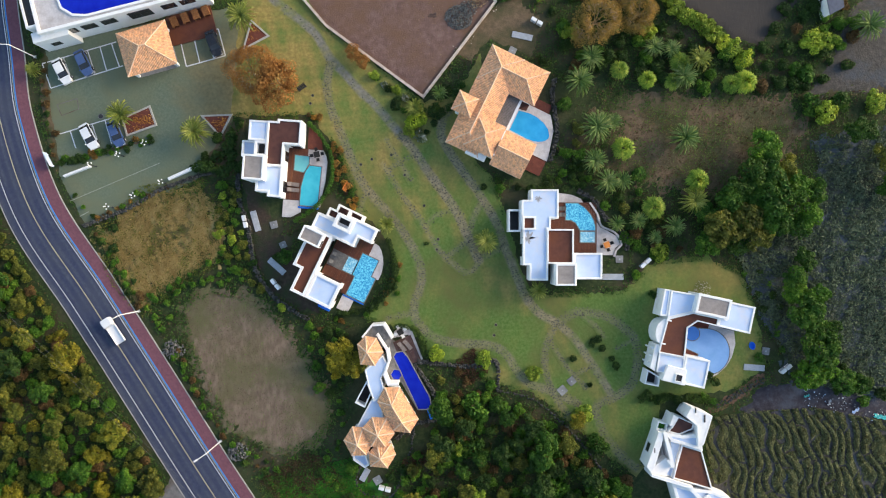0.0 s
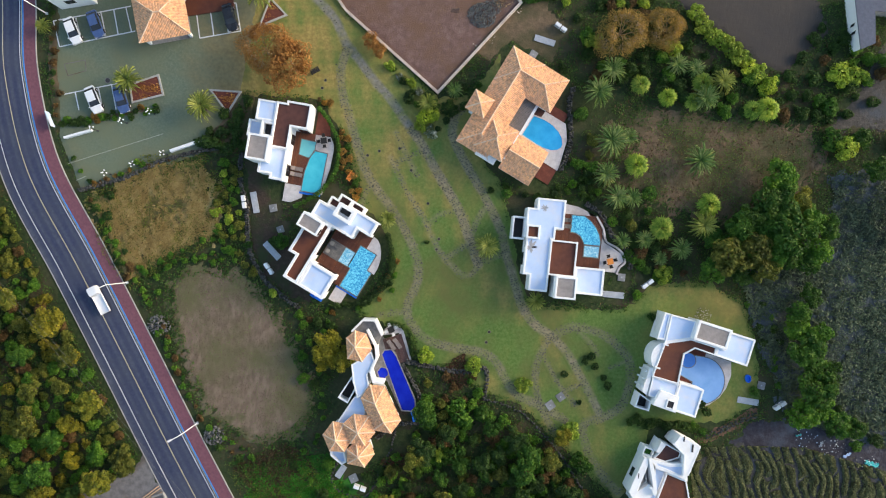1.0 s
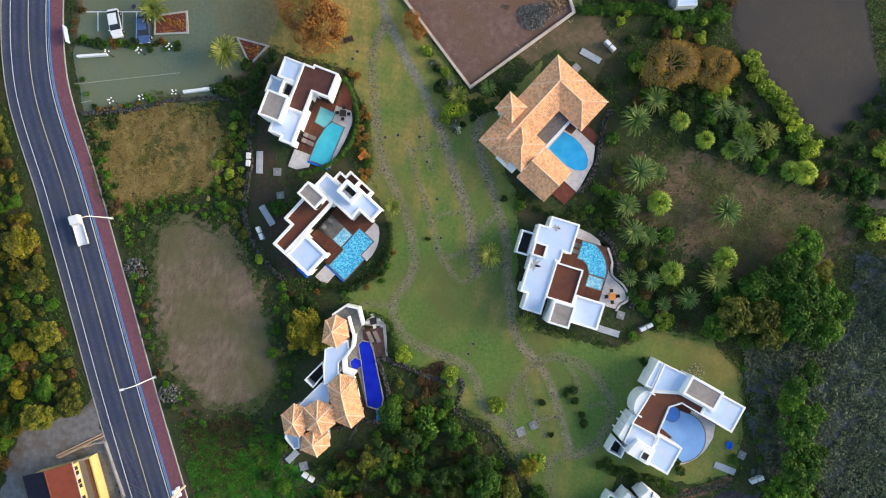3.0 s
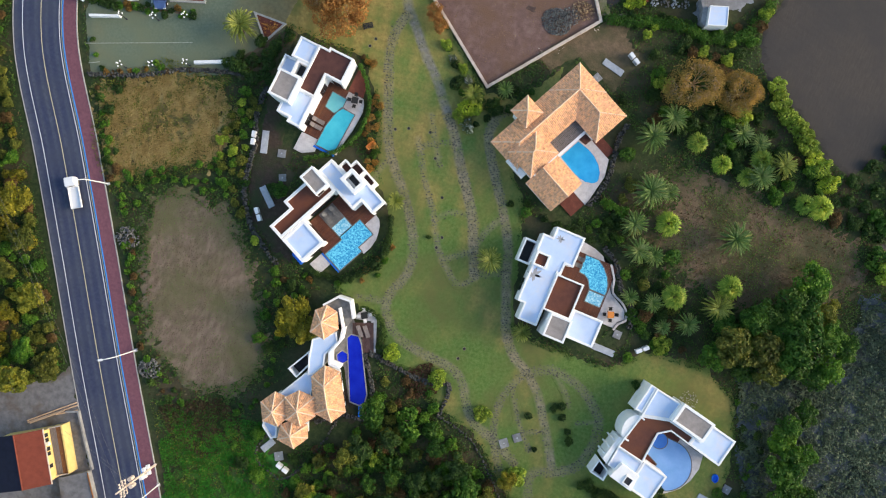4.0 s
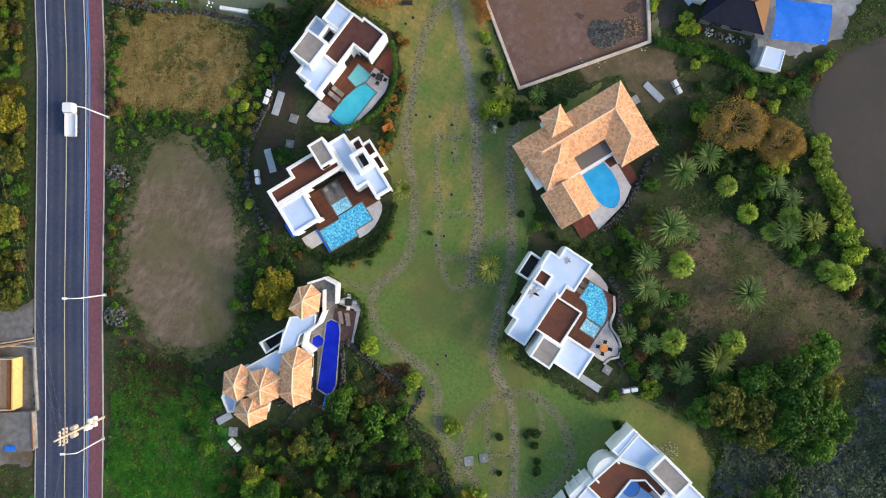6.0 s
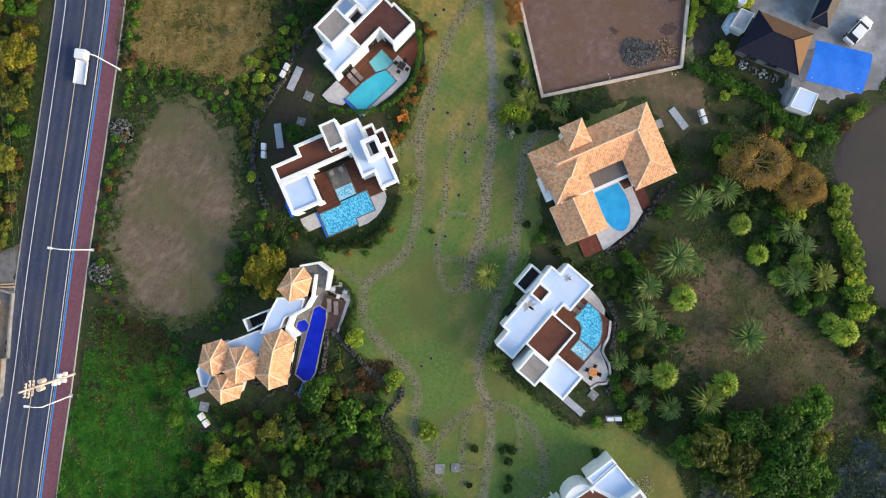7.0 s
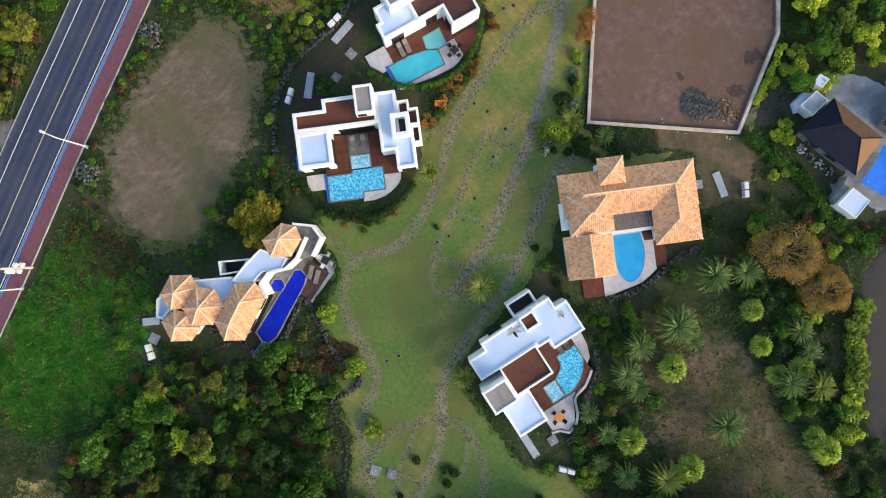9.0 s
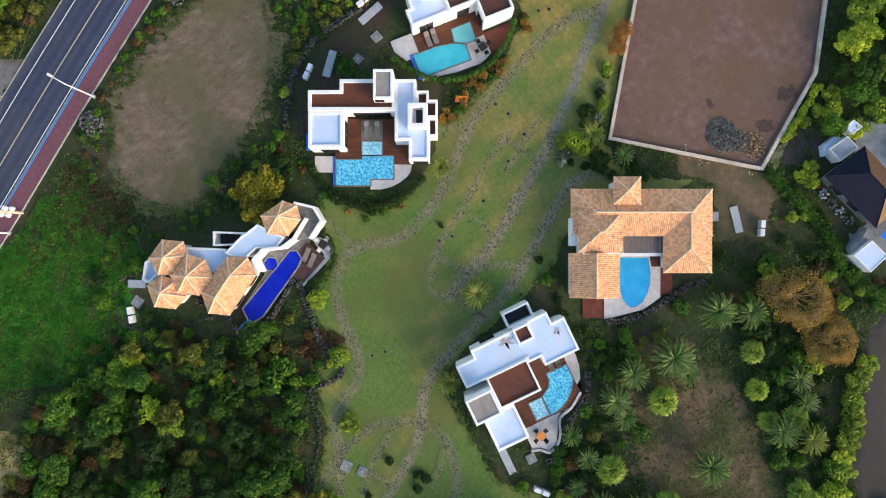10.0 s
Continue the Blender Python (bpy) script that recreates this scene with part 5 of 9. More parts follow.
M_BROWNROOF = mat("sun_side_brown_roof", [(0.3, (0.1, 0.05, 0.026)), (0.7, (0.15, 0.078, 0.04))], 2, 7, rough=0.7, bump=0.3)

# neighbouring low houses
def hip_house(corners, ridge, h, top, wall, roofs, label, over=0.4):
    """A house under a hipped roof; roofs gives the material of each slope, from the first side on."""
    t = thing("house", pose(0, 0, 0), label, "house", "neighbouring houses")
    part("wall", slab(bmesh.new(), ccw(inset(ccw(corners), over)), 0, h), wall, t)
    r = [(x, y, top) for x, y in ridge]
    c = [(x, y, h) for x, y in corners]
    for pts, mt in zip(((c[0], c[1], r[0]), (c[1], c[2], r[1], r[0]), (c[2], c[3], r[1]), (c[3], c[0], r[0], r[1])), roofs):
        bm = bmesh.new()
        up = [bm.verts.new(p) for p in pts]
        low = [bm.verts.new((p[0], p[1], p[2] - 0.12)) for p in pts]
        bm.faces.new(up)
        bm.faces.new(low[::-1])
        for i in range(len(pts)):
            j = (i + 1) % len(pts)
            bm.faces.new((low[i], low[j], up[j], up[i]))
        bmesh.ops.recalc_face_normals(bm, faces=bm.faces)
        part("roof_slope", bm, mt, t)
    for a, b in ((c[0], r[0]), (c[1], r[0]), (r[0], r[1]), (c[2], r[1]), (c[3], r[1])):
        part("ridge_cap", tube(bmesh.new(), [a, b], [0.07, 0.07], 6), roofs[1], t)
    return t


# Slope colours that carry the sun: navy turned away, browns turned towards it.
M_NAVYROOF = mat("shade_side_navy_roof", [(0.3, (0.008, 0.01, 0.022)), (0.7, (0.014, 0.016, 0.034))], 1.2, 7, rough=0.7, bump=0.2, bscale=6, spec=0.12)
M_SLATEBLUE = mat("slate_blue_roof", [(0.3, (0.05, 0.065, 0.105)), (0.7, (0.075, 0.095, 0.145))], 2, 7, rough=0.6, bump=0.2)
M_GREYBROWN = mat("sun_side_grey_brown_roof", [(0.3, (0.075, 0.06, 0.052)), (0.7, (0.12, 0.098, 0.085))], 2, 7, rough=0.7, bump=0.3)
M_TANROOF = mat("sun_side_tan_roof", [(0.3, (0.17, 0.085, 0.034)), (0.7, (0.24, 0.125, 0.055))], 2, 7, rough=0.7, bump=0.4, stretch=(6, 1, 1, 20))
# Sun and shade go into the slope colours: browns sunward, navy away.
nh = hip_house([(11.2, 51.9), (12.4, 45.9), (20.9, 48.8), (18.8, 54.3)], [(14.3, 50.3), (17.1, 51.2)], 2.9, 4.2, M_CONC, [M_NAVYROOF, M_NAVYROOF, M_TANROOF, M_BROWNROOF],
               "low house with a hipped roof, sunlit brown and shaded navy", 0.6)
window(nh, 14.8, 47.02, 0.9, 1.6, 1.2, -68)
window(nh, 17.6, 48.18, 0.9, 1.6, 1.2, -68)
# The shed too: grey-brown painted on its sunny slopes, navy on the shaded.
hip_house([(17.4, 55.6), (19.8, 56.4), (17.6, 64.2), (15.2, 63.4)], [(18.1, 57.6), (16.8, 62.2)], 2.5, 3.3, M_CONC, [M_NAVYROOF, M_GREYBROWN, M_GREYBROWN, M_NAVYROOF], "long shed with a roof of sunlit brown and shaded navy")
t = thing("house", pose(0, 0, 0), "small white flat-roofed annex beside the navy roof", "house", "neighbouring houses")
flat_block(t, [(9.3, 51.1), (9.75, 48.3), (11.75, 48.9), (11.2, 51.7)], 2.0, M_PALEDECK, 0.25, th=0.14)
part("lean_to", slab(bmesh.new(), ccw([(9.28, 50.6), (8.7, 50.3), (9.1, 48.3), (10.4, 47.9), (9.72, 48.35)]), 0, 1.3), M_ROOFPALE, t)
t = thing("shed", pose(0, 0, 0), "tiny white shed with a flat roof", "shed")
flat_block(t, [(7.8, 52.9), (8.3, 51.5), (9.4, 52.0), (9.1, 53.5)], 1.6, M_ROOFPALE, 0.15, th=0.1)
t = thing("house", pose(0, 0, 0), "small white flat-roofed outbuilding with a grey lean-to", "house", "neighbouring houses")
flat_block(t, ccw([(22.2, 48.1), (24.8, 49.0), (25.7, 46.2), (22.9, 45.2)]), 2.2, M_ROOFPALE, 0.2, th=0.14)
part("lean_to", slab(bmesh.new(), ccw([(20.7, 48.7), (21.7, 49.2), (22.2, 48.0), (22.85, 45.3), (22.0, 45.6), (21.6, 47.5)]), 0, 1.5), M_CONC, t, "grey lean-to roof")
t = thing("tarpaulin_shelter", pose(24.4, 53.4, 0, 0, 0, 27), "shelter roofed with a bright blue tarpaulin", "shelter")
bm = bmesh.new()
g = [[bm.verts.new((-3.9 + 7.8 * i / 12, -2.75 + 5.5 * j / 8, 3.0 - abs(j - 5) * 0.14 + 0.03 * math.sin(i * 1.1 + j * 0.6))) for i in range(13)] for j in range(9)]
for j in range(8):
    for i in range(12):
        bm.faces.new((g[j][i], g[j][i + 1], g[j + 1][i + 1], g[j + 1][i]))
part("canopy", bm, M_TARP, t, smooth=True)
for x in (-3.2, 3.2):
    for y in (-2.2, 2.2):
        part("post", boxes((x - 0.06, y - 0.06, 0, x + 0.06, y + 0.06, 2.5)), M_METAL, t)
t = thing("house", pose(0, 0, 0), "white farm building with a slate-blue roof", "house", "neighbouring houses")
FARM = [(61.8, 37.7), (63.8, 38.8), (62.9, 46.6), (60.0, 46.2)]
part("wall", slab(bmesh.new(), ccw(FARM), 0, 2.9), M_WHITE, t)
part("roof", slab(bmesh.new(), ccw(inset(FARM, -0.12)), 2.9, 3.1), M_SLATEBLUE, t)
part("roof", slab(bmesh.new(), rect(63.6, 44.0, 70, 48), 2.2, 2.4), M_SLATEBLUE, t)
part("wall", slab(bmesh.new(), rect(63.7, 44.1, 69.9, 47.9), 0, 2.2), M_CONC, t)
for y in (40.6, 41.8):
    window(t, 61.75 - 0.21 * (y - 37.7), y, 1.1, 0.8, 1.0, 168)
RH = pose(-42.7, -50.6, 0, 0, 0, -57.5)
t = thing("house", RH, "yellow house with a rust-red flat-pitched roof beside the road", "house", "neighbouring houses")
part("wall", boxes((-3.6, -4.9, 0, 3.6, 2.0, 4.3)), M_YELLOWWALL, t)
for y0, y1, z0, z1, mt in ((-1.4, 2.3, 5.1, 4.3, M_RUSTROOF), (-5.2, -1.4, 4.3, 5.1, M_NAVYROOF)):
    bm = bmesh.new()
    up = [bm.verts.new(p) for p in ((-4.0, y0, z0), (3.95, y0, z0), (3.95, y1, z1), (-4.0, y1, z1))]
    low = [bm.verts.new(v.co - Vector((0, 0, 0.14))) for v in up]
    bm.faces.new(up)
    bm.faces.new(low[::-1])
    for k in range(4):
        bm.faces.new((low[k], low[(k + 1) % 4], up[(k + 1) % 4], up[k]))
    bmesh.ops.recalc_face_normals(bm, faces=bm.faces)
    part("roof_slope", bm, mt, t)
part("gutter", boxes((-4.05, 2.3, 4.15, 4.0, 2.42, 4.3)), M_CREAM, t)
part("ridge_cap", tube(bmesh.new(), [(-4.0, -1.4, 5.12), (3.95, -1.4, 5.12)], 0.09, 8), M_RUSTROOF, t)
for x in (-2.9, -2.2, -0.9, -0.2, 1.6):
    window(t, x, 2.03, 2.7, 0.55, 0.8, 90)
part("air_unit", boxes((-1.9, 2.06, 3.0, -1.4, 2.4, 3.5), bevel=0.03), M_CARWHITE, t, "white outdoor unit on the wall")
part("terrace", boxes((-3.7, 2.05, 0, 3.3, 3.75, 2.1)), M_YELLOWWALL, t)
for k in range(9):
    part("board", boxes((-3.7, 2.08 + 0.185 * k, 2.1, 3.3, 2.24 + 0.185 * k, 2.14)), M_WOOD if k < 5 else M_TIMBER, t)
part("parapet", boxes((-3.8, 3.75, 0, 3.35, 4.0, 2.3), bevel=0.03), M_YELLOWWALL, t)
for x in (-3.75, 3.3):
    part("rail", boxes((x - 0.05, 2.1, 2.1, x + 0.05, 3.8, 2.6)), M_CREAM, t)
t = thing("house", pose(0, 0, 0), "low outbuilding with a worn grey flat roof", "house", "neighbouring houses")
OUT = ccw([(-39.0, -53.0), (-35.6, -50.6), (-32.5, -54.9), (-36.3, -57.6)])
part("wall", slab(bmesh.new(), OUT, 0, 1.35), M_CONC, t)
part("roof", slab(bmesh.new(), inset(OUT, -0.1), 1.35, 1.47), M_APRON, t)
part("edge_board", boxes((-0.08, -2.5, 0, 0.08, 2.5, 0.14)), M_TIMBER, t).matrix_basis = pose(-34.0, -52.6, 1.47, 0, 0, 36)
t = thing("plastic_sheet", pose(-35.2, -56.3, 1.48, 0, 0, 30), "crumpled blue plastic sheet on the grey roof", "sheet")
bm = bmesh.new()
g = [[bm.verts.new((-0.8 + 1.6 * i / 6, -0.35 + 0.7 * j / 4, 0.02 + 0.12 * abs(math.sin(i * 1.7 + j * 2.1)))) for i in range(7)] for j in range(5)]
for j in range(4):
    for i in range(6):
        bm.faces.new((g[j][i], g[j][i + 1], g[j + 1][i + 1], g[j + 1][i]))
part("canopy", bm, M_TARP, t)
for k, (a, b, z) in enumerate((((-47.2, -47.5), (-41.5, -42.2), 0.2), ((-47.0, -47.7), (-41.2, -42.5), 0.2), ((-46.6, -47.6), (-42.6, -43.9), 0.38), ((-43.6, -45.0), (-40.9, -43.2), 0.16))):
    tagged(part("timber_pole", tube(bmesh.new(), [(a[0], a[1], z), (b[0], b[1], z)], 0.11, 8), M_CAP), "long pale timber pole lying beside the house", "timber", "timber poles")
t = thing("house", pose(-40.5, -61.5, 0, 0, 0, -58), "small white house with a flat roof", "house", "neighbouring houses")
flat_block(t, rect(-1.8, -3, 1.8, 2), 3.0, M_ROOFPALE, 0.2, th=0.2)
YARD_WALL = [(-42.2, -43.9), (-40.6, -43.2), (-38.4, -46.3), (-35.4, -50.3)]
wl = wall_run(None, YARD_WALL, 0.22, 0, 0.7, M_CONC, "yard_wall")
tagged(wl, "low broken concrete wall along the yard", "wall")


def timber_bench(m):
    """A slatted picnic bench."""
    t = thing("picnic_bench", m, "warm brown slatted timber bench on the red terrace", "bench", "terrace benches")
    for k in range(5):
        part("slat", boxes((-0.55, -0.8 + 0.34 * k, 0.7, 0.55, -0.52 + 0.34 * k, 0.76)), M_TIMBER, t)
    for x in (-0.45, 0.45):
        part("leg", boxes((x - 0.06, -0.75, 0, x + 0.06, 0.85, 0.7)), M_TIMBER, t)
    return t


for x, y in ((20.6, -1.7), (22.5, -1.5), (24.3, -1.35), (26.0, -1.2)):
    timber_bench(HR @ pose(x, y, 0.3, 0, 0, 8))


# ---- plants ----
def leaf_cloud(blobs, n, size, seed, spread=0.55, up=0.25):
    """n four-cornered leaves over the outer part of the given ellipsoids."""
    rg = np.random.RandomState(seed)
    bl = np.array(blobs, float)
    wgt = bl[:, 3] * bl[:, 4]
    k = rg.choice(len(bl), n, p=wgt / wgt.sum())
    d = rg.normal(size=(n, 3))
    d[:, 2] = np.abs(d[:, 2]) * np.where(rg.rand(n) < 0.25, -0.7, 1)
    d /= np.linalg.norm(d, axis=1)[:, None]
    r = rg.uniform(0.6, 1.08, n) ** 0.7
    c = bl[k, :3] + d * bl[k, 3:6] * r[:, None]
    nr = d + rg.normal(size=(n, 3)) * spread + np.array([0, 0, up])
    nr /= np.linalg.norm(nr, axis=1)[:, None]
    a = np.cross(nr, rg.normal(size=(n, 3)))
    a /= np.linalg.norm(a, axis=1)[:, None]
    b = np.cross(nr, a)
    s = (size * rg.uniform(0.55, 1.35, n))[:, None]
    v = np.stack([c - a * s * 0.6, c + b * s * 0.38 + nr * s * 0.12, c + a * s * 0.7, c - b * s * 0.38 + nr * s * 0.12], 1).reshape(-1, 3)
    v[:, 2] = np.maximum(v[:, 2], 0.02)
    f = np.arange(4 * n).reshape(n, 4)
    return v, f


def crown_blobs(seed, R, H, n, flat=0.75):
    """Uneven clumps that make up a crown of radius R round the height H."""
    rg = np.random.RandomState(seed)
    out = [(0, 0, H, R * 0.55, R * 0.55, R * 0.5)]
    for i in range(n):
        a, q = rg.uniform(0, 6.28), R * rg.uniform(0.35, 0.88)
        s = R * rg.uniform(0.18, 0.38)
        out.append((q * math.cos(a), q * math.sin(a), H + R * flat * rg.uniform(-0.35, 0.65) * (1.1 - q / R), s, s * rg.uniform(0.8, 1.1), s * 0.85))
    return out


def limbs(seed, R, H, n=5, thick=0.16):
    """A tapered trunk with limbs."""
    rg = np.random.RandomState(seed)
    bm = bmesh.new()
    tube(bm, [(0, 0, 0), (0.05, 0, H * 0.3), (0.02, 0.06, H * 0.65), (0, 0, H * 1.1)], [thick * 1.3, thick, thick * 0.8, thick * 0.3], 7)
    for i in range(n):
        a = 6.28 * i / n + rg.uniform(-0.4, 0.4)
        z = H * rg.uniform(0.4, 0.7)
        e = R * rg.uniform(0.55, 0.85)
        tube(bm, [(0, 0, z), (e * 0.45 * math.cos(a), e * 0.45 * math.sin(a), z + R * 0.3), (e * math.cos(a + 0.2), e * math.sin(a + 0.2), z + R * 0.5)],
             [thick * 0.55, thick * 0.38, thick * 0.12], 6)
    return bm


PROTO = {}


def plant(key, make, x, y, s, label, category, group, turn=None):
    """Stands a plant of the kind at (x, y), s times its own size: the first is built, the others share its meshes."""
    turn = random.uniform(0, 360) if turn is None else turn
    m = pose(x, y, 0, 0, 0, turn) @ Matrix.Diagonal((s, s, s * random.uniform(0.9, 1.1), 1))
    if key not in PROTO:
        PROTO[key] = make()
        tagged(PROTO[key], label, category, group)
        PROTO[key].matrix_basis = m
        return PROTO[key]
    ob = PROTO[key]
    t = copy_thing(ob, m)
    t.matrix_basis = m
    t["label"] = label
    return t


def broadleaf(seed, R, H, n, size, leaves, bark=None, clumps=15, name="tree"):
    def make():
        t = new(name)
        part("trunk", limbs(seed, R, H), bark or M_TRUNK, t)
        v, f = leaf_cloud(crown_blobs(seed, R, H, clumps), n, size, seed)
        raw("crown", v.tolist(), f.tolist(), leaves, t)
        return t
    return make


def bare_tree(seed, R, H, n, size, leaves):
    """An autumn tree: pale forking limbs spread over a thin crown of small leaves."""
    def make():
        t = new("tree")
        rg = np.random.RandomState(seed)
        bm = bmesh.new()
        tube(bm, [(0, 0, 0), (0.06, 0.03, H * 0.25), (0, 0, H * 0.5)], [0.26, 0.2, 0.17], 8)
        tips = []

        def dome(x, y):
            return H * (0.62 + 0.5 * math.sqrt(max(0.0, 1 - (x * x + y * y) / (R * R))))

        def fork(p, a, length, thick, depth):
            b = a + rg.uniform(-0.25, 0.25)
            q = p + Vector((math.cos(b), math.sin(b), 0)) * length
            q.z = p.z + (dome(q.x, q.y) - p.z) * (0.55 if depth > 1 else 0.95)
            mid = p.lerp(q, 0.5) + Vector((rg.uniform(-0.1, 0.1), rg.uniform(-0.1, 0.1), 0.12))
            tube(bm, [tuple(p), tuple(mid), tuple(q)], [thick, thick * 0.8, thick * 0.55], 5)
            tips.append(tuple(q))
            if depth:
                for turn in (-0.55, 0.1, 0.6):
                    fork(q, b + turn + rg.uniform(-0.2, 0.2), length * rg.uniform(0.55, 0.85), thick * 0.58, depth - 1)

        for i in range(8):
            fork(Vector((0, 0, H * rg.uniform(0.4, 0.52))), 6.28 * i / 8 + rg.uniform(-0.3, 0.3), R * rg.uniform(0.2, 0.42), 0.085, 3)
        part("trunk", bm, M_PALEBARK, t)
        blobs = [(x, y, z - 0.2, R * 0.17, R * 0.17, R * 0.1) for x, y, z in tips if rg.rand() < 0.4 + 0.6 * math.hypot(x, y) / R]
        for i in range(80):
            a, q = rg.uniform(0, 6.28), R * math.sqrt(rg.uniform(0, 0.72))
            x, y = q * math.cos(a), q * math.sin(a)
            blobs.append((x, y, dome(x, y) - 0.5, R * 0.17, R * 0.17, R * 0.1))
        v, f = leaf_cloud(blobs, n, size, seed, 0.9)
        raw("crown", v.tolist(), f.tolist(), leaves, t)
        return t
    return make


def tuft_palm(seed, R, n, leaves):
    """A young palm: a ball of stiff narrow leaves that spring from one heart."""
    def make():
        t = new("palm_tree")
        rg = np.random.RandomState(seed)
        part("trunk", tube(bmesh.new(), [(0, 0, 0), (0, 0, R * 0.5), (0, 0, R * 0.75)], [0.3, 0.24, 0.12], 8), M_TRUNK, t)
        d = rg.normal(size=(n, 3))
        d[:, 2] = np.abs(d[:, 2]) * 0.8 + 0.05
        d /= np.linalg.norm(d, axis=1)[:, None]
        side = np.cross(d, [0, 0, 1.0]) + 1e-6
        side /= np.linalg.norm(side, axis=1)[:, None]
        ln = R * rg.uniform(0.75, 1.12, n)[:, None]
        w = R * 0.055 * rg.uniform(0.7, 1.3, n)[:, None]
        o = np.array([0, 0, R * 0.6])
        a, b = o + d * ln * 0.25, o + d * ln * 0.7
        tip = o + d * ln + np.c_[np.zeros((n, 2)), -0.28 * ln[:, 0]] + rg.normal(size=(n, 3)) * 0.05
        v = np.stack([a, b + side * w, tip, b - side * w], 1).reshape(-1, 3)
        v[:, 2] = np.maximum(v[:, 2], 0.03)
        raw("fronds", v.tolist(), np.arange(4 * n).reshape(n, 4).tolist(), leaves, t)
        return t
    return make


def shrub(seed, R, n, size, leaves, tall=0.75):
    def make():
        t = new("shrub")
        rg = np.random.RandomState(seed)
        bl = [(0, 0, R * tall * 0.5, R * 0.7, R * 0.7, R * tall * 0.75)]
        for i in range(8):
            a, q, s = rg.uniform(0, 6.28), R * rg.uniform(0.4, 0.75), R * rg.uniform(0.22, 0.36)
            bl.append((q * math.cos(a), q * math.sin(a), R * tall * rg.uniform(0.3, 0.9), s, s, s))
        bm = bmesh.new()
        for i in range(4):
            a = 1.57 * i + 0.4
            tube(bm, [(0.05 * math.cos(a), 0.05 * math.sin(a), 0), (R * 0.4 * math.cos(a), R * 0.4 * math.sin(a), R * tall * 0.7)], [0.05, 0.02], 5)
        part("stem", bm, M_TRUNK, t)
        v, f = leaf_cloud(bl, n, size, seed)
        raw("foliage", v.tolist(), f.tolist(), leaves, t)
        return t
    return make


def frond_mesh(seed, L, droop, leaves):
    """One feather-shaped palm leaf along +x."""
    rg = np.random.RandomState(seed)
    verts, faces = [], []
    def at(u):
        return Vector((L * (u - 0.12 * droop * u * u), 0, L * (0.55 * u - droop * u * u)))
    for i in range(8):
        p, q = at(i / 8), at((i + 1) / 8)
        w0, w1 = 0.05 * (1 - i / 8) + 0.012, 0.05 * (1 - (i + 1) / 8) + 0.012
        k = len(verts)
        verts += [(p.x, -w0, p.z), (p.x, w0, p.z), (q.x, w1, q.z), (q.x, -w1, q.z)]
        faces.append((k, k + 1, k + 2, k + 3))
    for i in range(22):
        u = 0.12 + 0.87 * i / 26
        p = at(u)
        ln = L * 0.19 * math.sin(math.pi * min(1, 0.2 + u * 0.8)) + 0.1
        for sd in (1, -1):
            k = len(verts)
            g = 0.6 + rg.uniform(-0.15, 0.15)
            tip = (p.x + ln * g * 1.7, sd * ln * 0.24, p.z + ln * rg.uniform(-0.25, 0.15))
            w = 0.075 * L / 2.2
            verts += [(p.x - w, sd * 0.02, p.z), (p.x + w, sd * 0.02, p.z), ((p.x + tip[0]) / 2 + w, tip[1] / 2, (p.z + tip[2]) / 2 + 0.03), tip]
            faces.append((k, k + 1, k + 2, k + 3))
    me = bpy.data.meshes.new("frond")
    me.from_pydata([tuple(v) for v in verts], [], faces)
    me.materials.append(leaves)
    return me


def palm(seed, L, H, leaves, count=58):
    def make():
        t = new("palm_tree")
        rg = np.random.RandomState(seed)
        bm = bmesh.new()
        tube(bm, [(0, 0, 0), (0, 0, H * 0.5), (0, 0, H)], [0.34, 0.26, 0.3], 10)
        for i in range(14):
            a, z = i * 2.4, H * (0.3 + 0.05 * i)
            tube(bm, [(0.2 * math.cos(a), 0.2 * math.sin(a), z), (0.42 * math.cos(a), 0.42 * math.sin(a), z + 0.22)], [0.08, 0.03], 5)
        part("trunk", bm, M_TRUNK, t)
        kinds = [frond_mesh(seed + k, L, d, leaves) for k, d in enumerate((0.35, 0.62, 0.95))]
        for i in range(count):
            lvl = i / count
            ob = new("frond", kinds[min(2, int(lvl * 3))])
            ob.parent = t
            ob.matrix_basis = pose(0, 0, H - 0.05, 0, -38 * (1 - lvl) ** 1.6 + rg.uniform(-6, 6), i * 137.5 + rg.uniform(-8, 8))
            ob.scale = (rg.uniform(0.82, 1.08) * (0.7 + 0.3 * lvl),) * 3
        return t
    return make


def spread(poly, gap, seed, keep=()):
    """Random places in the polygon that stand at least gap apart and outside the kept-free polygons."""
    rg = np.random.RandomState(seed)
    xs, ys = np.array(poly).T
    n = int((xs.max() - xs.min()) * (ys.max() - ys.min()) / (gap * gap) * 4) + 10
    px, py = rg.uniform(xs.min(), xs.max(), n), rg.uniform(ys.min(), ys.max(), n)
    ok = inside(poly, px, py)
    for q in keep:
        ok &= ~inside(q, px, py)
    out = []
    for x, y in zip(px[ok], py[ok]):
        if all((x - a) ** 2 + (y - b) ** 2 > gap * gap for a, b in out):
            out.append((float(x), float(y)))
    return out


def world_poly(m, poly):
    return [tuple((m @ Vector((x, y, 0)))[:2]) for x, y in poly]


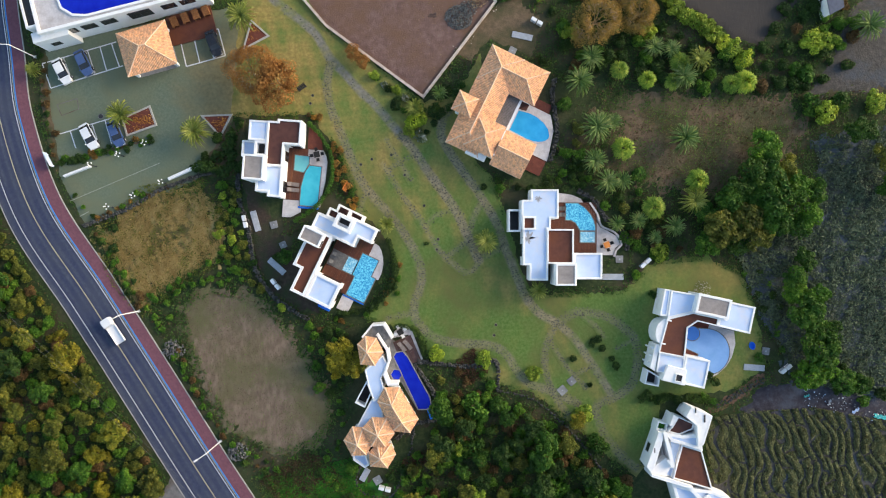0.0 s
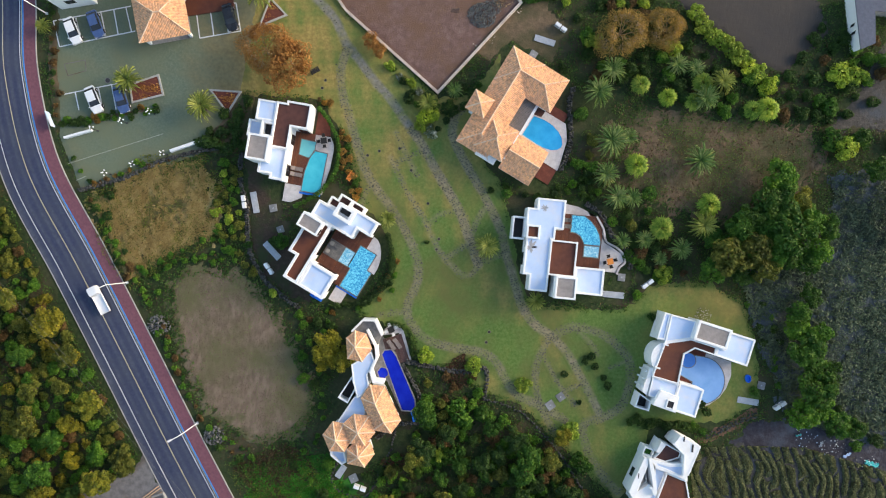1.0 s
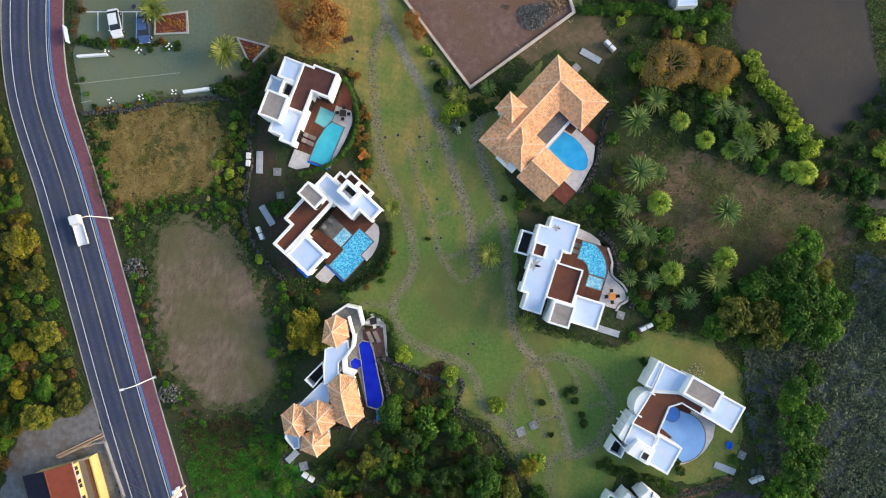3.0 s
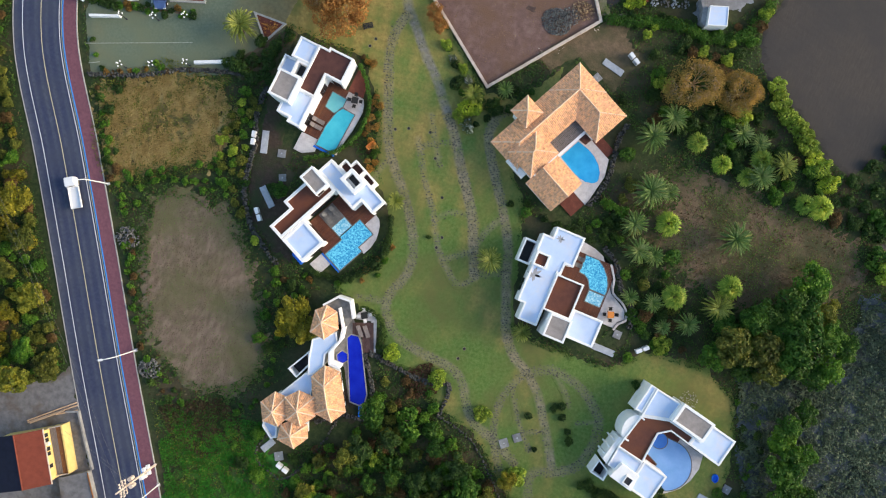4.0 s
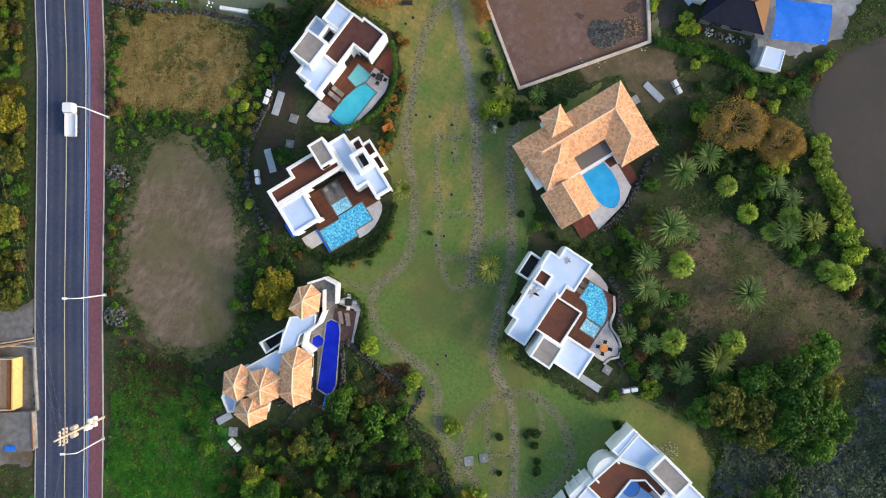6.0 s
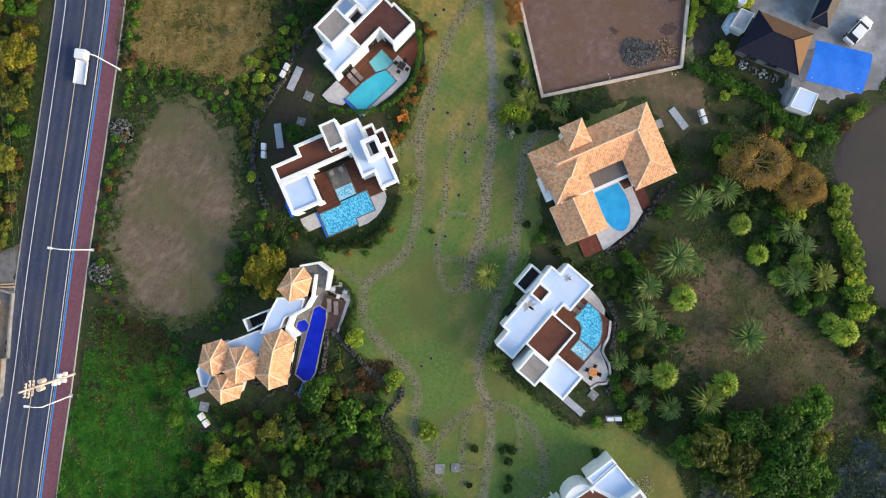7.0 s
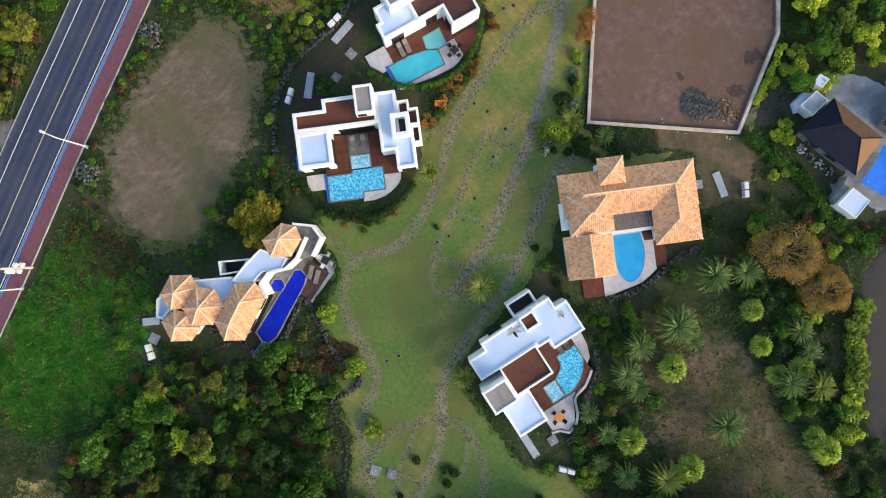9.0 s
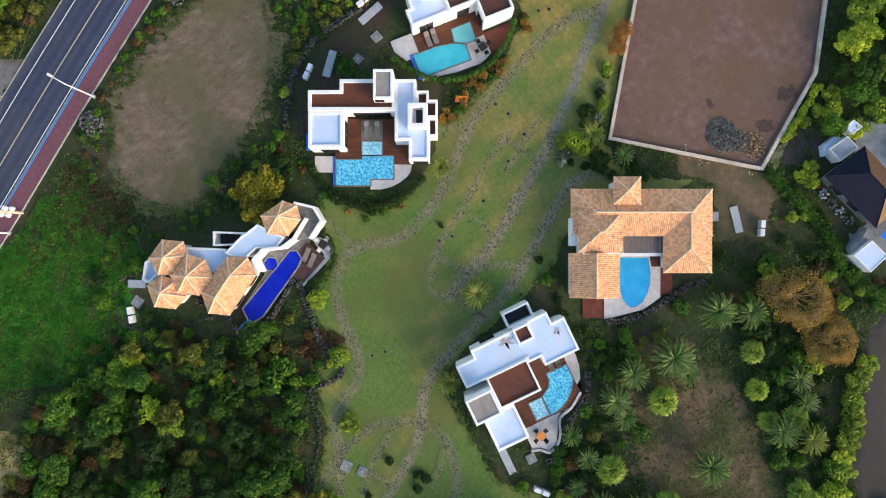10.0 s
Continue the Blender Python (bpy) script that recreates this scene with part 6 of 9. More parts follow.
FREE = [world_poly(HA, rect(-9.3, -9.4, 9, 8.6)), world_poly(HC, rect(-8.6, -8.8, 8.6, 5.6)), world_poly(HE, rect(-9.9, -7.4, 6.5, 8.4)), world_poly(HE, rect(5, -3, 10, 5)),
        world_poly(HB, rect(-6.8, -8.6, 7.2, 7.4)), world_poly(HF, rect(-9.3, -9, 8, 8)), world_poly(HD, [(-8.8, -4.5), (-4.6, -7.2), (4.5, -8.9), (14, -9), (14, 1), (8, 1.5), (4.5, 4.6), (1, 5), (-1, 8), (-6, 8), (-8.8, 6)]), world_poly(HG, [(-7.8, -10), (8, -10), (8, -5.5), (4.7, -4.8), (3.2, 2), (4.6, 7), (3, 9.5), (-7.8, 9.5)])]
ROADSIDE = [(20, -125), (-13, -70), (-26, -46), (-35, -32.5), (-44, -18.5), (-53, -5), (-62, 9), (-67, 22), (-69, 42), (-71, 110),
            (-84, 110), (-80, 40), (-77, 20), (-72, 4), (-63, -10.5), (-54, -24), (-45, -38), (-36, -52), (-20, -80), (10, -125)]
FREE.append(ROADSIDE)
YARD = [(-54, -44), (-46, -40.5), (-44.3, -37.7), (-39.7, -43.7), (-32.2, -57.4), (-40.5, -64), (-54, -58)]
NB_YARD = [(8, 48), (12, 46), (19, 45), (24, 43.5), (31, 54.7), (30, 70), (12, 70), (9.4, 56.2)]
FREE += [YARD, NB_YARD]
PADS = [(-27.2, -2.9), (-30.7, 4.5), (12.9, 34.9), (27.9, -4.5), (51.0, -19.3), (-12.7, -37.0), (-26.2, 0.6), (-27.7, 3.9), (28.9, -1.6), (-10.6, -37.9), (52.9, -16.6), (19.6, -23.1), (21.1, -21.6),
        (11.3, 32.5), (-27.3, -5.8), (-32.3, 4.4), (33.0, -2.2), (-9.4, -39.1), (55.9, -19.4), (15.2, 37.1)]
FREE += [rect(x - 1.5, y - 1.5, x + 1.5, y + 1.5) for x, y in PADS]

KINDS = {
    "tree_dark": [("td%d" % i, broadleaf(40 + i, 2.3, 2.6, 2500, 0.27, L_DARK)) for i in range(3)],
    "tree_green": [("tg%d" % i, broadleaf(50 + i, 2.2, 2.4, 2400, 0.27, L_GREEN)) for i in range(3)],
    "tree_olive": [("tv%d" % i, broadleaf(65 + i, 2.2, 2.4, 2600, 0.24, L_OLIVE)) for i in range(2)],
    "tree_lime": [("tl%d" % i, broadleaf(60 + i, 1.8, 2.0, 1600, 0.23, L_LIME)) for i in range(2)],
    "tree_yellow": [("ty%d" % i, broadleaf(70 + i, 2.2, 2.4, 2200, 0.25, L_YELLOW)) for i in range(2)],
    "shrub_lime": [("sl%d" % i, shrub(80 + i, 1.6, 900, 0.24, L_LIME)) for i in range(2)],
    "shrub_green": [("sg%d" % i, shrub(90 + i, 1.2, 620, 0.23, L_GREEN)) for i in range(3)],
    "shrub_dark": [("sd%d" % i, shrub(100 + i, 1.2, 620, 0.22, L_DARK)) for i in range(3)],
    "shrub_flower": [("sf%d" % i, shrub(110 + i, 0.8, 420, 0.16, L_FLOWER)) for i in range(2)],
    "shrub_white": [("sw0", shrub(115, 0.8, 420, 0.15, L_WHITEFLOWER))],
    "shrub_brown": [("sb%d" % i, shrub(120 + i, 1.0, 520, 0.2, L_DRY)) for i in range(2)],
    "palm": [("pd%d" % i, palm(130 + i, 2.7, 1.6, L_PALM)) for i in range(2)],
    "palm_round": [("pr%d" % i, tuft_palm(145 + i, 1.35, 620, L_TUFT)) for i in range(2)],
    "palm_pale": [("pp0", palm(140, 2.5, 2.0, L_PALEPALM, 76))],
    "orange": [("to0", broadleaf(150, 3.8, 3.8, 5200, 0.26, L_ORANGE, M_PALEBARK, 24)), ("to1", bare_tree(151, 3.7, 3.8, 11000, 0.15, L_ORANGE))],
    "brown_bare": [("tb%d" % i, bare_tree(160 + i, 3.2, 3.6, 11000, 0.12, L_BROWN)) for i in range(2)],
}
SAY = {
    "tree_dark": ("dense dark green broadleaf tree", "tree", "estate trees"), "tree_green": ("leafy green broadleaf tree", "tree", "estate trees"),
    "tree_olive": ("olive green broadleaf tree turning yellow", "tree", "estate trees"),
    "tree_lime": ("bright yellow-green broadleaf tree", "tree", "estate trees"), "tree_yellow": ("tree with yellowing autumn leaves", "tree", "estate trees"),
    "shrub_lime": ("rounded bright yellow-green shrub", "shrub", "garden shrubs"), "shrub_green": ("rounded leafy green shrub", "shrub", "garden shrubs"),
    "shrub_dark": ("low dense dark green shrub", "shrub", "garden shrubs"), "shrub_flower": ("low shrub with orange and pale flowers", "shrub", "garden shrubs"),
    "shrub_white": ("low shrub dotted with white flowers", "shrub", "garden shrubs"), "shrub_brown": ("dry brown autumn shrub", "shrub", "garden shrubs"), "palm": ("spreading dark green date palm", "palm tree", "palms"),
    "palm_round": ("low round palm with dense yellow-green fronds", "palm tree", "palms"),
    "palm_pale": ("palm with sunlit yellow-green fronds", "palm tree", "palms"), "orange": ("broad autumn tree with rust-orange leaves", "tree", "autumn trees"),
    "brown_bare": ("half-bare autumn tree with pale branches", "tree", "autumn trees"),
}
SIZE = {"tree_dark": 2.3, "tree_green": 2.2, "tree_olive": 2.2, "tree_lime": 1.8, "tree_yellow": 2.2, "shrub_lime": 1.6, "shrub_green": 1.2, "shrub_dark": 1.2, "shrub_flower": 0.8,
        "shrub_brown": 1.0, "shrub_white": 0.8, "palm": 2.5, "palm_round": 1.35, "palm_pale": 2.3, "orange": 3.9, "brown_bare": 3.4}


def grow(kind, x, y, r, which=None):
    key, make = KINDS[kind][random.randrange(len(KINDS[kind])) if which is None else which]
    lab, cat, grp = SAY[kind]
    if kind in ("shrub_green", "shrub_dark", "shrub_lime") and r < 0.75:
        lab = lab.replace("rounded", "small").replace("low", "small")
    return plant(key, make, x, y, r / SIZE[kind], lab + " growing in " + ("the garden" if abs(x) < 50 and abs(y) < 40 else "open ground"), cat, grp)


for x, y, r in [(24.8, 19.8, 3.3), (22, 27.3, 2.9), (23.9, 31, 2.6), (24.5, 14.4, 2.5), (26.6, 11, 2.5), (39, 18, 3.1), (38.9, 28.0, 2.7), (31.6, 4.7, 1.9), (37.5, 3.8, 2.2), (68.6, 36.3, 3.2),
                (28.2, 4.2, 1.7), (34.5, 2.0, 1.6), (27.6, 20.7, 1.9), (34.1, 32.8, 2.2), (37, 32.5, 2.0), (29.1, 11.2, 2.0), (-0.6, 25.4, 1.6)]:
    grow("palm", x, y, r)
for x, y, r in [(41.3, 30.7, 2.3), (40.5, 7.8, 2.7), (7.0, 1.3, 2.3), (-9.1, 3.9, 1.6), (15.4, -6.6, 1.8), (-4.7, 22.8, 1.8), (-32.5, 37.4, 2.9), (-52, 21.6, 2.6), (-40, 18.7, 2.9), (-66.5, 29.0, 1.5)]:
    grow("palm_pale", x, y, r)
for x, y, r in [(28.6, 29.2, 1.6), (33.1, 27.6, 1.6), (38.4, 30.4, 1.8), (37.2, 27.3, 1.5), (29.2, 16.4, 2.0), (41.2, 11.2, 2.0), (34.2, 6.8, 2.0), (48.9, 27.2, 2.0), (46.7, 26.9, 1.6)]:
    grow("palm_round", x, y, r)
for x, y, r in [(37.8, 39.5, 1.9), (39.3, 38.1, 1.8), (41, 37.2, 1.7), (42.6, 36.2, 1.9),
                (44.3, 34.9, 1.8), (45.8, 33.6, 1.7), (47.0, 32.5, 1.9), (48.9, 30.8, 1.8), (59.9, 34.1, 2.4), (62.4, 34.1, 2.0), (36.4, 41.4, 1.7), (33.4, 35.3, 1.7),
                (62.2, 22.2, 2.4), (70.4, 24.0, 2.2)]:
    grow("shrub_lime", x, y, r)
for x, y, r in [ (-4.9, 20.7, 1.7), (-3.5, 21.3, 1.3), (-5.4, 19.4, 1.3), (14.7, -20.1, 1.6), (6.6, -17.8, 1.7), (35.5, -0.4, 1.8), (-11.2, 28.3, 1.1), (-7.6, 26, 1.0), (22.7, -27.1, 2.1),
                (3.9, 52.3, 1.4), (4.9, 50, 1.1), (5.5, 47.8, 1.0), (6.0, 45.6, 0.8), (11.1, 46.0, 1.2), (12.6, 45.3, 1.2), (11.6, 44.4, 1.1), (-36.8, 2.2, 0.9)]:
    grow("shrub_lime", x, y, r)
for x, y, r in [(59.0, 28.6, 1.8), (64.5, 24.0, 2.0), (59.9, 23.5, 2.0), (31.9, 12.1, 1.6), (25.2, -31.6, 1.9), (21.3, -17.8, 0.75), (24.4, -15.4, 0.8), (25.4, -14.7, 0.9), (26.1, -16.2, 0.8), (27.6, -17.9, 0.7),
                (28.4, -19, 0.9), (24.1, -22.2, 0.55), (-2.7, 0.9, 0.45), (-7.9, 23.3, 1.2), (-1.9, 22.3, 1.1), (-1.2, 23.1, 1.0), (0.5, 26.3, 1.0), (19.8, 23.6, 1.5), (16.1, 30.9, 0.9), (-26.5, -1.6, 1.3), (44.5, -21.5, 1.0), (43.4, -20.4, 0.9)]:
    grow("shrub_green" if r > 1.3 else "shrub_dark", x, y, r)
for x, y, r in [(-9.7, 26.8, 0.8), (-4, 18.7, 1.1), (-6.2, 24.7, 0.8), (-3.5, 18.0, 0.9), (-65.3, 38, 0.8)]:
    grow("shrub_white", x, y, r)
for k in range(12):
    grow("shrub_dark", 32.6 + 0.95 * k, -24.3 + 0.35 * math.sin(k * 1.7), 0.95 + 0.15 * math.sin(k * 2.3))
for x, y, r in [(60, -7.1, 2.2), (61.8, -13.2, 2.4), (56.4, -3.7, 2.2), (67.2, -21.9, 1.8), (58.9, -10.5, 2.4), (58.2, -1.5, 2.0), (57, -6, 2.0)]:
    grow("tree_green", x, y, r)
for x, y, r in [(29.5, 2.1, 1.0), (30.6, 1.5, 0.9), (31.7, 0.7, 1.0), (32.6, -0.1, 0.9), (-25.6, -1.2, 1.5), (-31, -2.4, 0.9), (51.6, -17.6, 1.0), (34.3, -7.4, 0.8), (31.6, -4.2, 1.0), (34.4, -0.7, 0.9), (36, -0.7, 1.1)]:
    grow("shrub_green", x, y, r)
grow("shrub_lime", -1.2, -17.1, 1.6)
YELLOWS = [(2.3, -42, 1.8), (2.7, -32.5, 1.2), (-4, -41.5, 1.4), (5.4, -39.7, 1.7), (3.8, -40.6, 1.4), (20.6, 35.0, 1.5)]
for x, y, r, w in [(-30.6, 28.4, 4.3, 1), (-26.2, 26.4, 4.3, 0), (-14.6, 31.6, 1.5, 0), (-13.2, 30.2, 1.2, 0)]:
    grow("orange", x, y, r, w)
for x, y, r in [(24.3, 36.4, 4.4), (31.5, 38.0, 3.4)]:
    grow("brown_bare", x, y, r, 0 if r > 4 else 1)
for x, y, r in YELLOWS:
    grow("tree_lime", x, y, r)
for x, y, r in [(-16.6, -16.4, 2.7), (-14.4, -18.3, 2.2), (-17.5, -19, 1.9), (21.8, -27.4, 1.6)]:
    grow("tree_yellow", x, y, r)
for x, y, r in [(53.7, 8.3, 3.6), (48.8, 12.7, 3.0), (44.3, 3.8, 3.4), (51.4, 16.3, 2.8), (56.8, 10.1, 2.7), (57.8, -10.5, 3.0), (59.6, -15.9, 3.2), (58.7, -20.3, 2.6), (56.9, -7.3, 2.2), (48.8, 4.7, 3.3),
                (64.9, -21.2, 2.2), (52.8, 12.0, 2.9), (46.2, 7.6, 2.8), (50.5, 1.8, 2.4), (42.5, 1.0, 2.2), (47.3, 1.0, 2.0), (54.6, 4.6, 2.4), (47, 9.5, 2.6), (50.2, 8.2, 2.7), (55.2, 13.2, 2.5), (42.4, 5.6, 2.2), (46.2, 4.6, 2.6), (52, 5, 2.6), (58.4, 6.2, 2.6), (60, 9.2, 2.3), (56.6, 3.4, 2.2), (53, 15.2, 2.2), (61.5, -18.5, 2.2), (60.2, -12.6, 2.3), (67, 19, 2.6), (71, 15, 2.8), (72, 10, 2.4)]:
    grow(random.choice(("tree_green", "tree_olive", "tree_green")), x, y, r)


HEAP = {}
ESTATE = [(77, 0), (76, 34), (68, 49), (52, 57), (22, 69), (7, 69), (-7, 63), (-15, 50), (-39, 46), (-59, 45), (-78, 36), (-78, -16), (-76, -34), (-68, -49), (-52, -57), (-22, -69), (-7, -68), (7, -64), (15, -50), (26, -46), (59, -45), (78, -36)]
STUFF = {"shrub_green": (L_GREEN, 0.19), "shrub_dark": (L_DARK, 0.19), "shrub_lime": (L_LIME, 0.19), "shrub_brown": (L_DRY, 0.2), "shrub_flower": (L_FLOWER, 0.16),
         "shrub_olive": (L_OLIVE, 0.19), "tree_dark": (L_DARK, 0.3), "tree_green": (L_GREEN, 0.3), "tree_yellow": (L_YELLOW, 0.25)}


def plant_area(poly, gap, seed, mixed, lo, hi, keep=(), single=False):
    """Fills an area with plants of mixed kinds: as single plants, or as one undergrowth that nobody could count."""
    rg = random.Random(seed)
    for i, (x, y) in enumerate(spread(poly, gap, seed, list(keep) + FREE)):
        if not inside(ESTATE, np.array(x), np.array(y)):
            continue
        k, r = rg.choice(mixed), rg.uniform(lo, hi)
        if single:
            grow(k, x, y, r)
        else:
            leaves, size = STUFF[k]
            bl = [(x, y, r * 0.4, r * 0.7, r * 0.7, r * 0.6)]
            for j in range(5):
                a, q, t = rg.uniform(0, 6.28), r * rg.uniform(0.4, 0.8), r * rg.uniform(0.25, 0.4)
                bl.append((x + q * math.cos(a), y + q * math.sin(a), r * rg.uniform(0.25, 0.7), t, t, t))
            HEAP.setdefault(leaves.name, []).append(leaf_cloud(bl, int(420 * r * r * (0.23 / size) ** 2) + 40, size, seed * 1000 + i)[0])


plant_area([(-2, -24), (8, -24.5), (18, -28.5), (25, -35), (31, -40), (31, -52), (14, -52), (2, -56), (-3, -53), (-6.5, -46), (-5, -36), (-2, -31)], 2.4, 201,
           ["tree_dark", "tree_green", "tree_green", "tree_olive", "tree_green", "tree_dark", "shrub_green", "tree_olive", "tree_dark", "tree_green"], 0.9, 2.5, single=True)
plant_area([(31, -40), (42, -46), (40, -75), (2, -60), (2, -56), (14, -52), (31, -52)], 2.4, 237, ["tree_dark", "tree_green", "tree_green", "tree_dark"], 1.2, 2.2)
plant_area([(-3, -24), (8, -24), (18, -28), (25, -34.5), (32, -39), (42, -46), (40, -75), (2, -62), (-5, -54), (-8, -46), (-7, -36), (-3, -30)], 1.7, 230, ["shrub_green", "shrub_olive", "shrub_green", "shrub_brown"], 0.8, 1.4)
plant_area([(-110, 60), (-84, 60), (-81, 40), (-78, 20), (-73, 3), (-64, -11), (-55, -25), (-46, -38), (-60, -62), (-110, -60)], 3.7, 202,
           ["tree_yellow", "tree_olive", "tree_green", "tree_olive", "tree_yellow", "tree_dark", "tree_green"], 1.3, 2.8, [[(-120, 70), (-120, -70), (-92, -70), (-92, 70)]], True)
plant_area([(-92, 50), (-84, 50), (-81, 40), (-78, 20), (-73, 3), (-64, -11), (-55, -25), (-46, -38), (-60, -62), (-92, -60)], 1.45, 231, ["shrub_olive", "tree_yellow", "shrub_green", "shrub_green", "shrub_brown", "shrub_olive"], 0.7, 1.4)
plant_area([(-36.5, 11), (-33.5, 9), (-32.5, 4), (-31.6, -3), (-28.8, -8), (-24.5, -11), (-30, -6.5), (-35.5, -3.5), (-37, 4)], 1.25, 203, ["shrub_green", "shrub_olive", "shrub_green", "shrub_olive", "shrub_lime"], 0.6, 1.1)
plant_area([(6, 10), (9, 13), (19, 12.5), (22, 15), (23.5, 10.5), (30, 6.5), (27.5, 3), (24, 8), (19, 10.3), (9, 9)], 1.3, 204, ["shrub_dark", "shrub_dark", "shrub_green"], 0.6, 1.1, single=True)
plant_area([(22, 23), (23, 15.5), (27, 12), (33, 9), (37, 2), (42, -1), (36, -1.5), (31, 0.5), (28.5, 5), (25, 9.5), (20, 15)], 1.7, 205, ["shrub_dark", "shrub_green", "shrub_olive", "shrub_brown"], 0.7, 1.3)
plant_area([(17, 41), (21, 30), (28, 29.5), (36, 28), (44, 25.5), (50, 25), (55, 27), (60, 26), (66, 30), (68, 40), (56, 42), (52, 33), (47, 32), (40, 36), (35, 40), (26, 42)], 2.0, 206,
           ["shrub_dark", "shrub_dark", "shrub_green", "shrub_brown", "tree_dark"], 0.8, 1.5)
plant_area([(2, 53.5), (9, 47.5), (9.5, 55), (12, 70), (-12, 72), (-8, 62)], 2.2, 207, ["tree_green", "tree_lime", "tree_green", "shrub_lime"], 1.3, 2.2, single=True)
plant_area([(10.3, 42.2), (13, 43.6), (17, 45), (20, 46), (20.6, 44.4), (17.2, 43), (13.6, 41.8), (10.6, 40.8)], 1.0, 232, ["shrub_green", "shrub_dark", "shrub_lime"], 0.5, 0.9)
plant_area([(14, 41), (17, 41), (30, 42), (31, 52), (28.5, 50), (24, 43)], 1.8, 208, ["shrub_green", "shrub_dark", "shrub_lime", "shrub_brown"], 0.7, 1.4)
plant_area([(-4, -19.5), (3.5, -20), (8.3, -19), (8.3, -24), (-1, -24), (-3, -29)], 2.0, 209, ["shrub_green", "shrub_brown", "shrub_olive", "shrub_brown"], 0.6, 1.2)
plant_area([(-20, -33.5), (-14, -33), (-4, -31), (-5, -38), (-12, -42), (-22, -38)], 2.4, 210, ["shrub_green", "shrub_dark", "shrub_green"], 0.7, 1.4)
plant_area([(55, -22), (62, -22), (70, -26), (76, -22), (66, -19), (58, -18)], 2.2, 211, ["shrub_green", "shrub_dark"], 0.8, 1.4)
plant_area([(33.5, -25), (44, -23), (45, -25), (40, -24.4), (34, -26.8)], 1.1, 212, ["shrub_dark", "shrub_green"], 0.6, 1.0)
plant_area([(-66.2, 34), (-64.5, 34), (-64, 22), (-62.5, 14), (-63.6, 12.3), (-65.8, 22)], 1.5, 213, ["shrub_dark", "shrub_brown", "shrub_brown"], 0.35, 0.8)
plant_area([(-62.6, 13.4), (-62.3, 14.6), (-47.3, 18.7), (-46.9, 17.4)], 0.75, 214, ["shrub_green", "shrub_flower", "shrub_dark"], 0.45, 0.8)
plant_area([(-56.6, 4.6), (-56.6, 5.4), (-45.2, 10.6), (-44.9, 9.8)], 0.9, 215, ["shrub_brown", "shrub_green", "shrub_flower"], 0.4, 0.7)
plant_area([(-41, 13.2), (-36.4, 19), (-33, 21), (-32.6, 13), (-38, 11.5)], 1.4, 216, ["shrub_dark", "shrub_dark", "tree_dark"], 0.8, 1.5)
plant_area([(-23, 22.3), (-19.5, 21.4), (-16.6, 16), (-15.5, 11), (-13.5, 6.3), (-15, 6.6), (-18, 12), (-18.4, 16), (-20.8, 20)], 0.95, 217, ["shrub_flower", "shrub_flower", "shrub_flower", "shrub_green", "shrub_brown"], 0.45, 0.85, single=True)
plant_area([(-8.4, 1.6), (-6.6, -3), (-7.2, -7), (-10, -10), (-14, -11.6), (-18, -12), (-18, -10.8), (-13, -10), (-9.6, -8), (-8, -4)], 0.95, 218, ["shrub_dark", "shrub_green", "shrub_flower"], 0.45, 0.75)
plant_area([(-12, 29), (-4, 23.8), (-1, 22), (2, 25.6), (5, 29), (3, 24.5), (1, 20), (-3, 18.5), (-6, 22)], 1.6, 219, ["shrub_green", "shrub_dark", "shrub_dark"], 0.6, 1.2, single=True)
plant_area([(-43.5, -15), (-39.5, -24), (-36.5, -29.5), (-33.5, -33), (-35, -33.5), (-40, -25.5), (-45, -17)], 1.7, 220, ["shrub_brown", "shrub_dark", "shrub_green"], 0.45, 0.85)
plant_area([(-49, 10.5), (-55, 2.5), (-53.5, -5), (-50, -10), (-47.5, -8), (-52, -3), (-54, 2)], 1.6, 221, ["shrub_green", "shrub_dark", "shrub_brown"], 0.5, 1.0)
plant_area([(-23, -12), (-17.5, -14), (-15, -12.5), (-20, -20), (-17.5, -24), (-20, -24)], 1.6, 222, ["shrub_green", "shrub_dark"], 0.6, 1.1)
plant_area([(53, -3), (56, -6), (56, -14), (55, -19), (52.8, -12), (49, -3.6)], 1.7, 223, ["shrub_dark", "shrub_green"], 0.5, 0.9)

plant_area([(-60.5, 9), (-52, -4.5), (-46, -14), (-43.5, -11.5), (-48.5, -9.5), (-53.5, -5), (-57.2, 1.8), (-56, 5)], 1.25, 233, ["shrub_green", "shrub_green", "shrub_dark", "shrub_brown"], 0.4, 0.8)
plant_area([(-49, -9.5), (-43.5, -5.2), (-36.2, -0.6), (-31.5, -4.6), (-36, -6), (-41.3, -6.6), (-44.5, -9)], 1.25, 234, ["shrub_green", "shrub_green", "shrub_green", "shrub_dark"], 0.4, 0.85)
plant_area([(-44.5, -17), (-40, -26), (-36, -31.5), (-31, -36.5), (-24.5, -37), (-27, -35), (-33, -32.8), (-37, -28.7), (-40, -23.2), (-43, -15)], 1.3, 235, ["shrub_green", "shrub_dark", "shrub_brown", "shrub_green"], 0.35, 0.75)
plant_area([(-19, -15), (-22, -13), (-16, -13), (-16, -33), (-19.5, -33.5), (-16.8, -28), (-17.6, -23)], 1.3, 236, ["shrub_green", "shrub_dark", "shrub_green", "shrub_brown"], 0.35, 0.8)


for key, clouds in HEAP.items():
    v = np.concatenate(clouds)
    ob = raw("undergrowth", v.tolist(), np.arange(len(v)).reshape(-1, 4).tolist(), bpy.data.materials[key])
    tagged(ob, key.replace("_", " ") + " of tangled low undergrowth", "undergrowth", kind="stuff")


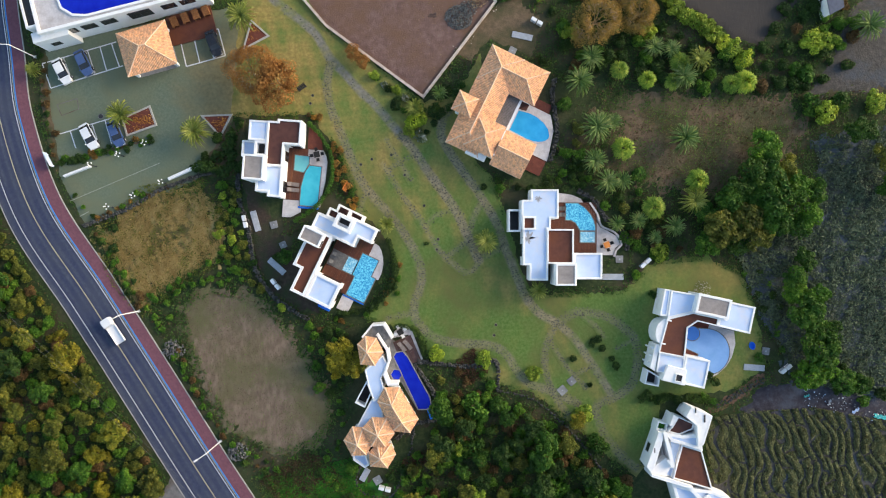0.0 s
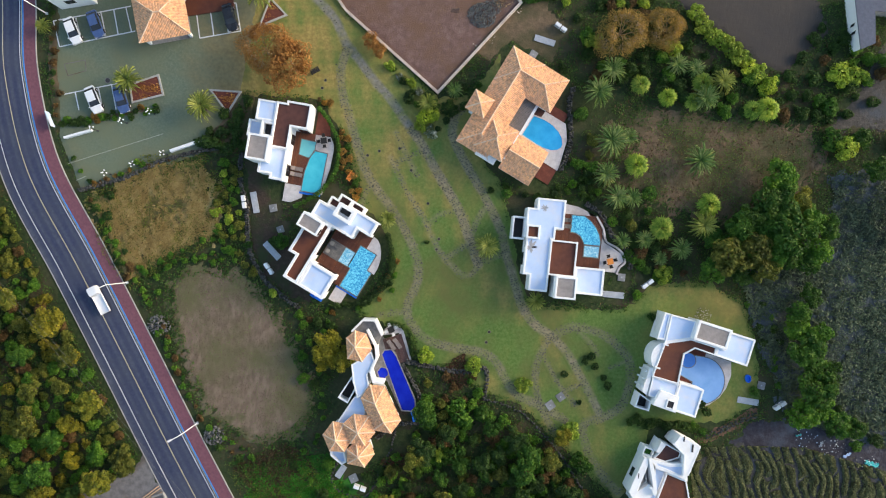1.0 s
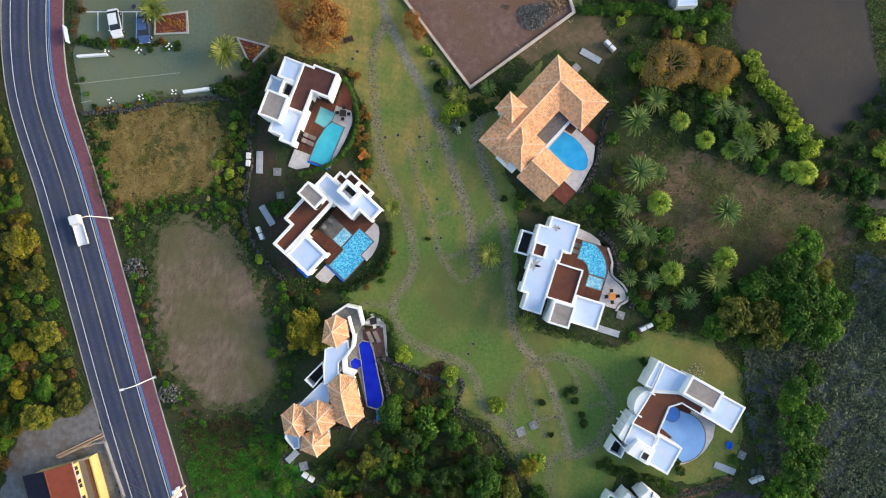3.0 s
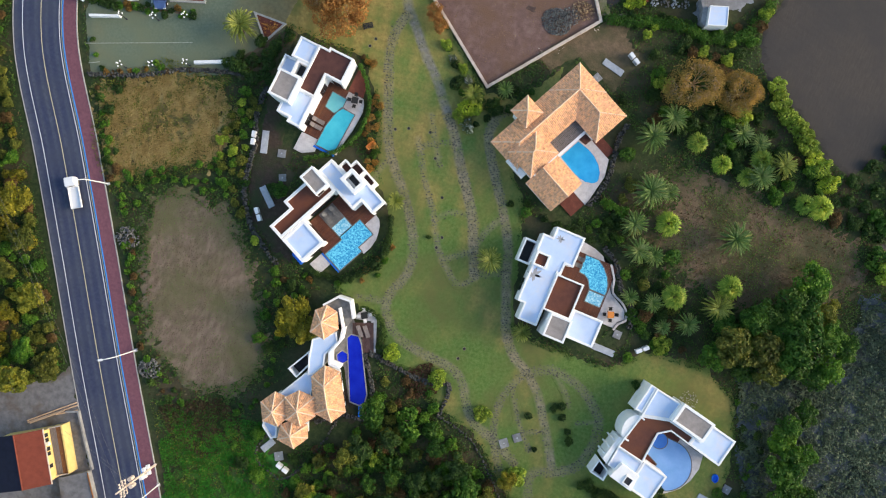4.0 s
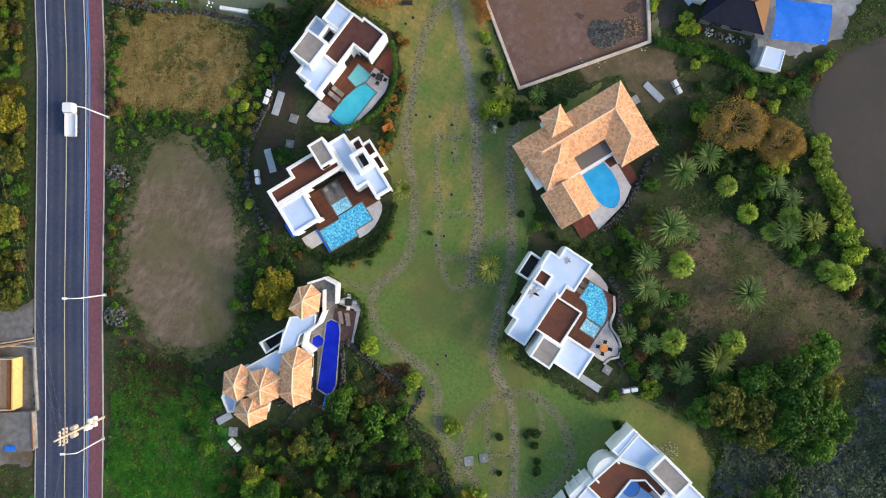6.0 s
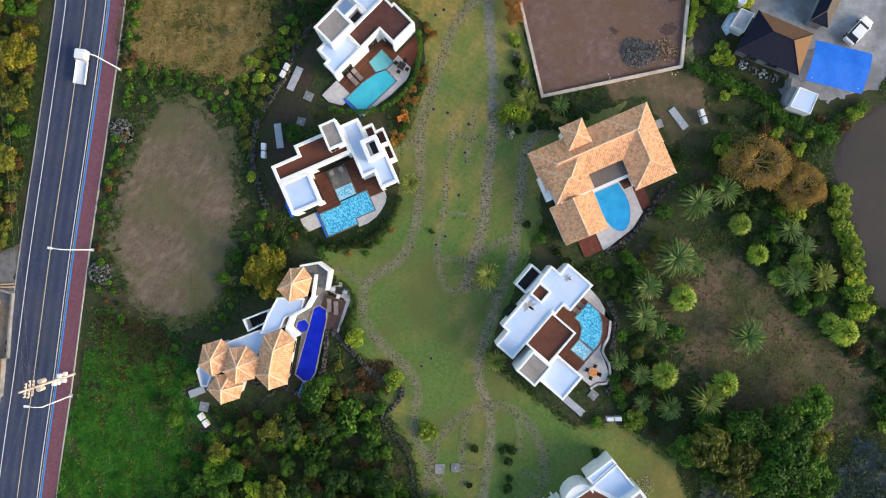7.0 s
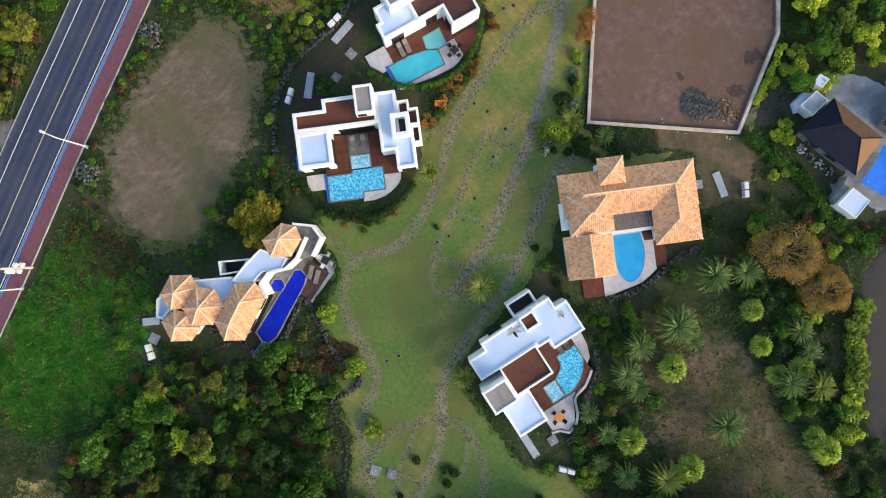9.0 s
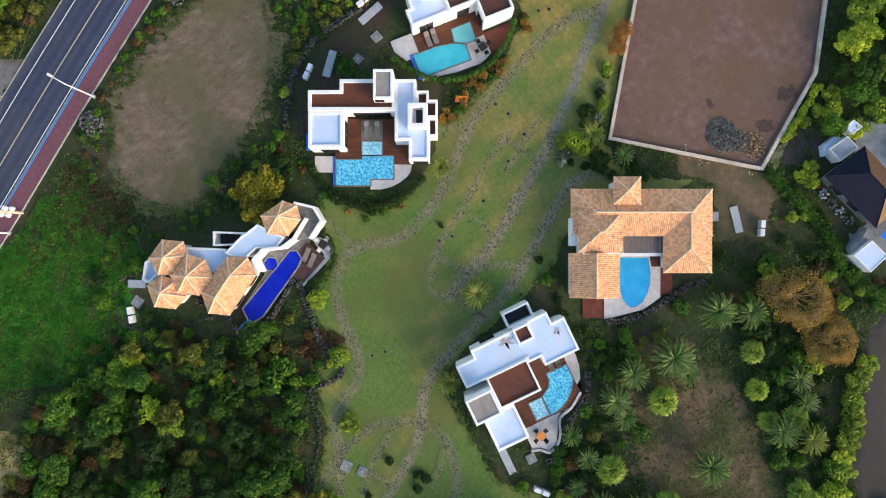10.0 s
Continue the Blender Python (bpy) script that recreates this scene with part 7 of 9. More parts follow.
def litter(name, polys, n, size, height, material, seed, label, category, upright=0.5, keep=(), slim=0.35, lie=None, thin=None):
    """Countless blades and leaves strewn over areas, as one object."""
    rg = np.random.RandomState(seed)
    ars = [abs(area(p)) for p in polys]
    pts = []
    for p, a in zip(polys, ars):
        k = int(n * a / sum(ars))
        xs, ys = np.array(p).T
        q = np.stack([rg.uniform(xs.min(), xs.max(), k * 4), rg.uniform(ys.min(), ys.max(), k * 4)], 1)
        ok = inside(p, q[:, 0], q[:, 1])
        for f in list(keep):
            ok &= ~inside(f, q[:, 0], q[:, 1])
        q = q[ok]
        q = q[inside(ESTATE, q[:, 0], q[:, 1])]
        if thin is not None:
            q = q[thin(q[:, 0], q[:, 1]) < rg.uniform(0.15, 0.9, len(q))]
        q = q[wobble(q[:, 0], q[:, 1], 0.8, seed + 3) + 0.6 * wobble(q[:, 0], q[:, 1], 0.3, seed + 4) + rg.normal(size=len(q)) * 0.4 > -0.2]
        pts.append(q[:k])
    c = np.concatenate(pts)
    m = len(c)
    nr = rg.normal(size=(m, 3)) * upright + np.array([0, 0, 1.0])
    nr /= np.linalg.norm(nr, axis=1)[:, None]
    way = rg.normal(size=(m, 3))
    if lie is not None:
        t = lie + 1.1 * wobble(c[:, 0], c[:, 1], 0.35, seed + 5) + rg.normal(size=m) * 0.45
        way = np.c_[-np.sin(t), np.cos(t), np.zeros(m)]
    a = np.cross(nr, way)
    a /= np.linalg.norm(a, axis=1)[:, None]
    b = np.cross(nr, a)
    s = (size * rg.uniform(0.5, 1.5, m))[:, None]
    o = np.c_[c, height * rg.uniform(0.1, 1.0, m) + (0.13 if height < 0.05 else 0.06)]
    v = np.stack([o - a * s * 0.6, o + b * s * slim, o + a * s * 0.7, o - b * s * slim], 1).reshape(-1, 3)
    v[:, 2] = np.maximum(v[:, 2], 0.03)
    ob = raw(name, v.tolist(), np.arange(4 * m).reshape(m, 4).tolist(), material)
    return tagged(ob, label, category, kind="stuff")


WILD = [(-92, 45), (-92, -62), (-40, -66), (10, -70), (45, -60), (92, -50), (92, 45), (30, 66), (-12, 70), (-30, 48)]
CROP = [(43.7, -29.5), (50.6, -25.7), (60.8, -24.3), (90, -30), (90, -60), (47, -60), (44.6, -37.8)]
GROVE = [(29, 12.5), (30, 22), (38.5, 25), (56, 24.5), (58.5, 19.2), (54, 14), (47, 11.5), (42, 9), (34, 11.5)]
PLOUGH = [(32.1, 45.5), (31.1, 50.1), (32.9, 55.4), (39.7, 63.4), (46.5, 63.2), (58.3, 40.6), (53.6, 36.7), (51.8, 33.3), (47.3, 34.9), (41.4, 39.2), (35.8, 40.9)]
STRAW = [(-56.4, 1.8), (-49, 8.8), (-40.2, 10.2), (-36.5, 6), (-36.3, -0.9), (-43.9, -5.4), (-49.4, -9.7), (-52.7, -5.6)]
STONY = [(47.8, -0.3), (61.7, 10.4), (60.7, 17.8), (90, 24), (90, -23.8), (66.4, -23.8), (57.1, -20.2), (52.5, -10.9)]
litter("weeds", [WILD], 195000, 0.21, 0.25, L_WEED, 301, "tangled green weeds over the rough ground", "weeds", keep=FREE + [inset(MEADOW, 1.5), DIRT_TRACK, DITCH, GARDEN_BED, inset(LAWN, 0.6), PARK, LOT, inset(OVAL, 1.4), PLOUGH, inset(STRAW, 1.2), STONY, CROP, GROVE, BARE])
litter("dry_grass", [STRAW], 34000, 0.38, 0.2, L_STRAW, 302, "tall straw-coloured dry grass", "grass", 0.25, slim=0.1, lie=1.2, thin=straw_wear)
litter("green_blades", [inset(STRAW, -1.5)], 9000, 0.17, 0.25, L_OLIVE, 309, "green weeds among the dry grass", "weeds", 0.6)
litter("field_grass", [OVAL], 5000, 0.08, 0.05, L_WEED, 310, "thin green regrowth on the mown field", "grass", 0.4)
litter("field_stubble", [inset(OVAL, 0.6)], 7000, 0.08, 0.04, L_DRY, 317, "dark brown stubble on the mown field", "stubble", 0.4)
litter("dead_leaves", [WILD], 30000, 0.22, 0.2, L_DRY, 303, "brown dead leaves and dry stalks", "leaves", keep=FREE + [DIRT_TRACK, DITCH, GARDEN_BED, LAWN, PARK, LOT, PLOUGH, inset(OVAL, 1.0), STONY, CROP, BARE])
litter("grove_grass", [GROVE], 9000, 0.12, 0.12, L_WEED, 311, "thin weeds on the bare earth of the palm grove", "weeds", 0.4)
litter("grove_straw", [GROVE], 3500, 0.15, 0.1, L_DRY, 312, "dry stalks on the bare earth of the palm grove", "straw", 0.4)
litter("scrub", [STONY], 34000, 0.3, 0.5, L_SCRUBGREY, 304, "grey-green scrub over dark stones", "scrub", 0.8)
litter("meadow_grass", [MEADOW, [(-26, -52), (-29.5, -45), (-24, -36.5), (-14, -34), (-6, -40), (-5, -50), (-9, -62)]], 85000, 0.15, 0.16, L_MEADOW, 305, "lush green meadow grass", "grass", 0.8, keep=FREE)
litter("meadow_weeds", [MEADOW], 4500, 0.2, 0.3, L_WEED, 313, "dark weeds among the meadow grass", "weeds", 0.8, keep=FREE)
litter("meadow_flowering", [MEADOW, [(-33, -38), (-27, -36), (-18, -34), (-14, -38), (-20, -44), (-28, -46)]], 6000, 0.14, 0.14, L_OLIVE, 319, "yellowing weeds among the meadow grass", "weeds", 0.7, keep=FREE)
litter("bramble_stalks", [[(-6.7, -35.2), (-5.4, -32.6), (-1.1, -29.9), (1.9, -30.1), (0.9, -32.5), (-3.2, -35.3)], [(2.0, -20.9), (2.2, -18.0), (4.9, -16.2), (7.5, -17.4), (7.5, -20.1), (5.0, -22.1)]], 3600, 0.2, 0.35, L_RUSSET, 320, "russet dead brambles on the slope below the villa", "brambles", 0.6, keep=FREE)
litter("meadow_stalks", [[(-30, -38), (-27, -36), (-22.5, -33.5), (-18.5, -34.2), (-16.5, -38.6), (-20.1, -42.4), (-26, -42)]], 5200, 0.22, 0.2, L_DRY, 314, "dry brown stalks at the meadow's edge", "stalks", 0.6, keep=FREE)


def leaf_rows(name, lines, width, tall, per_m, size, leaves, label, category, kind=""):
    """A hedge or crop rows: leaves over a rounded bank along lines."""
    rg = np.random.RandomState(len(lines) + int(width * 100))
    vs, k = [], 0
    for ln in lines:
        c, n = smooth_line(ln, 0.25)
        L = np.linalg.norm(np.diff(c, axis=0), axis=1).sum()
        bl = []
        for i in range(0, len(c), 2):
            w = width * rg.uniform(0.4, 0.55)
            bl.append((c[i][0] + rg.normal() * width * 0.1, c[i][1] + rg.normal() * width * 0.1, tall * 0.45, w, w, tall * rg.uniform(0.45, 0.65)))
        v, f = leaf_cloud(bl, int(L * per_m), size, int(abs(c[0][0] * 7)) + k)
        vs.append(v)
        k += 1
    v = np.concatenate(vs)
    ob = raw(name, v.tolist(), np.arange(len(v)).reshape(-1, 4).tolist(), leaves)
    return tagged(ob, label, category, kind=kind)


leaf_rows("hedge", [world_poly(HB, [(3.5, 7.2), (5.7, 5.2), (7.4, 2.4), (7.9, -0.4), (7.4, -3.2), (6, -5.8), (4.3, -7.4), (2.5, -8.7)])], 0.8, 1.1, 260, 0.15, L_GREEN, "clipped curving green hedge round the pool garden", "hedge")
leaf_rows("hedge", [[(-8.9, 1.4), (-8, -2.2), (-8.6, -6), (-10.6, -8.7), (-13.6, -10.2), (-17, -10.6)]], 1.0, 1.1, 260, 0.16, L_DARK, "clipped dark green hedge round the pool terrace", "hedge")
leaf_rows("hedge", [[(-7.5, -12.6), (-5, -12.8), (-3.6, -14.6), (-3.2, -17.2)]], 0.9, 1.0, 240, 0.16, L_DARK, "clipped dark hedge beside the sun deck", "hedge")


def plots(name, poly, n, u_gap, v_gap, turn, material, seed, label, category):
    """Low crop bushes in uneven plots parted by winding furrows."""
    rg = np.random.RandomState(seed)
    xs, ys = np.array(poly).T
    x, y = rg.uniform(xs.min(), xs.max(), n), rg.uniform(ys.min(), ys.max(), n)
    ok = inside(poly, x, y)
    for f in FREE:
        ok &= ~inside(f, x, y)
    x, y = x[ok], y[ok]
    a = radians(turn)
    u = (x * math.cos(a) + y * math.sin(a)) + 0.9 * wobble(x, y, 0.2, seed) + 0.1 * wobble(x, y, 1.1, seed + 1)
    v = (-x * math.sin(a) + y * math.cos(a)) + 1.5 * wobble(x, y, 0.22, seed + 2)
    v = v + 2.0 * np.floor(u / u_gap)
    fu, fv = np.abs(u / u_gap - np.round(u / u_gap)) * u_gap, np.abs(v / v_gap - np.round(v / v_gap)) * v_gap
    lane = np.abs(u / (5 * u_gap) - np.round(u / (5 * u_gap))) * 5 * u_gap - 0.15
    d = np.minimum(np.minimum(fu, fv - 0.12), lane)
    ok = d > 0.05 + 0.17 * rg.rand(len(d)) + 0.1 * wobble(x, y, 0.5, seed + 7)
    x, y, d = x[ok], y[ok], d[ok]
    m = len(x)
    nr = rg.normal(size=(m, 3)) * 0.7 + np.array([0, 0, 1.0])
    nr /= np.linalg.norm(nr, axis=1)[:, None]
    t = np.cross(nr, rg.normal(size=(m, 3)))
    t /= np.linalg.norm(t, axis=1)[:, None]
    b = np.cross(nr, t)
    s = (0.2 * rg.uniform(0.5, 1.4, m))[:, None]
    o = np.c_[x, y, 0.08 + np.minimum(d, 0.6) * rg.uniform(0.25, 0.75, m)]
    w = np.stack([o - t * s * 0.6, o + b * s * 0.38, o + t * s * 0.7, o - b * s * 0.38], 1).reshape(-1, 3)
    w[:, 2] = np.maximum(w[:, 2], 0.03)
    return tagged(raw(name, w.tolist(), np.arange(4 * m).reshape(m, 4).tolist(), material), label, category, kind="stuff")


L_CROP = leaf_mat("crop_leaves", (0.075, 0.085, 0.034), (0.16, 0.172, 0.072), (0.29, 0.3, 0.13))
plots("crop_rows", [(42.6, -30), (43.4, -27.5), (50.6, -26.5), (60.8, -25.8), (78, -29), (78, -52), (47, -52), (44.4, -38)], 190000, 1.45, 6.5, 14, L_CROP, 501, "plots of low green crop bushes between dark furrows", "crop")
plots("scrub_plots", [(58, 2), (62, 12), (66, 17), (90, 20), (90, -22), (70, -22), (63, -14), (61, -6)], 60000, 2.6, 8.0, -20, L_SCRUBGREY, 502, "straggling grey-green scrub in broken rows", "scrub")

litter("debris", [LOT], 900, 0.11, 0.02, L_DRY, 315, "dark twigs and dry weeds on the bare dirt", "debris", 0.3)
litter("rubble_crumbs", [[(-8, 31), (-3.3, 26.5), (7.6, 40.5), (0.5, 50.4), (-6, 46)]], 260, 0.07, 0.02, L_STRAW, 316, "pale crumbs of rubble on the bare dirt", "debris", 0.3)

leaf_rows("undergrowth_bank", [[(9.8, 41.2), (13.4, 42.6), (17.2, 43.9), (20.5, 44.6), (24, 44.2), (27.5, 45.5), (30, 48.5), (31, 53)]], 1.9, 1.1, 300, 0.2, L_GREEN, "thick green bank of leafy weeds beside the dirt lot", "undergrowth", "stuff")
leaf_rows("undergrowth_bank", [[(6.4, 44.6), (5.0, 46.9), (3.5, 49.3), (2.2, 51.6)]], 1.0, 0.9, 300, 0.2, L_LIME, "yellow-green leafy growth along the lot's wall", "undergrowth", "stuff")


# ---- stone paths over the lawn ----


def pathway_mat(name, colour):
    """Lawn that gives way to bare earth where the path is trodden."""
    m = mat(name, LAWN_STOPS, 2.2, 8, bump=0.4, bscale=9.0, wide=LAWN_WIDE)
    worn_or_tinted_by(m, "dry", (0.28, 0.215, 0.066))
    worn_or_tinted_by(m, "wear", colour)
    return m


M_SANDPATH = pathway_mat("sandy_stone_path", (0.245, 0.208, 0.132))
M_ROADPATH = pathway_mat("grey_garden_road", (0.185, 0.176, 0.15))
PATHS = []


def stone_path(pts, width, seed, gap=0.36, across=5, share=0.85, strength=1.0, road=False):
    PATHS.append((pts, width, seed, gap, across, share, strength, road))


def trodden(x, y):
    """How far feet have bared the ground here, over all paths."""
    w = np.zeros(np.shape(x))
    for pts, width, seed, gap, across, share, strength, road in PATHS:
        d = np.full(np.shape(x), 1e9)
        p = smooth_line(pts, 0.8)[0]
        for (x0, y0), (x1, y1) in zip(p, p[1:]):
            dx, dy = x1 - x0, y1 - y0
            t = np.clip(((x - x0) * dx + (y - y0) * dy) / (dx * dx + dy * dy + 1e-9), 0, 1)
            d = np.minimum(d, np.hypot(x - x0 - t * dx, y - y0 - t * dy))
        w = np.maximum(w, strength * np.clip((width / 2 + 0.18 - d) / 0.45, 0, 1))
    return w * (0.82 + 0.3 * wobble(x, y, 1.3, 71) + 0.2 * wobble(x, y, 0.4, 72))


def lay_paths():
    for k, (pts, width, seed, gap, across, share, strength, road) in enumerate(PATHS):
        c, n = smooth_line(pts, 0.3)
        c = np.concatenate([[c[0] + 0.6 * (c[0] - c[1]) / np.linalg.norm(c[0] - c[1])], c, [c[-1] + 0.6 * (c[-1] - c[-2]) / np.linalg.norm(c[-1] - c[-2])]])
        n = np.concatenate([n[:1], n, n[-1:]])
        lift = 0.074 + 0.0012 * k
        offs = np.linspace(-width / 2 - 0.4, width / 2 + 0.4, 11)
        xy = np.stack([c + n * (o + (0.1 * wobble(c[:, 0], c[:, 1], 1.2, seed) if abs(o) > width / 2 else 0))[:, None] if abs(o) > width / 2 else c + n * o for o in offs])
        z = np.full(xy.shape[:2], lift)
        z[0] = z[-1] = z[:, 0] = z[:, -1] = 0.052
        m, q = xy.shape[:2]
        idx = np.arange(m * q).reshape(m, q)
        quads = np.stack([idx[:-1, :-1], idx[:-1, 1:], idx[1:, 1:], idx[1:, :-1]], -1).reshape(-1, 4)
        v = np.c_[xy.reshape(-1, 2), z.reshape(-1)]
        ob = raw("path", v.tolist(), quads.tolist(), M_ROADPATH if road else M_SANDPATH)
        for name, val in (("wear", trodden(v[:, 0], v[:, 1])), ("dry", lawn_wear_tint(v[:, 0], v[:, 1]))):
            ob.data.attributes.new(name, "FLOAT", "POINT").data.foreach_set("value", np.clip(val, 0, 1).astype(np.float32))
        structure(ob, "worn pale garden path set with dark stones", "path")
        rg = np.random.RandomState(seed)
        c, n = smooth_line(pts, gap)
        verts, faces = [], []
        for row, (p, w) in enumerate(zip(c, n)):
            for j in range(across):
                if rg.rand() > share:
                    continue
                o = ((j + 0.5 + 0.25 * (row % 2 * 2 - 1)) / across - 0.5) * 0.98
                x, y = p + w * (o * width + rg.normal() * 0.06) + rg.normal(size=2) * 0.07
                r, b0, a0 = rg.uniform(0.08, 0.15), len(verts), rg.uniform(0, 6.28)
                for h, f in ((0.0, 1.05), (lift + 0.015, 1.0), (lift + 0.03 + rg.uniform(0, 0.03), 0.7)):
                    verts += [(x + r * f * math.cos(a0 + 1.0472 * i) * (1 + 0.2 * math.sin(i * 2.3)), y + r * f * 0.8 * math.sin(a0 + 1.0472 * i), h) for i in range(6)]
                for b in (0, 6):
                    faces += [(b0 + b + i, b0 + b + (i + 1) % 6, b0 + b + 6 + (i + 1) % 6, b0 + b + 6 + i) for i in range(6)]
                faces.append(tuple(b0 + 12 + i for i in range(6)))
        st = raw("path_stones", verts, faces, M_PATHSTONE)
        tagged(st, "rounded dark grey stones set in the garden path", "stones", kind="stuff")


stone_path([(-34, 47.5), (-28.3, 41.2), (-24.5, 38.2), (-21.1, 35.3), (-18.7, 31.4), (-16.2, 28.7), (-13.4, 25.6), (-10.8, 23.2), (-8.1, 20), (-6.5, 18)], 1.4, 409, 0.5, 3, 0.3, 1.0, True)
stone_path([(-18.4, 30.6), (-19.1, 26.8), (-18.4, 23), (-16.5, 18.4), (-15, 14.6), (-13.2, 10.8), (-10.6, 7.6), (-7.7, 4.4), (-5.4, 1), (-3.7, -2.8), (-3.6, -5.9), (-4.6, -8.8), (-4.6, -11.1),
            (-3.4, -12.8), (-1.2, -14.6), (3.2, -15.5), (7.3, -15.7), (10.1, -16.9), (12, -19.6), (14, -21.9), (16.6, -22.8), (19.8, -24.1), (22.4, -25.5)], 1.45, 402, strength=0.65)
stone_path([(-7.2, 19), (-4.8, 16.1), (-2.5, 12.7), (0, 9.3), (2.3, 5.9), (4, 2.2), (5.9, -1.9)], 1.5, 401)
stone_path([(1.1, 22.9), (0, 21.7), (-0.4, 18.9), (0.6, 16.6), (2.2, 14.2), (4.1, 11.5), (6.3, 8.4), (9, 3.8), (10.3, -0.1), (11.9, -3.9), (13.5, -7.7), (15.6, -10.3), (17.9, -11.7), (19.4, -12.4)], 1.45, 406, strength=0.9)
stone_path([(19.0, -12.0), (21.7, -10.4), (24.5, -10.4), (27.2, -11.2), (29.3, -12.5), (31.2, -14.3), (31.9, -16.7), (31.7, -19.8), (30.7, -22.4), (28, -24.3), (25.2, -25.7), (26.4, -30), (29.5, -34), (32, -36)], 1.45, 403, strength=0.45)
stone_path([(18.6, -12.2), (17, -15.6), (16.7, -18.6), (17.2, -21.1), (18.3, -23.8), (20.5, -27.2)], 1.2, 404, strength=0.45)
for k, (pts, w) in enumerate((([(-9.9, 13.9), (-7.5, 10.1), (-5.2, 6.7), (-3.2, 4), (-1.5, 1.2), (-0.1, -0.9), (1.8, -2.5), (3.5, -3.8), (5.1, -3.4), (5.9, -1.9)], 1.0), ([(19.3, -12.5), (21.6, -14.6), (23.5, -17.4), (25.4, -20.1), (27.5, -23.6)], 1.3),
                              ([(17.4, -15), (19.3, -17.7), (21.2, -20.4), (23.6, -22.7)], 0.8), ([(6.5, 7.9), (5.2, 5.6), (4.5, 3.5), (4.3, 2.1)], 1.1), ([(5.9, -1.5), (8.1, -0.5), (9.9, 0.5)], 1.1))):
    stone_path(pts, w, 410 + k, 0.38, 4, 0.6, 0.85 if k == 1 else 0.5)
for k, (pts, w) in enumerate((([(0.3, -1.6), (2.4, 0.1), (4.2, 1.4)], 0.9), ([(-9.4, 17.9), (-7, 14.1), (-5.3, 11.2)], 0.9), ([(-8.8, 13), (-6.2, 14.7), (-4.5, 15.4)], 0.8), ([(-2.9, 3.4), (-1.3, 5.4), (1.5, 6.4)], 0.8),
                              ([(-13.6, 5.6), (-13.2, 7.8), (-12.3, 9.3)], 0.9), ([(-9.1, -11.5), (-6.9, -10.9), (-5.2, -10.7)], 1.0), ([(22.8, -10.7), (25.2, -12.7), (26.4, -14.4)], 0.8), ([(21.5, -20.7), (24.4, -19.1)], 0.7), ([(28.5, -16.3), (31.2, -14.7)], 0.7))):
    stone_path(pts, w, 420 + k, 0.38, 4, 0.55, 0.4)
lay_paths()


# ---- walls ----
def stone_wall(pts, th, h, label, seed):
    """A dry wall of single stones."""
    t = thing("stone_wall", pose(0, 0, 0), label, "stone wall", "dry stone walls")
    rg = random.Random(seed)
    c, n = smooth_line(pts, 0.36)
    kinds = []
    for k in range(4):
        bm = bmesh.new()
        bmesh.ops.create_icosphere(bm, subdivisions=1, radius=1)
        for v in bm.verts:
            v.co *= 1 + 0.22 * noise.noise(v.co * 1.7 + Vector((k * 5, seed, 0)))
        me = bpy.data.meshes.new("stone")
        bm.to_mesh(me)
        bm.free()
        me.materials.append(M_STONE)
        kinds.append(me)
    verts = []
    count = 0
    for p, q in zip(c, n):
        for lay in range(max(1, round(h / 0.3))):
            for o in ((-0.5, 0.5) if th > 0.45 else (0,)):
                if count > 290:
                    continue
                ob = new("stone", kinds[rg.randrange(4)])
                ob.parent = t
                ob.location = (p[0] + q[0] * o * th * 0.5 + rg.uniform(-0.14, 0.14), p[1] + q[1] * o * th * 0.5 + rg.uniform(-0.14, 0.14), 0.1 + lay * 0.24)
                ob.rotation_euler = (rg.uniform(0, 6), rg.uniform(0, 6), rg.uniform(0, 6))
                ob.scale = (rg.uniform(0.16, 0.34), rg.uniform(0.16, 0.3), rg.uniform(0.14, 0.24))
                count += 1
    return t


stone_wall([(-33.6, 12), (-33.3, 7.4), (-31.9, 3.7), (-30.9, -2.8), (-28.1, -7.4), (-24.4, -10.2), (-21, -12)], 0.6, 0.6, "dark basalt dry stone wall behind the gardens", 1)
stone_wall([(-58.7, 3.7), (-51.3, 6.6), (-44.9, 10.2), (-34.2, 13.5)], 0.5, 0.5, "low dark stone wall along the car park drive", 2)
stone_wall([(-4, -18.4), (4.3, -19.2), (8.7, -18.4), (8.9, -23)], 0.6, 0.6, "dark dry stone wall below the lawn", 3)
stone_wall([(-4.6, -18.9), (-1.8, -23), (0.3, -27.3), (-4.3, -28.6), (-7.5, -31)], 0.5, 0.5, "mossy dry stone wall round the lower garden", 4)
stone_wall(world_poly(HA, [(-3.6, -9.5), (-0.5, -9.0), (2.0, -8.0), (4.0, -6.6), (6.2, -5.2), (8.6, -4.4)]), 0.7, 0.6, "dark basalt retaining wall below the pool terrace", 5)
stone_wall(world_poly(HE, [(2.5, 8.2), (5.2, 6.6), (6.8, 4.0), (8.6, 2.4), (10.2, 0.8), (10.4, -1.4)]), 0.7, 0.6, "dark basalt retaining wall round the curved terrace", 6)
stone_wall([(-13.6, -35.8), (-14, -38.6), (-11.8, -40.4), (-8.3, -40.5), (-5.4, -33.8), (-4.6, -29)], 0.4, 0.4, "low stone edging of the villa's back garden", 7)
stone_wall([(45, -25.6), (47.5, -24.2), (50, -22.6), (52.6, -21.4)], 0.9, 0.4, "rough stepped row of reddish boulders", 8)
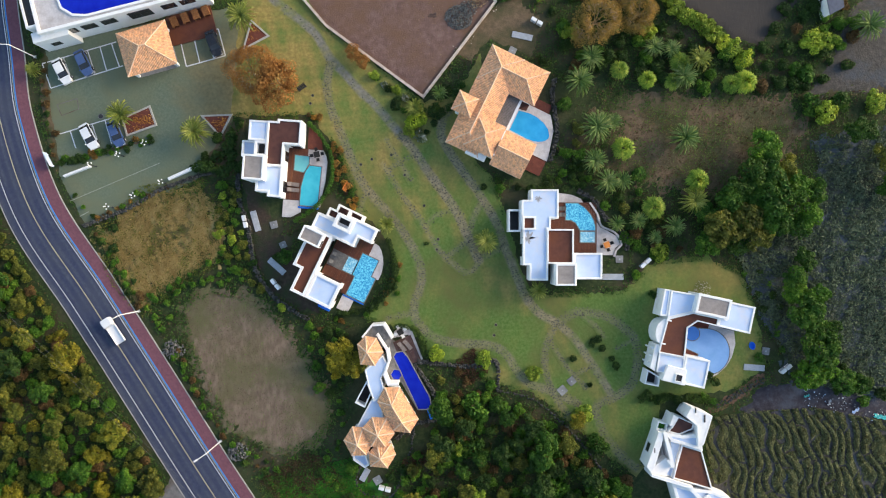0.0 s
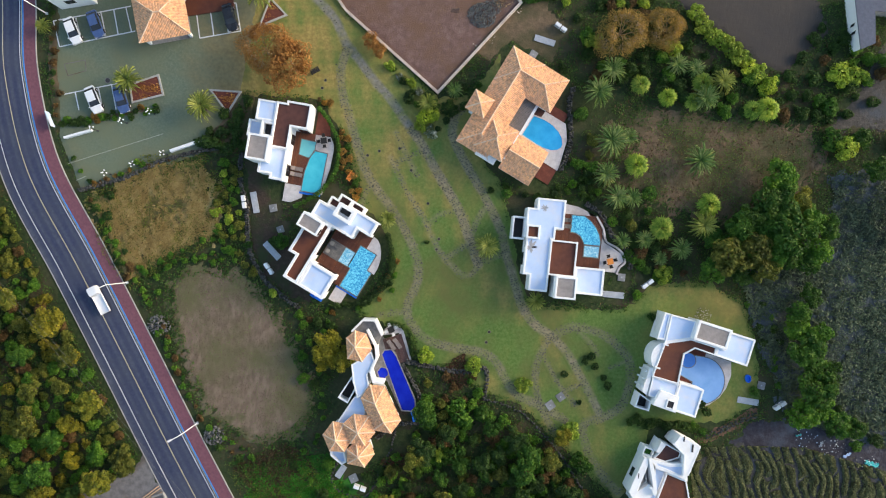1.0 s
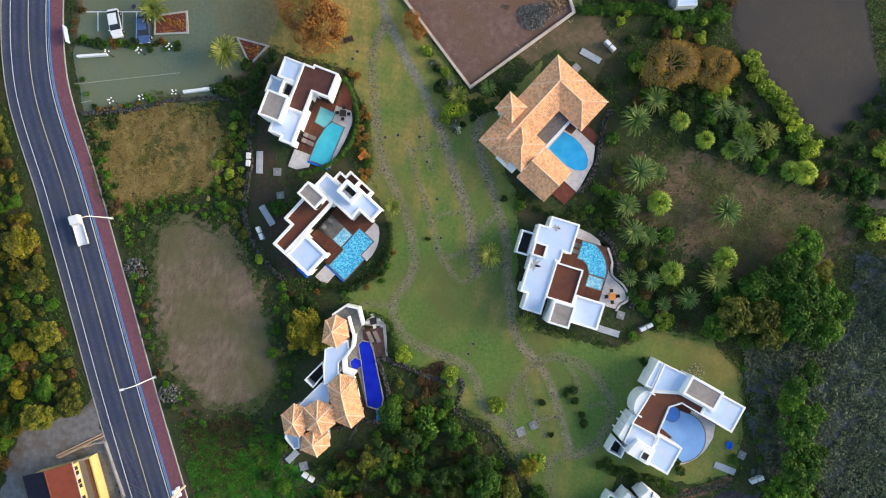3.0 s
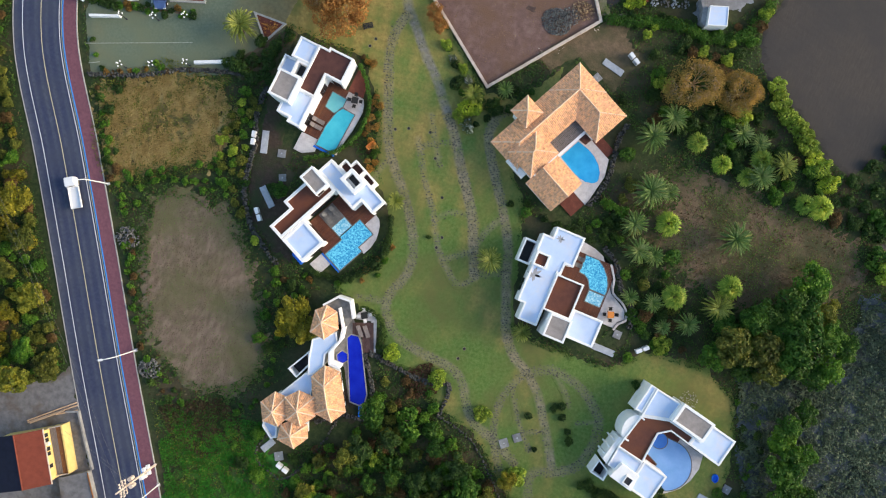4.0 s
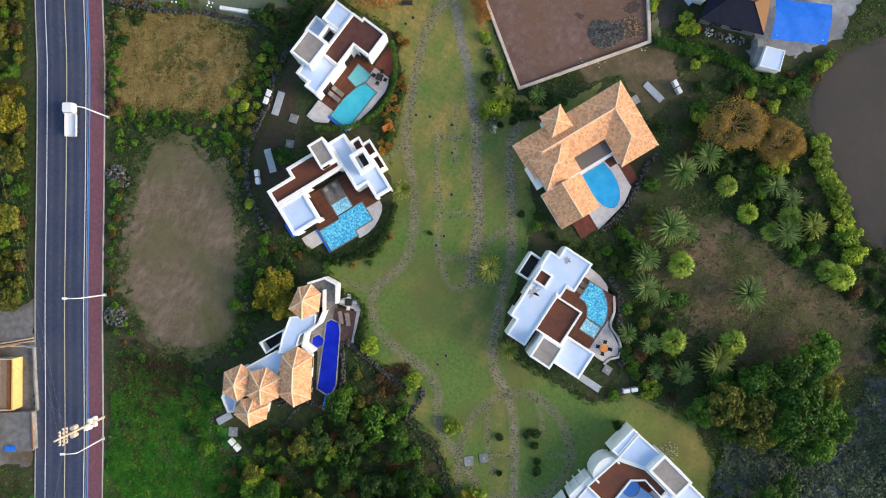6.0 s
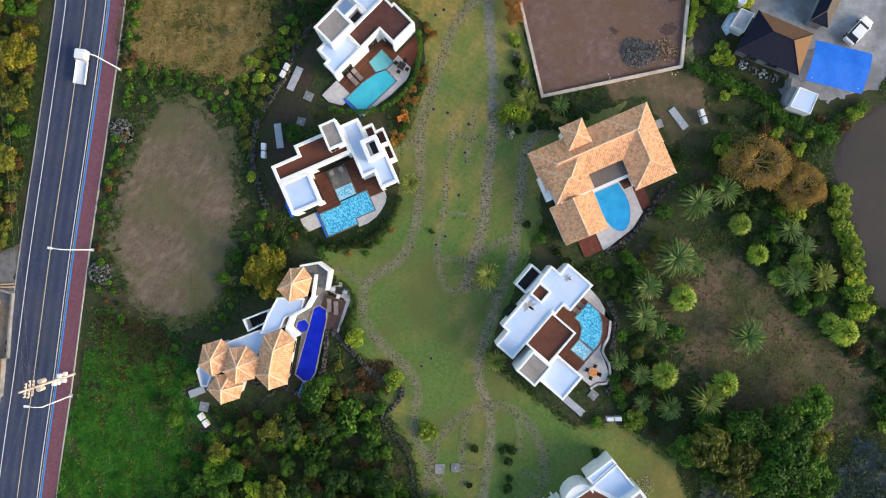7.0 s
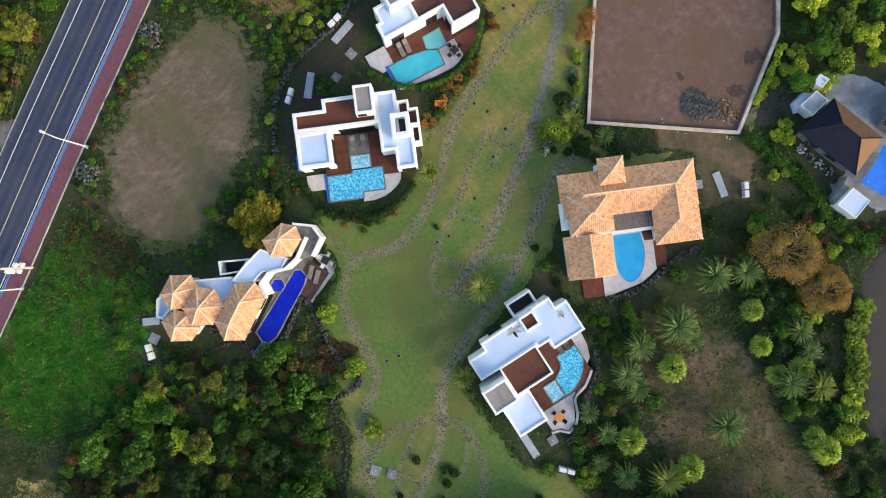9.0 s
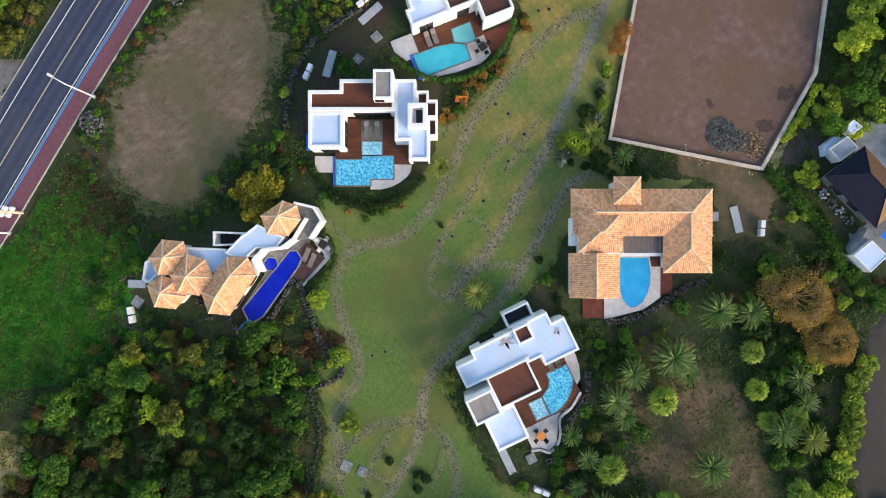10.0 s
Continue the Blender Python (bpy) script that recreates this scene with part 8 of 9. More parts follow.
stone_wall([(8.9, -23.2), (14.5, -24.4), (19.5, -28.4), (23, -32), (26, -36)], 0.4, 0.4, "rough stone edge between lawn and wood", 9)




def plain_wall(name, pts, th, h, material, label):
    ob = wall_run(None, pts, th, 0, h, material, name)
    return tagged(ob, label, "wall")


plain_wall("boundary_wall", [(-30, 49), (-19.2, 36.5), (-3.3, 24.9), (8.5, 40.5), (0.5, 51.9), (-7.5, 57.2), (-18, 66)], 0.4, 0.5, M_CREAM, "low pale concrete wall round the dirt lot")
plain_wall("entrance_wall", [(-61.7, 11.8), (-57.8, 13.3)], 0.35, 0.8, M_WHITE, "short white entrance wall beside the drive")
plain_wall("entrance_wall", [(-44.6, 11.4), (-40.2, 13.4)], 0.45, 0.8, M_WHITE, "short white entrance wall beside the drive")


# ---- street furniture ----
def street_lamp(x, y, ang):
    """A lamp whose arm reaches along ang."""
    t = thing("street_lamp", pose(x, y, 0, 0, 0, ang), "tall white steel street lamp with a curved arm", "street lamp", "street lamps")
    part("pole", tube(bmesh.new(), [(0, 0, 0), (0, 0, 3.5), (0, 0, 7.0)], [0.11, 0.09, 0.07], 10), M_CARWHITE, t)
    part("base_plate", boxes((-0.22, -0.22, 0, 0.22, 0.22, 0.2), bevel=0.02), M_METAL, t)
    part("arm", tube(bmesh.new(), [(0, 0, 6.9), (0.25, 0, 7.25), (0.9, 0, 7.45), (1.5, 0, 7.5)], [0.07, 0.065, 0.055, 0.05], 8), M_CARWHITE, t)
    h = part("lamp_head", boxes((1.35, -0.16, 7.42, 2.05, 0.16, 7.56), bevel=0.05), M_CARWHITE, t, "flat white lamp head")
    part("lens", boxes((1.45, -0.12, 7.40, 1.95, 0.12, 7.43)), M_PALEDECK, h)
    return t


for x, y, a in [(-49.8, -10.3, 213), (-36.4, -31.6, 213), (-25.5, -48.8, 214), (-66.9, 31.3, 185)]:
    street_lamp(x, y, a)
PX, PY = -27.1, -46.2
t = thing("utility_pole", pose(PX, PY, 0, 0, 0, 124), "tall concrete utility pole with cross arms and transformers", "utility pole")
part("pole", tube(bmesh.new(), [(0, 0, 0), (0, 0, 6), (0, 0, 12.6)], [0.19, 0.16, 0.12], 12), M_CREAM, t)
for z, l in ((11.2, 0.9), (10.4, 1.1), (9.6, 1.0)):
    a = part("cross_arm", boxes((-l, -0.07, z, l, 0.07, z + 0.13)), M_CREAM, t)
    for i in range(5):
        x = -l + 0.1 + i * (2 * l - 0.2) / 4
        part("insulator", tube(bmesh.new(), [(x, 0, z + 0.12), (x, 0, z + 0.25), (x, 0, z + 0.42)], [0.08, 0.12, 0.07], 8), M_CREAM, a)
for x in (-0.5, 0.5):
    part("transformer", tube(bmesh.new(), [(x, 0.1, 7.2), (x, 0.1, 8.3)], 0.3, 12), M_CREAM, t, "cream transformer drum")
for x, z in ((-0.45, 2.2), (0.45, 2.2), (-0.45, 3.6), (0.45, 3.6), (-0.4, 4.6)):
    part("junction_box", boxes((x - 0.26, -0.22, z, x + 0.26, 0.22, z + 0.6), bevel=0.03), M_CARWHITE, t, "white junction box")
for k, (a, b) in enumerate((((PX, PY, 11.6), (-71.6, -4.8, 10.5)), ((PX + 0.6, PY + 0.4, 11.6), (-71, -4.4, 10.5)), ((PX, PY, 8.6), (-40.3, -45.5, 4.2)), ((PX + 0.25, PY + 0.25, 8.6), (-39.9, -45.0, 4.2)), ((PX, PY, 10.2), (-20, -66, 9.6)))):
    pts = [Vector(a).lerp(Vector(b), u / 12) - Vector((0, 0, (1.2 if k in (2, 3) else 4) * (u / 12) * (1 - u / 12))) for u in range(13)]
    tagged(part("cable", tube(bmesh.new(), pts, 0.011, 4), M_SLATE), "thin grey overhead cable", "cable", "overhead cables")


# ---- vehicles ----
def car(m, paint, label, van=False):
    t = thing("car", m, label, "car", "parked cars")
    L, W, H = (4.9, 1.85, 2.0) if van else (4.4, 1.8, 1.45)
    prof = [(-L / 2, 0.35), (-L / 2, 0.8), (-L / 2 + 0.1, 0.92), (-1.05, 0.95), (1.5, 0.95), (L / 2 - 0.25, 0.82), (L / 2, 0.7), (L / 2, 0.35)]
    bm = bmesh.new()
    rows = []
    for y, k in ((-W / 2, 0.0), (-W / 2 + 0.12, 1.0), (W / 2 - 0.12, 1.0), (W / 2, 0.0)):
        rows.append([bm.verts.new((x * (0.95 + 0.05 * k), y * (0.86 if abs(x) > L / 2 - 0.3 else 1.0), z + (0.03 * k if z > 0.5 else 0))) for x, z in prof])
    n = len(prof)
    for a, b in zip(rows, rows[1:]):
        for i in range(n):
            bm.faces.new((a[i], a[(i + 1) % n], b[(i + 1) % n], b[i]))
    bm.faces.new(rows[0])
    bm.faces.new(rows[-1][::-1])
    bmesh.ops.recalc_face_normals(bm, faces=bm.faces)
    part("body", bm, paint, t)
    x0, x1, x2, x3 = (-L / 2 + 0.08, -L / 2 + 0.2, 0.9, 1.5) if van else (-1.85, -1.25, 0.35, 1.15)
    bm = bmesh.new()
    lo = [bm.verts.new((x, y, 0.94)) for x, y in ((x0, -W / 2 + 0.1), (x3, -W / 2 + 0.1), (x3, W / 2 - 0.1), (x0, W / 2 - 0.1))]
    hi = [bm.verts.new((x, y, H)) for x, y in ((x1, -W / 2 + 0.28), (x2, -W / 2 + 0.28), (x2, W / 2 - 0.28), (x1, W / 2 - 0.28))]
    for i in range(4):
        bm.faces.new((lo[i], lo[(i + 1) % 4], hi[(i + 1) % 4], hi[i]))
    bm.faces.new(hi)
    part("cabin_glass", bm, M_GLASS, t, "dark car windows")
    part("roof", boxes((x1 - 0.06, -W / 2 + 0.24, H - 0.02, x2 + 0.06, W / 2 - 0.24, H + 0.05), bevel=0.03), paint, t)
    for x in (-L / 2 + 0.8, L / 2 - 0.85):
        for y in (-W / 2 + 0.05, W / 2 - 0.05):
            w = part("wheel", tube(bmesh.new(), [(x, y - 0.1, 0.32), (x, y + 0.1, 0.32)], 0.32, 14), M_BLACK, t)
            part("rim", tube(bmesh.new(), [(x, y - 0.11, 0.32), (x, y + 0.11, 0.32)], 0.19, 10), M_METAL, w)
    for y in (-0.6, 0.6):
        part("headlight", boxes((L / 2 - 0.12, y - 0.2, 0.62, L / 2 + 0.01, y + 0.2, 0.76)), M_PALEDECK, t)
        part("mirror", boxes((0.95, y * 1.62 - 0.09, 0.95, 1.1, y * 1.62 + 0.09, 1.1), bevel=0.02), paint, t)
    return t


car(pose(-62.1, 28.8, 0.09, 0, 0, -62), M_CARWHITE, "white saloon car parked in a marked bay")
car(pose(-58.6, 30.2, 0.09, 0, 0, -64), M_CARBLUE, "dark blue car parked in a marked bay")
car(pose(-57.7, 18.2, 0.09, 0, 0, -62), M_CARWHITE, "white car parked beside the planted strip")
car(pose(-53.3, 18.7, 0.09, 0, 0, -68), M_CARBLUE, "blue car parked beside a palm planter")
car(pose(-37.4, 33.4, 0.09, 0, 0, -68), M_CARBLACK, "black car parked before the timber terrace")
car(pose(23.6, 59.9, 0.06, 0, 0, 88), M_CARWHITE, "white car parked on a concrete yard")
tk = thing("truck", pose(-53.6, -13.4, 0.1, 0, 0, 123) @ Matrix.Diagonal((0.9, 0.9, 0.9, 1)), "small white flatbed truck on the road", "truck")
part("chassis", boxes((-2.6, -0.75, 0.4, 2.4, 0.75, 0.6)), M_BLACK, tk)
part("cab", boxes((1.0, -0.85, 0.5, 2.5, 0.85, 1.95), bevel=0.12), M_CARWHITE, tk)
part("windscreen", boxes((2.35, -0.7, 1.15, 2.52, 0.7, 1.75), bevel=0.03), M_GLASS, tk)
cb = part("cargo_bed", boxes((-2.6, -0.88, 0.62, 0.92, 0.88, 0.74)), M_CARWHITE, tk)
for d in ((-2.6, -0.88, 0.74, 0.92, -0.82, 1.05), (-2.6, 0.82, 0.74, 0.92, 0.88, 1.05), (-2.6, -0.82, 0.74, -2.54, 0.82, 1.05), (0.86, -0.82, 0.74, 0.92, 0.82, 1.5)):
    part("side_board", boxes(d), M_CARWHITE, cb)
for x in (-1.7, 1.7):
    for y in (-0.75, 0.75):
        part("wheel", tube(bmesh.new(), [(x, y - 0.1, 0.32), (x, y + 0.1, 0.32)], 0.32, 14), M_BLACK, tk)


# ---- car park ----
M_FADED = mat("worn_road_paint", [(0.35, (0.2, 0.23, 0.17)), (0.6, (0.34, 0.36, 0.3))], 4, 8)


def painted_line(a, b, w=0.13, z=0.11, material=None, name="trim_bay_line", label="white painted parking bay line"):
    a, b = Vector(a), Vector(b)
    d = (b - a).normalized()
    n = Vector((-d.y, d.x)) * w / 2
    bm = slab(bmesh.new(), [tuple(a - n), tuple(b - n), tuple(b + n), tuple(a + n)], z - 0.05, z + 0.012)
    return structure(part(name, bm, material or M_LINE), label, "road marking")


for a, b in (((-65.7, 30.2), (-64.3, 26.2)), ((-64.3, 26.2), (-52.5, 29.9)), ((-65.7, 30.2), (-53.6, 33.8)), ((-62.2, 31.1), (-60.8, 27.4)), ((-58.3, 32.4), (-57.1, 28.7)), ((-56.3, 33.1), (-55.2, 29.2)),
             ((-54.4, 33.6), (-53.1, 29.8)), ((-62.8, 18.7), (-54.1, 21.4)), ((-61.1, 19.2), (-60.2, 16.4)), ((-57.5, 20.3), (-56.3, 16.6)), ((-55.4, 20.9), (-54.3, 17.1)),
             ((-43.2, 34.5), (-36.9, 36.0)), ((-42.1, 29.8), (-35.7, 31.6)), ((-43.2, 34.5), (-42.1, 29.8)), ((-41.0, 35.0), (-39.9, 30.4)), ((-38.8, 35.6), (-37.6, 31.0)), ((-36.9, 36.0), (-35.7, 31.6))):
    painted_line(a, b, 0.17)
painted_line((-61.1, 7.7), (-46.4, 14.0), 0.11, 0.11, M_FADED)
painted_line((-59.5, 5.2), (-58.0, 6.0), 0.11, 0.11, M_FADED)
for a, b in (((-63.3, 23.5), (-60.0, 24.5)), ((-60.0, 24.5), (-59.7, 22.8)), ((-59.7, 22.8), (-62.5, 21.7)), ((-62.5, 21.7), (-63.3, 23.5))):
    painted_line(a, b, 0.13, 0.105, M_APRON, "trim_trench_patch", "dark edge of a patched trench in the paving")
mh = thing("manhole_cover", pose(-56.1, 21.6, 0.09), "round dark iron manhole cover in the paving", "manhole cover")
part("cover", tube(bmesh.new(), [(0, 0, 0), (0, 0, 0.03)], 0.36, 20), M_DARK, mh)
part("rim", ring(bmesh.new(), circle(0, 0, 0.44, 20), 0, 0.025, 0.07), M_APRON, mh)


def globe_lamp(x, y, a):
    """A garden lamp post with five white globes."""
    t = thing("globe_lamp", pose(x, y, 0.05, 0, 0, a), "garden lamp post with five round white globes", "lamp post", "globe lamps")
    part("pole", tube(bmesh.new(), [(0, 0, 0), (0, 0, 0.15), (0, 0, 0.2), (0, 0, 2.5)], [0.14, 0.14, 0.06, 0.045], 8), M_DARK, t)
    for k in range(5):
        d = Vector((math.cos(k * math.pi / 2), math.sin(k * math.pi / 2), 0)) * (0.4 if k < 4 else 0)
        z = 2.35 if k < 4 else 2.75
        arm = part("arm", tube(bmesh.new(), [(0, 0, 2.2), tuple(d * 0.6 + Vector((0, 0, 2.15))), tuple(d + Vector((0, 0, z - 0.1)))], 0.022, 6), M_DARK, t)
        bm = bmesh.new()
        bmesh.ops.create_uvsphere(bm, u_segments=12, v_segments=8, radius=0.12, matrix=Matrix.Translation(d + Vector((0, 0, z))))
        part("globe", bm, M_CARWHITE, arm, "round white glass globe", True)
    return t


for k, (x, y) in enumerate(((-52.3, 15.1), (-56.8, 13.4), (-45.4, 10.7), (-49.9, 8.5), (-54.1, 6.7), (-48.1, 17.0))):
    globe_lamp(x, y, 25 + 17 * k)
for poly, lab in (([(-52.6, 21.3), (-48.0, 23.4), (-46.8, 20.1), (-51.8, 18.3)], "raised planter of rust-red mulch with a stone rim"),
                  ([(-39.8, 21.8), (-34.5, 22), (-36.4, 18.1)], "three-cornered planter of rust-red mulch with a pale rim"),
                  ([(-32.9, 32.4), (-28.4, 34.8), (-31.5, 37.5)], "three-cornered planter of rust-red mulch beside the lawn")):
    t = thing("planter", pose(0, 0, 0), lab, "planter", "car park planters")
    bm = bmesh.new()
    ring(bm, poly, 0, 0.35, 0.28)
    bmesh.ops.recalc_face_normals(bm, faces=bm.faces)
    part("rim", bm, M_KERB, t)
    part("mulch", slab(bmesh.new(), inset(poly, 0.2), 0.0, 0.27), M_REDPAVE, t)
litter("mulch_chips", [[(-52, 20.6), (-48.2, 22.8), (-47.2, 20.4), (-50.8, 19)], [(-39, 21.5), (-35, 21.6), (-36.4, 18.8)], [(-32.4, 32.8), (-29, 34.8), (-31.4, 36.8)]], 1500, 0.2, 0.3, L_ORANGE, 306,
       "rust-red bark chips and fallen leaves", "mulch", 0.5)
sg = thing("sign_board", pose(-64.2, 14.4, 0, 0, 0, -62), "pale blue sign board beside the drive", "sign")
part("panel", boxes((-1.3, -0.06, 0.4, 1.3, 0.06, 1.6), bevel=0.02), M_ROOFPALE, sg)
for x in (-1.0, 1.0):
    part("post", boxes((x - 0.05, -0.05, 0, x + 0.05, 0.05, 0.42)), M_METAL, sg)


# ---- garden things ----
def air_unit(x, y, ang):
    t = thing("air_conditioner", pose(x, y, 0, 0, 0, ang), "pair of white outdoor air conditioner units", "air conditioner", "outdoor units")
    for o in (-0.55, 0.55):
        b = part("casing", boxes((o - 0.47, -0.28, 0.08, o + 0.47, 0.28, 1.1), bevel=0.04), M_CARWHITE, t)
        part("fan_grille", tube(bmesh.new(), [(o, 0.28, 0.6), (o, 0.3, 0.6)], 0.36, 18), M_GREYLID, b)
        part("foot", boxes((o - 0.4, -0.24, 0, o + 0.4, 0.24, 0.09)), M_DARK, b)
    return t


for x, y, a in [(-27.3, -5.8, 130), (-32.3, 4.4, 104), (33.0, -2.2, 42), (-9.4, -39.1, 165), (55.9, -19.4, 38), (15.2, 37.1, 150)]:
    air_unit(x, y, a)


def tank_lid(x, y, ang, l=3.4, w=1.0):
    t = thing("tank_cover", pose(x, y, 0, 0, 0, ang), "long grey concrete tank cover set in the garden", "tank cover", "tank covers")
    part("slab", boxes((-l / 2, -w / 2, 0, l / 2, w / 2, 0.22), bevel=0.03), M_GREYLID, t)
    for i in range(3):
        u = -l / 2 + (i + 0.5) * l / 3
        part("hatch", tube(bmesh.new(), [(u, 0, 0.2), (u, 0, 0.235)], 0.24, 16), M_GREYLID, t)
    return t


for x, y, a, *size in [(-27.2, -2.9, 138), (-30.7, 4.5, 106), (12.9, 34.9, 168), (27.9, -4.5, 0), (51.0, -19.3, -4), (-12.7, -37.0, 62, 2.2, 1.0)]:
    tank_lid(x, y, a, *size)
for x, y, a, s in [(-26.2, 0.6, 25, 1.1), (-27.7, 3.9, 15, 1.2), (28.9, -1.6, 0, 1.2), (-10.6, -37.9, 30, 1.3), (52.9, -16.6, -8, 1.2), (19.6, -23.1, 40, 1.35), (21.1, -21.6, 40, 1.25), (11.3, 32.5, 64, 1.2)]:
    t = thing("stone_slab", pose(x, y, 0, 0, 0, a), "square pale grey concrete slab on the ground", "slab", "garden slabs")
    part("slab", boxes((-s / 2, -s / 2, 0, s / 2, s / 2, 0.18), bevel=0.03), M_CONC, t)
    part("lifting_ring", tube(bmesh.new(), [(0, 0, 0.17), (0, 0, 0.2)], 0.12, 12), M_GREYLID, t)
for x, y in [(-13.5, 13.8), (-11.7, 14.7), (-8.5, 15.4), (-6.3, 12.1), (-3.1, 7.1), (-0.8, 1.6), (-1, -0.1), (-21.4, 25.1), (-21.8, 23.8), (8.4, -14.1), (8.7, -12.4)]:
    t = thing("lawn_planter", pose(x, y, 0, 0, 0, random.uniform(0, 90)), "small dark round hollow with a rim in the lawn", "planting pit", "lawn pits")
    bm = bmesh.new()
    ring(bm, circle(0, 0, 0.28, 16), 0, 0.11, 0.08)
    bmesh.ops.recalc_face_normals(bm, faces=bm.faces)
    part("rim", bm, M_SAND, t)
    part("soil", slab(bmesh.new(), circle(0, 0, 0.22, 14), 0, 0.09), M_BLACK, t)


def lounger(m, material, label):
    t = thing("sun_lounger", m, label, "sun lounger", "sun loungers")
    part("seat", boxes((-0.95, -0.32, 0.26, 0.35, 0.32, 0.36), bevel=0.03), material, t)
    b = part("backrest", boxes((0.0, -0.32, 0, 0.75, 0.32, 0.09), bevel=0.03), material, t)
    b.matrix_basis = pose(0.33, 0, 0.28, 0, -32, 0)
    for x in (-0.8, 0.3):
        for y in (-0.27, 0.27):
            part("leg", boxes((x - 0.03, y - 0.03, 0, x + 0.03, y + 0.03, 0.27)), M_DARK, t)
    return t


for m, mt, lab in [(HB @ pose(1.7, -2.9, 0.3, 0, 0, 178), M_WOOD, "grey-brown sun lounger on the timber deck"), (HB @ pose(1.75, -3.8, 0.3, 0, 0, 178), M_WOOD, "grey-brown sun lounger on the timber deck"),
                   (HC @ pose(-0.9, -0.9, 0.31, 0, 0, 88), M_SLATE, "grey sun lounger in the courtyard"), (HC @ pose(0.5, -0.9, 0.31, 0, 0, 92), M_SLATE, "grey sun lounger in the courtyard"),
                   (HD @ pose(8.5, -6.0, 0.28, 0, 0, 20), M_WOOD, "grey-brown sun lounger on the dark deck"), (HD @ pose(8.5, -7.0, 0.28, 0, 0, 20), M_WOOD, "grey-brown sun lounger on the dark deck"),
                   (HE @ pose(-0.6, 5.3, 0.3, 0, 0, 0), M_SLATE, "grey sun lounger beside the mosaic pool"), (HE @ pose(-0.6, 4.3, 0.3, 0, 0, 0), M_SLATE, "grey sun lounger beside the mosaic pool")]:
    lounger(m, mt, lab)


def dining_set(m, top, seat, label, chairs):
    t = thing("garden_table", m, label, "table", "garden tables")
    part("tabletop", boxes((-0.48, -0.48, 0.7, 0.48, 0.48, 0.75), bevel=0.02), top, t)
    for x in (-0.4, 0.4):
        for y in (-0.4, 0.4):
            part("leg", boxes((x - 0.03, y - 0.03, 0, x + 0.03, y + 0.03, 0.7)), M_DARK, t)
    for a in range(0, 360, 90):
        c = thing("garden_chair", m @ pose(0, 0, 0, 0, 0, a) @ pose(0.85, 0, 0), chairs, "chair", "garden chairs")
        part("seat", boxes((-0.25, -0.25, 0.42, 0.25, 0.25, 0.47), bevel=0.02), seat, c)
        part("backrest", boxes((0.2, -0.25, 0.47, 0.26, 0.25, 0.95), bevel=0.02), seat, c)
        for x in (-0.2, 0.2):
            for y in (-0.2, 0.2):
                part("leg", boxes((x - 0.025, y - 0.025, 0, x + 0.025, y + 0.025, 0.42)), M_DARK, c)


dining_set(HE @ pose(7.0, -0.6, 0.28, 0, 0, 20), M_ORANGE, M_BLACK, "square orange garden table on the stone terrace", "black garden chair round the orange table")
dining_set(HD @ pose(10.9, -6.6, 0.26, 0, 0, 10), M_BLACK, M_CARWHITE, "square black garden table on the terrace", "white garden chair round the black table")
dining_set(HB @ pose(5.2, 2.2, 0.306, 0, 0, 15), M_BLACK, M_BLACK, "square black garden table on the pale terrace", "black garden chair round the black table")


M_RUBBLE = mat("broken_rubble", [(0.25, (0.16, 0.1, 0.06)), (0.5, (0.3, 0.2, 0.12)), (0.8, (0.5, 0.42, 0.34))], 3, 6, bump=0.6, vary="island", amount=0.7)


def heap(x, y, r, n, material, label, seed, big=0.24):
    rg = np.random.RandomState(seed)
    verts, faces = [], []
    for i in range(n):
        a, q = rg.uniform(0, 6.28), r * math.sqrt(rg.rand())
        s = rg.uniform(0.4 * big, big)
        c = np.array([x + q * math.cos(a) * 1.15, y + q * math.sin(a), 0.1 + s * 0.4 + 0.45 * (1 - q / r) * rg.rand()])
        k = len(verts)
        pts = rg.normal(size=(6, 3)) * 0.25 + np.array([(1, 0, 0), (-1, 0, 0), (0, 1, 0), (0, -1, 0), (0, 0, 1), (0, 0, -1)])
        verts += (c + pts * s).tolist()
        faces += [(k + p, k + q2, k + w) for p, q2, w in ((0, 2, 4), (2, 1, 4), (1, 3, 4), (3, 0, 4), (2, 0, 5), (1, 2, 5), (3, 1, 5), (0, 3, 5))]
    ob = raw("rubble_heap", verts, faces, material)
    return tagged(ob, label, "rubble", kind="stuff")


heap(2.5, 37.9, 2.0, 900, M_BOULDER, "heap of dark grey stones on the dirt lot", 1, 0.15)
heap(2.6, 38.0, 1.9, 110, M_CONC, "pale broken stones on the grey heap", 17, 0.12)
heap(4.0, 39.4, 1.3, 260, M_BOULDER, "small heap of dark grey stones on the dirt lot", 7, 0.14)
heap(5.5, 40.9, 1.5, 260, M_RUBBLE, "small heap of broken brown and pale rubble", 2, 0.15)
for x, y, n, mt, k in ((13.4, 45.9, 10, M_RUSTROOF, 21), (14.8, 46.2, 26, M_GREYLID, 22), (16.4, 46.7, 26, M_SLATE, 23), (17.8, 47.2, 22, M_GREYLID, 24), (19.2, 47.7, 18, M_CONC, 26)):
    heap(x, y, 0.6, n, mt, "stacked household clutter beside the house wall", k, 0.2)
heap(42.6, -6.4, 1.3, 90, M_KERB, "pale broken rubble behind the villa", 25, 0.1)
heap(-44.0, -16.5, 1.6, 160, M_BOULDER, "scattered dark stones on the verge", 3)
heap(-33.4, -33.3, 1.5, 200, M_BOULDER, "scattered dark stones on the verge", 4)
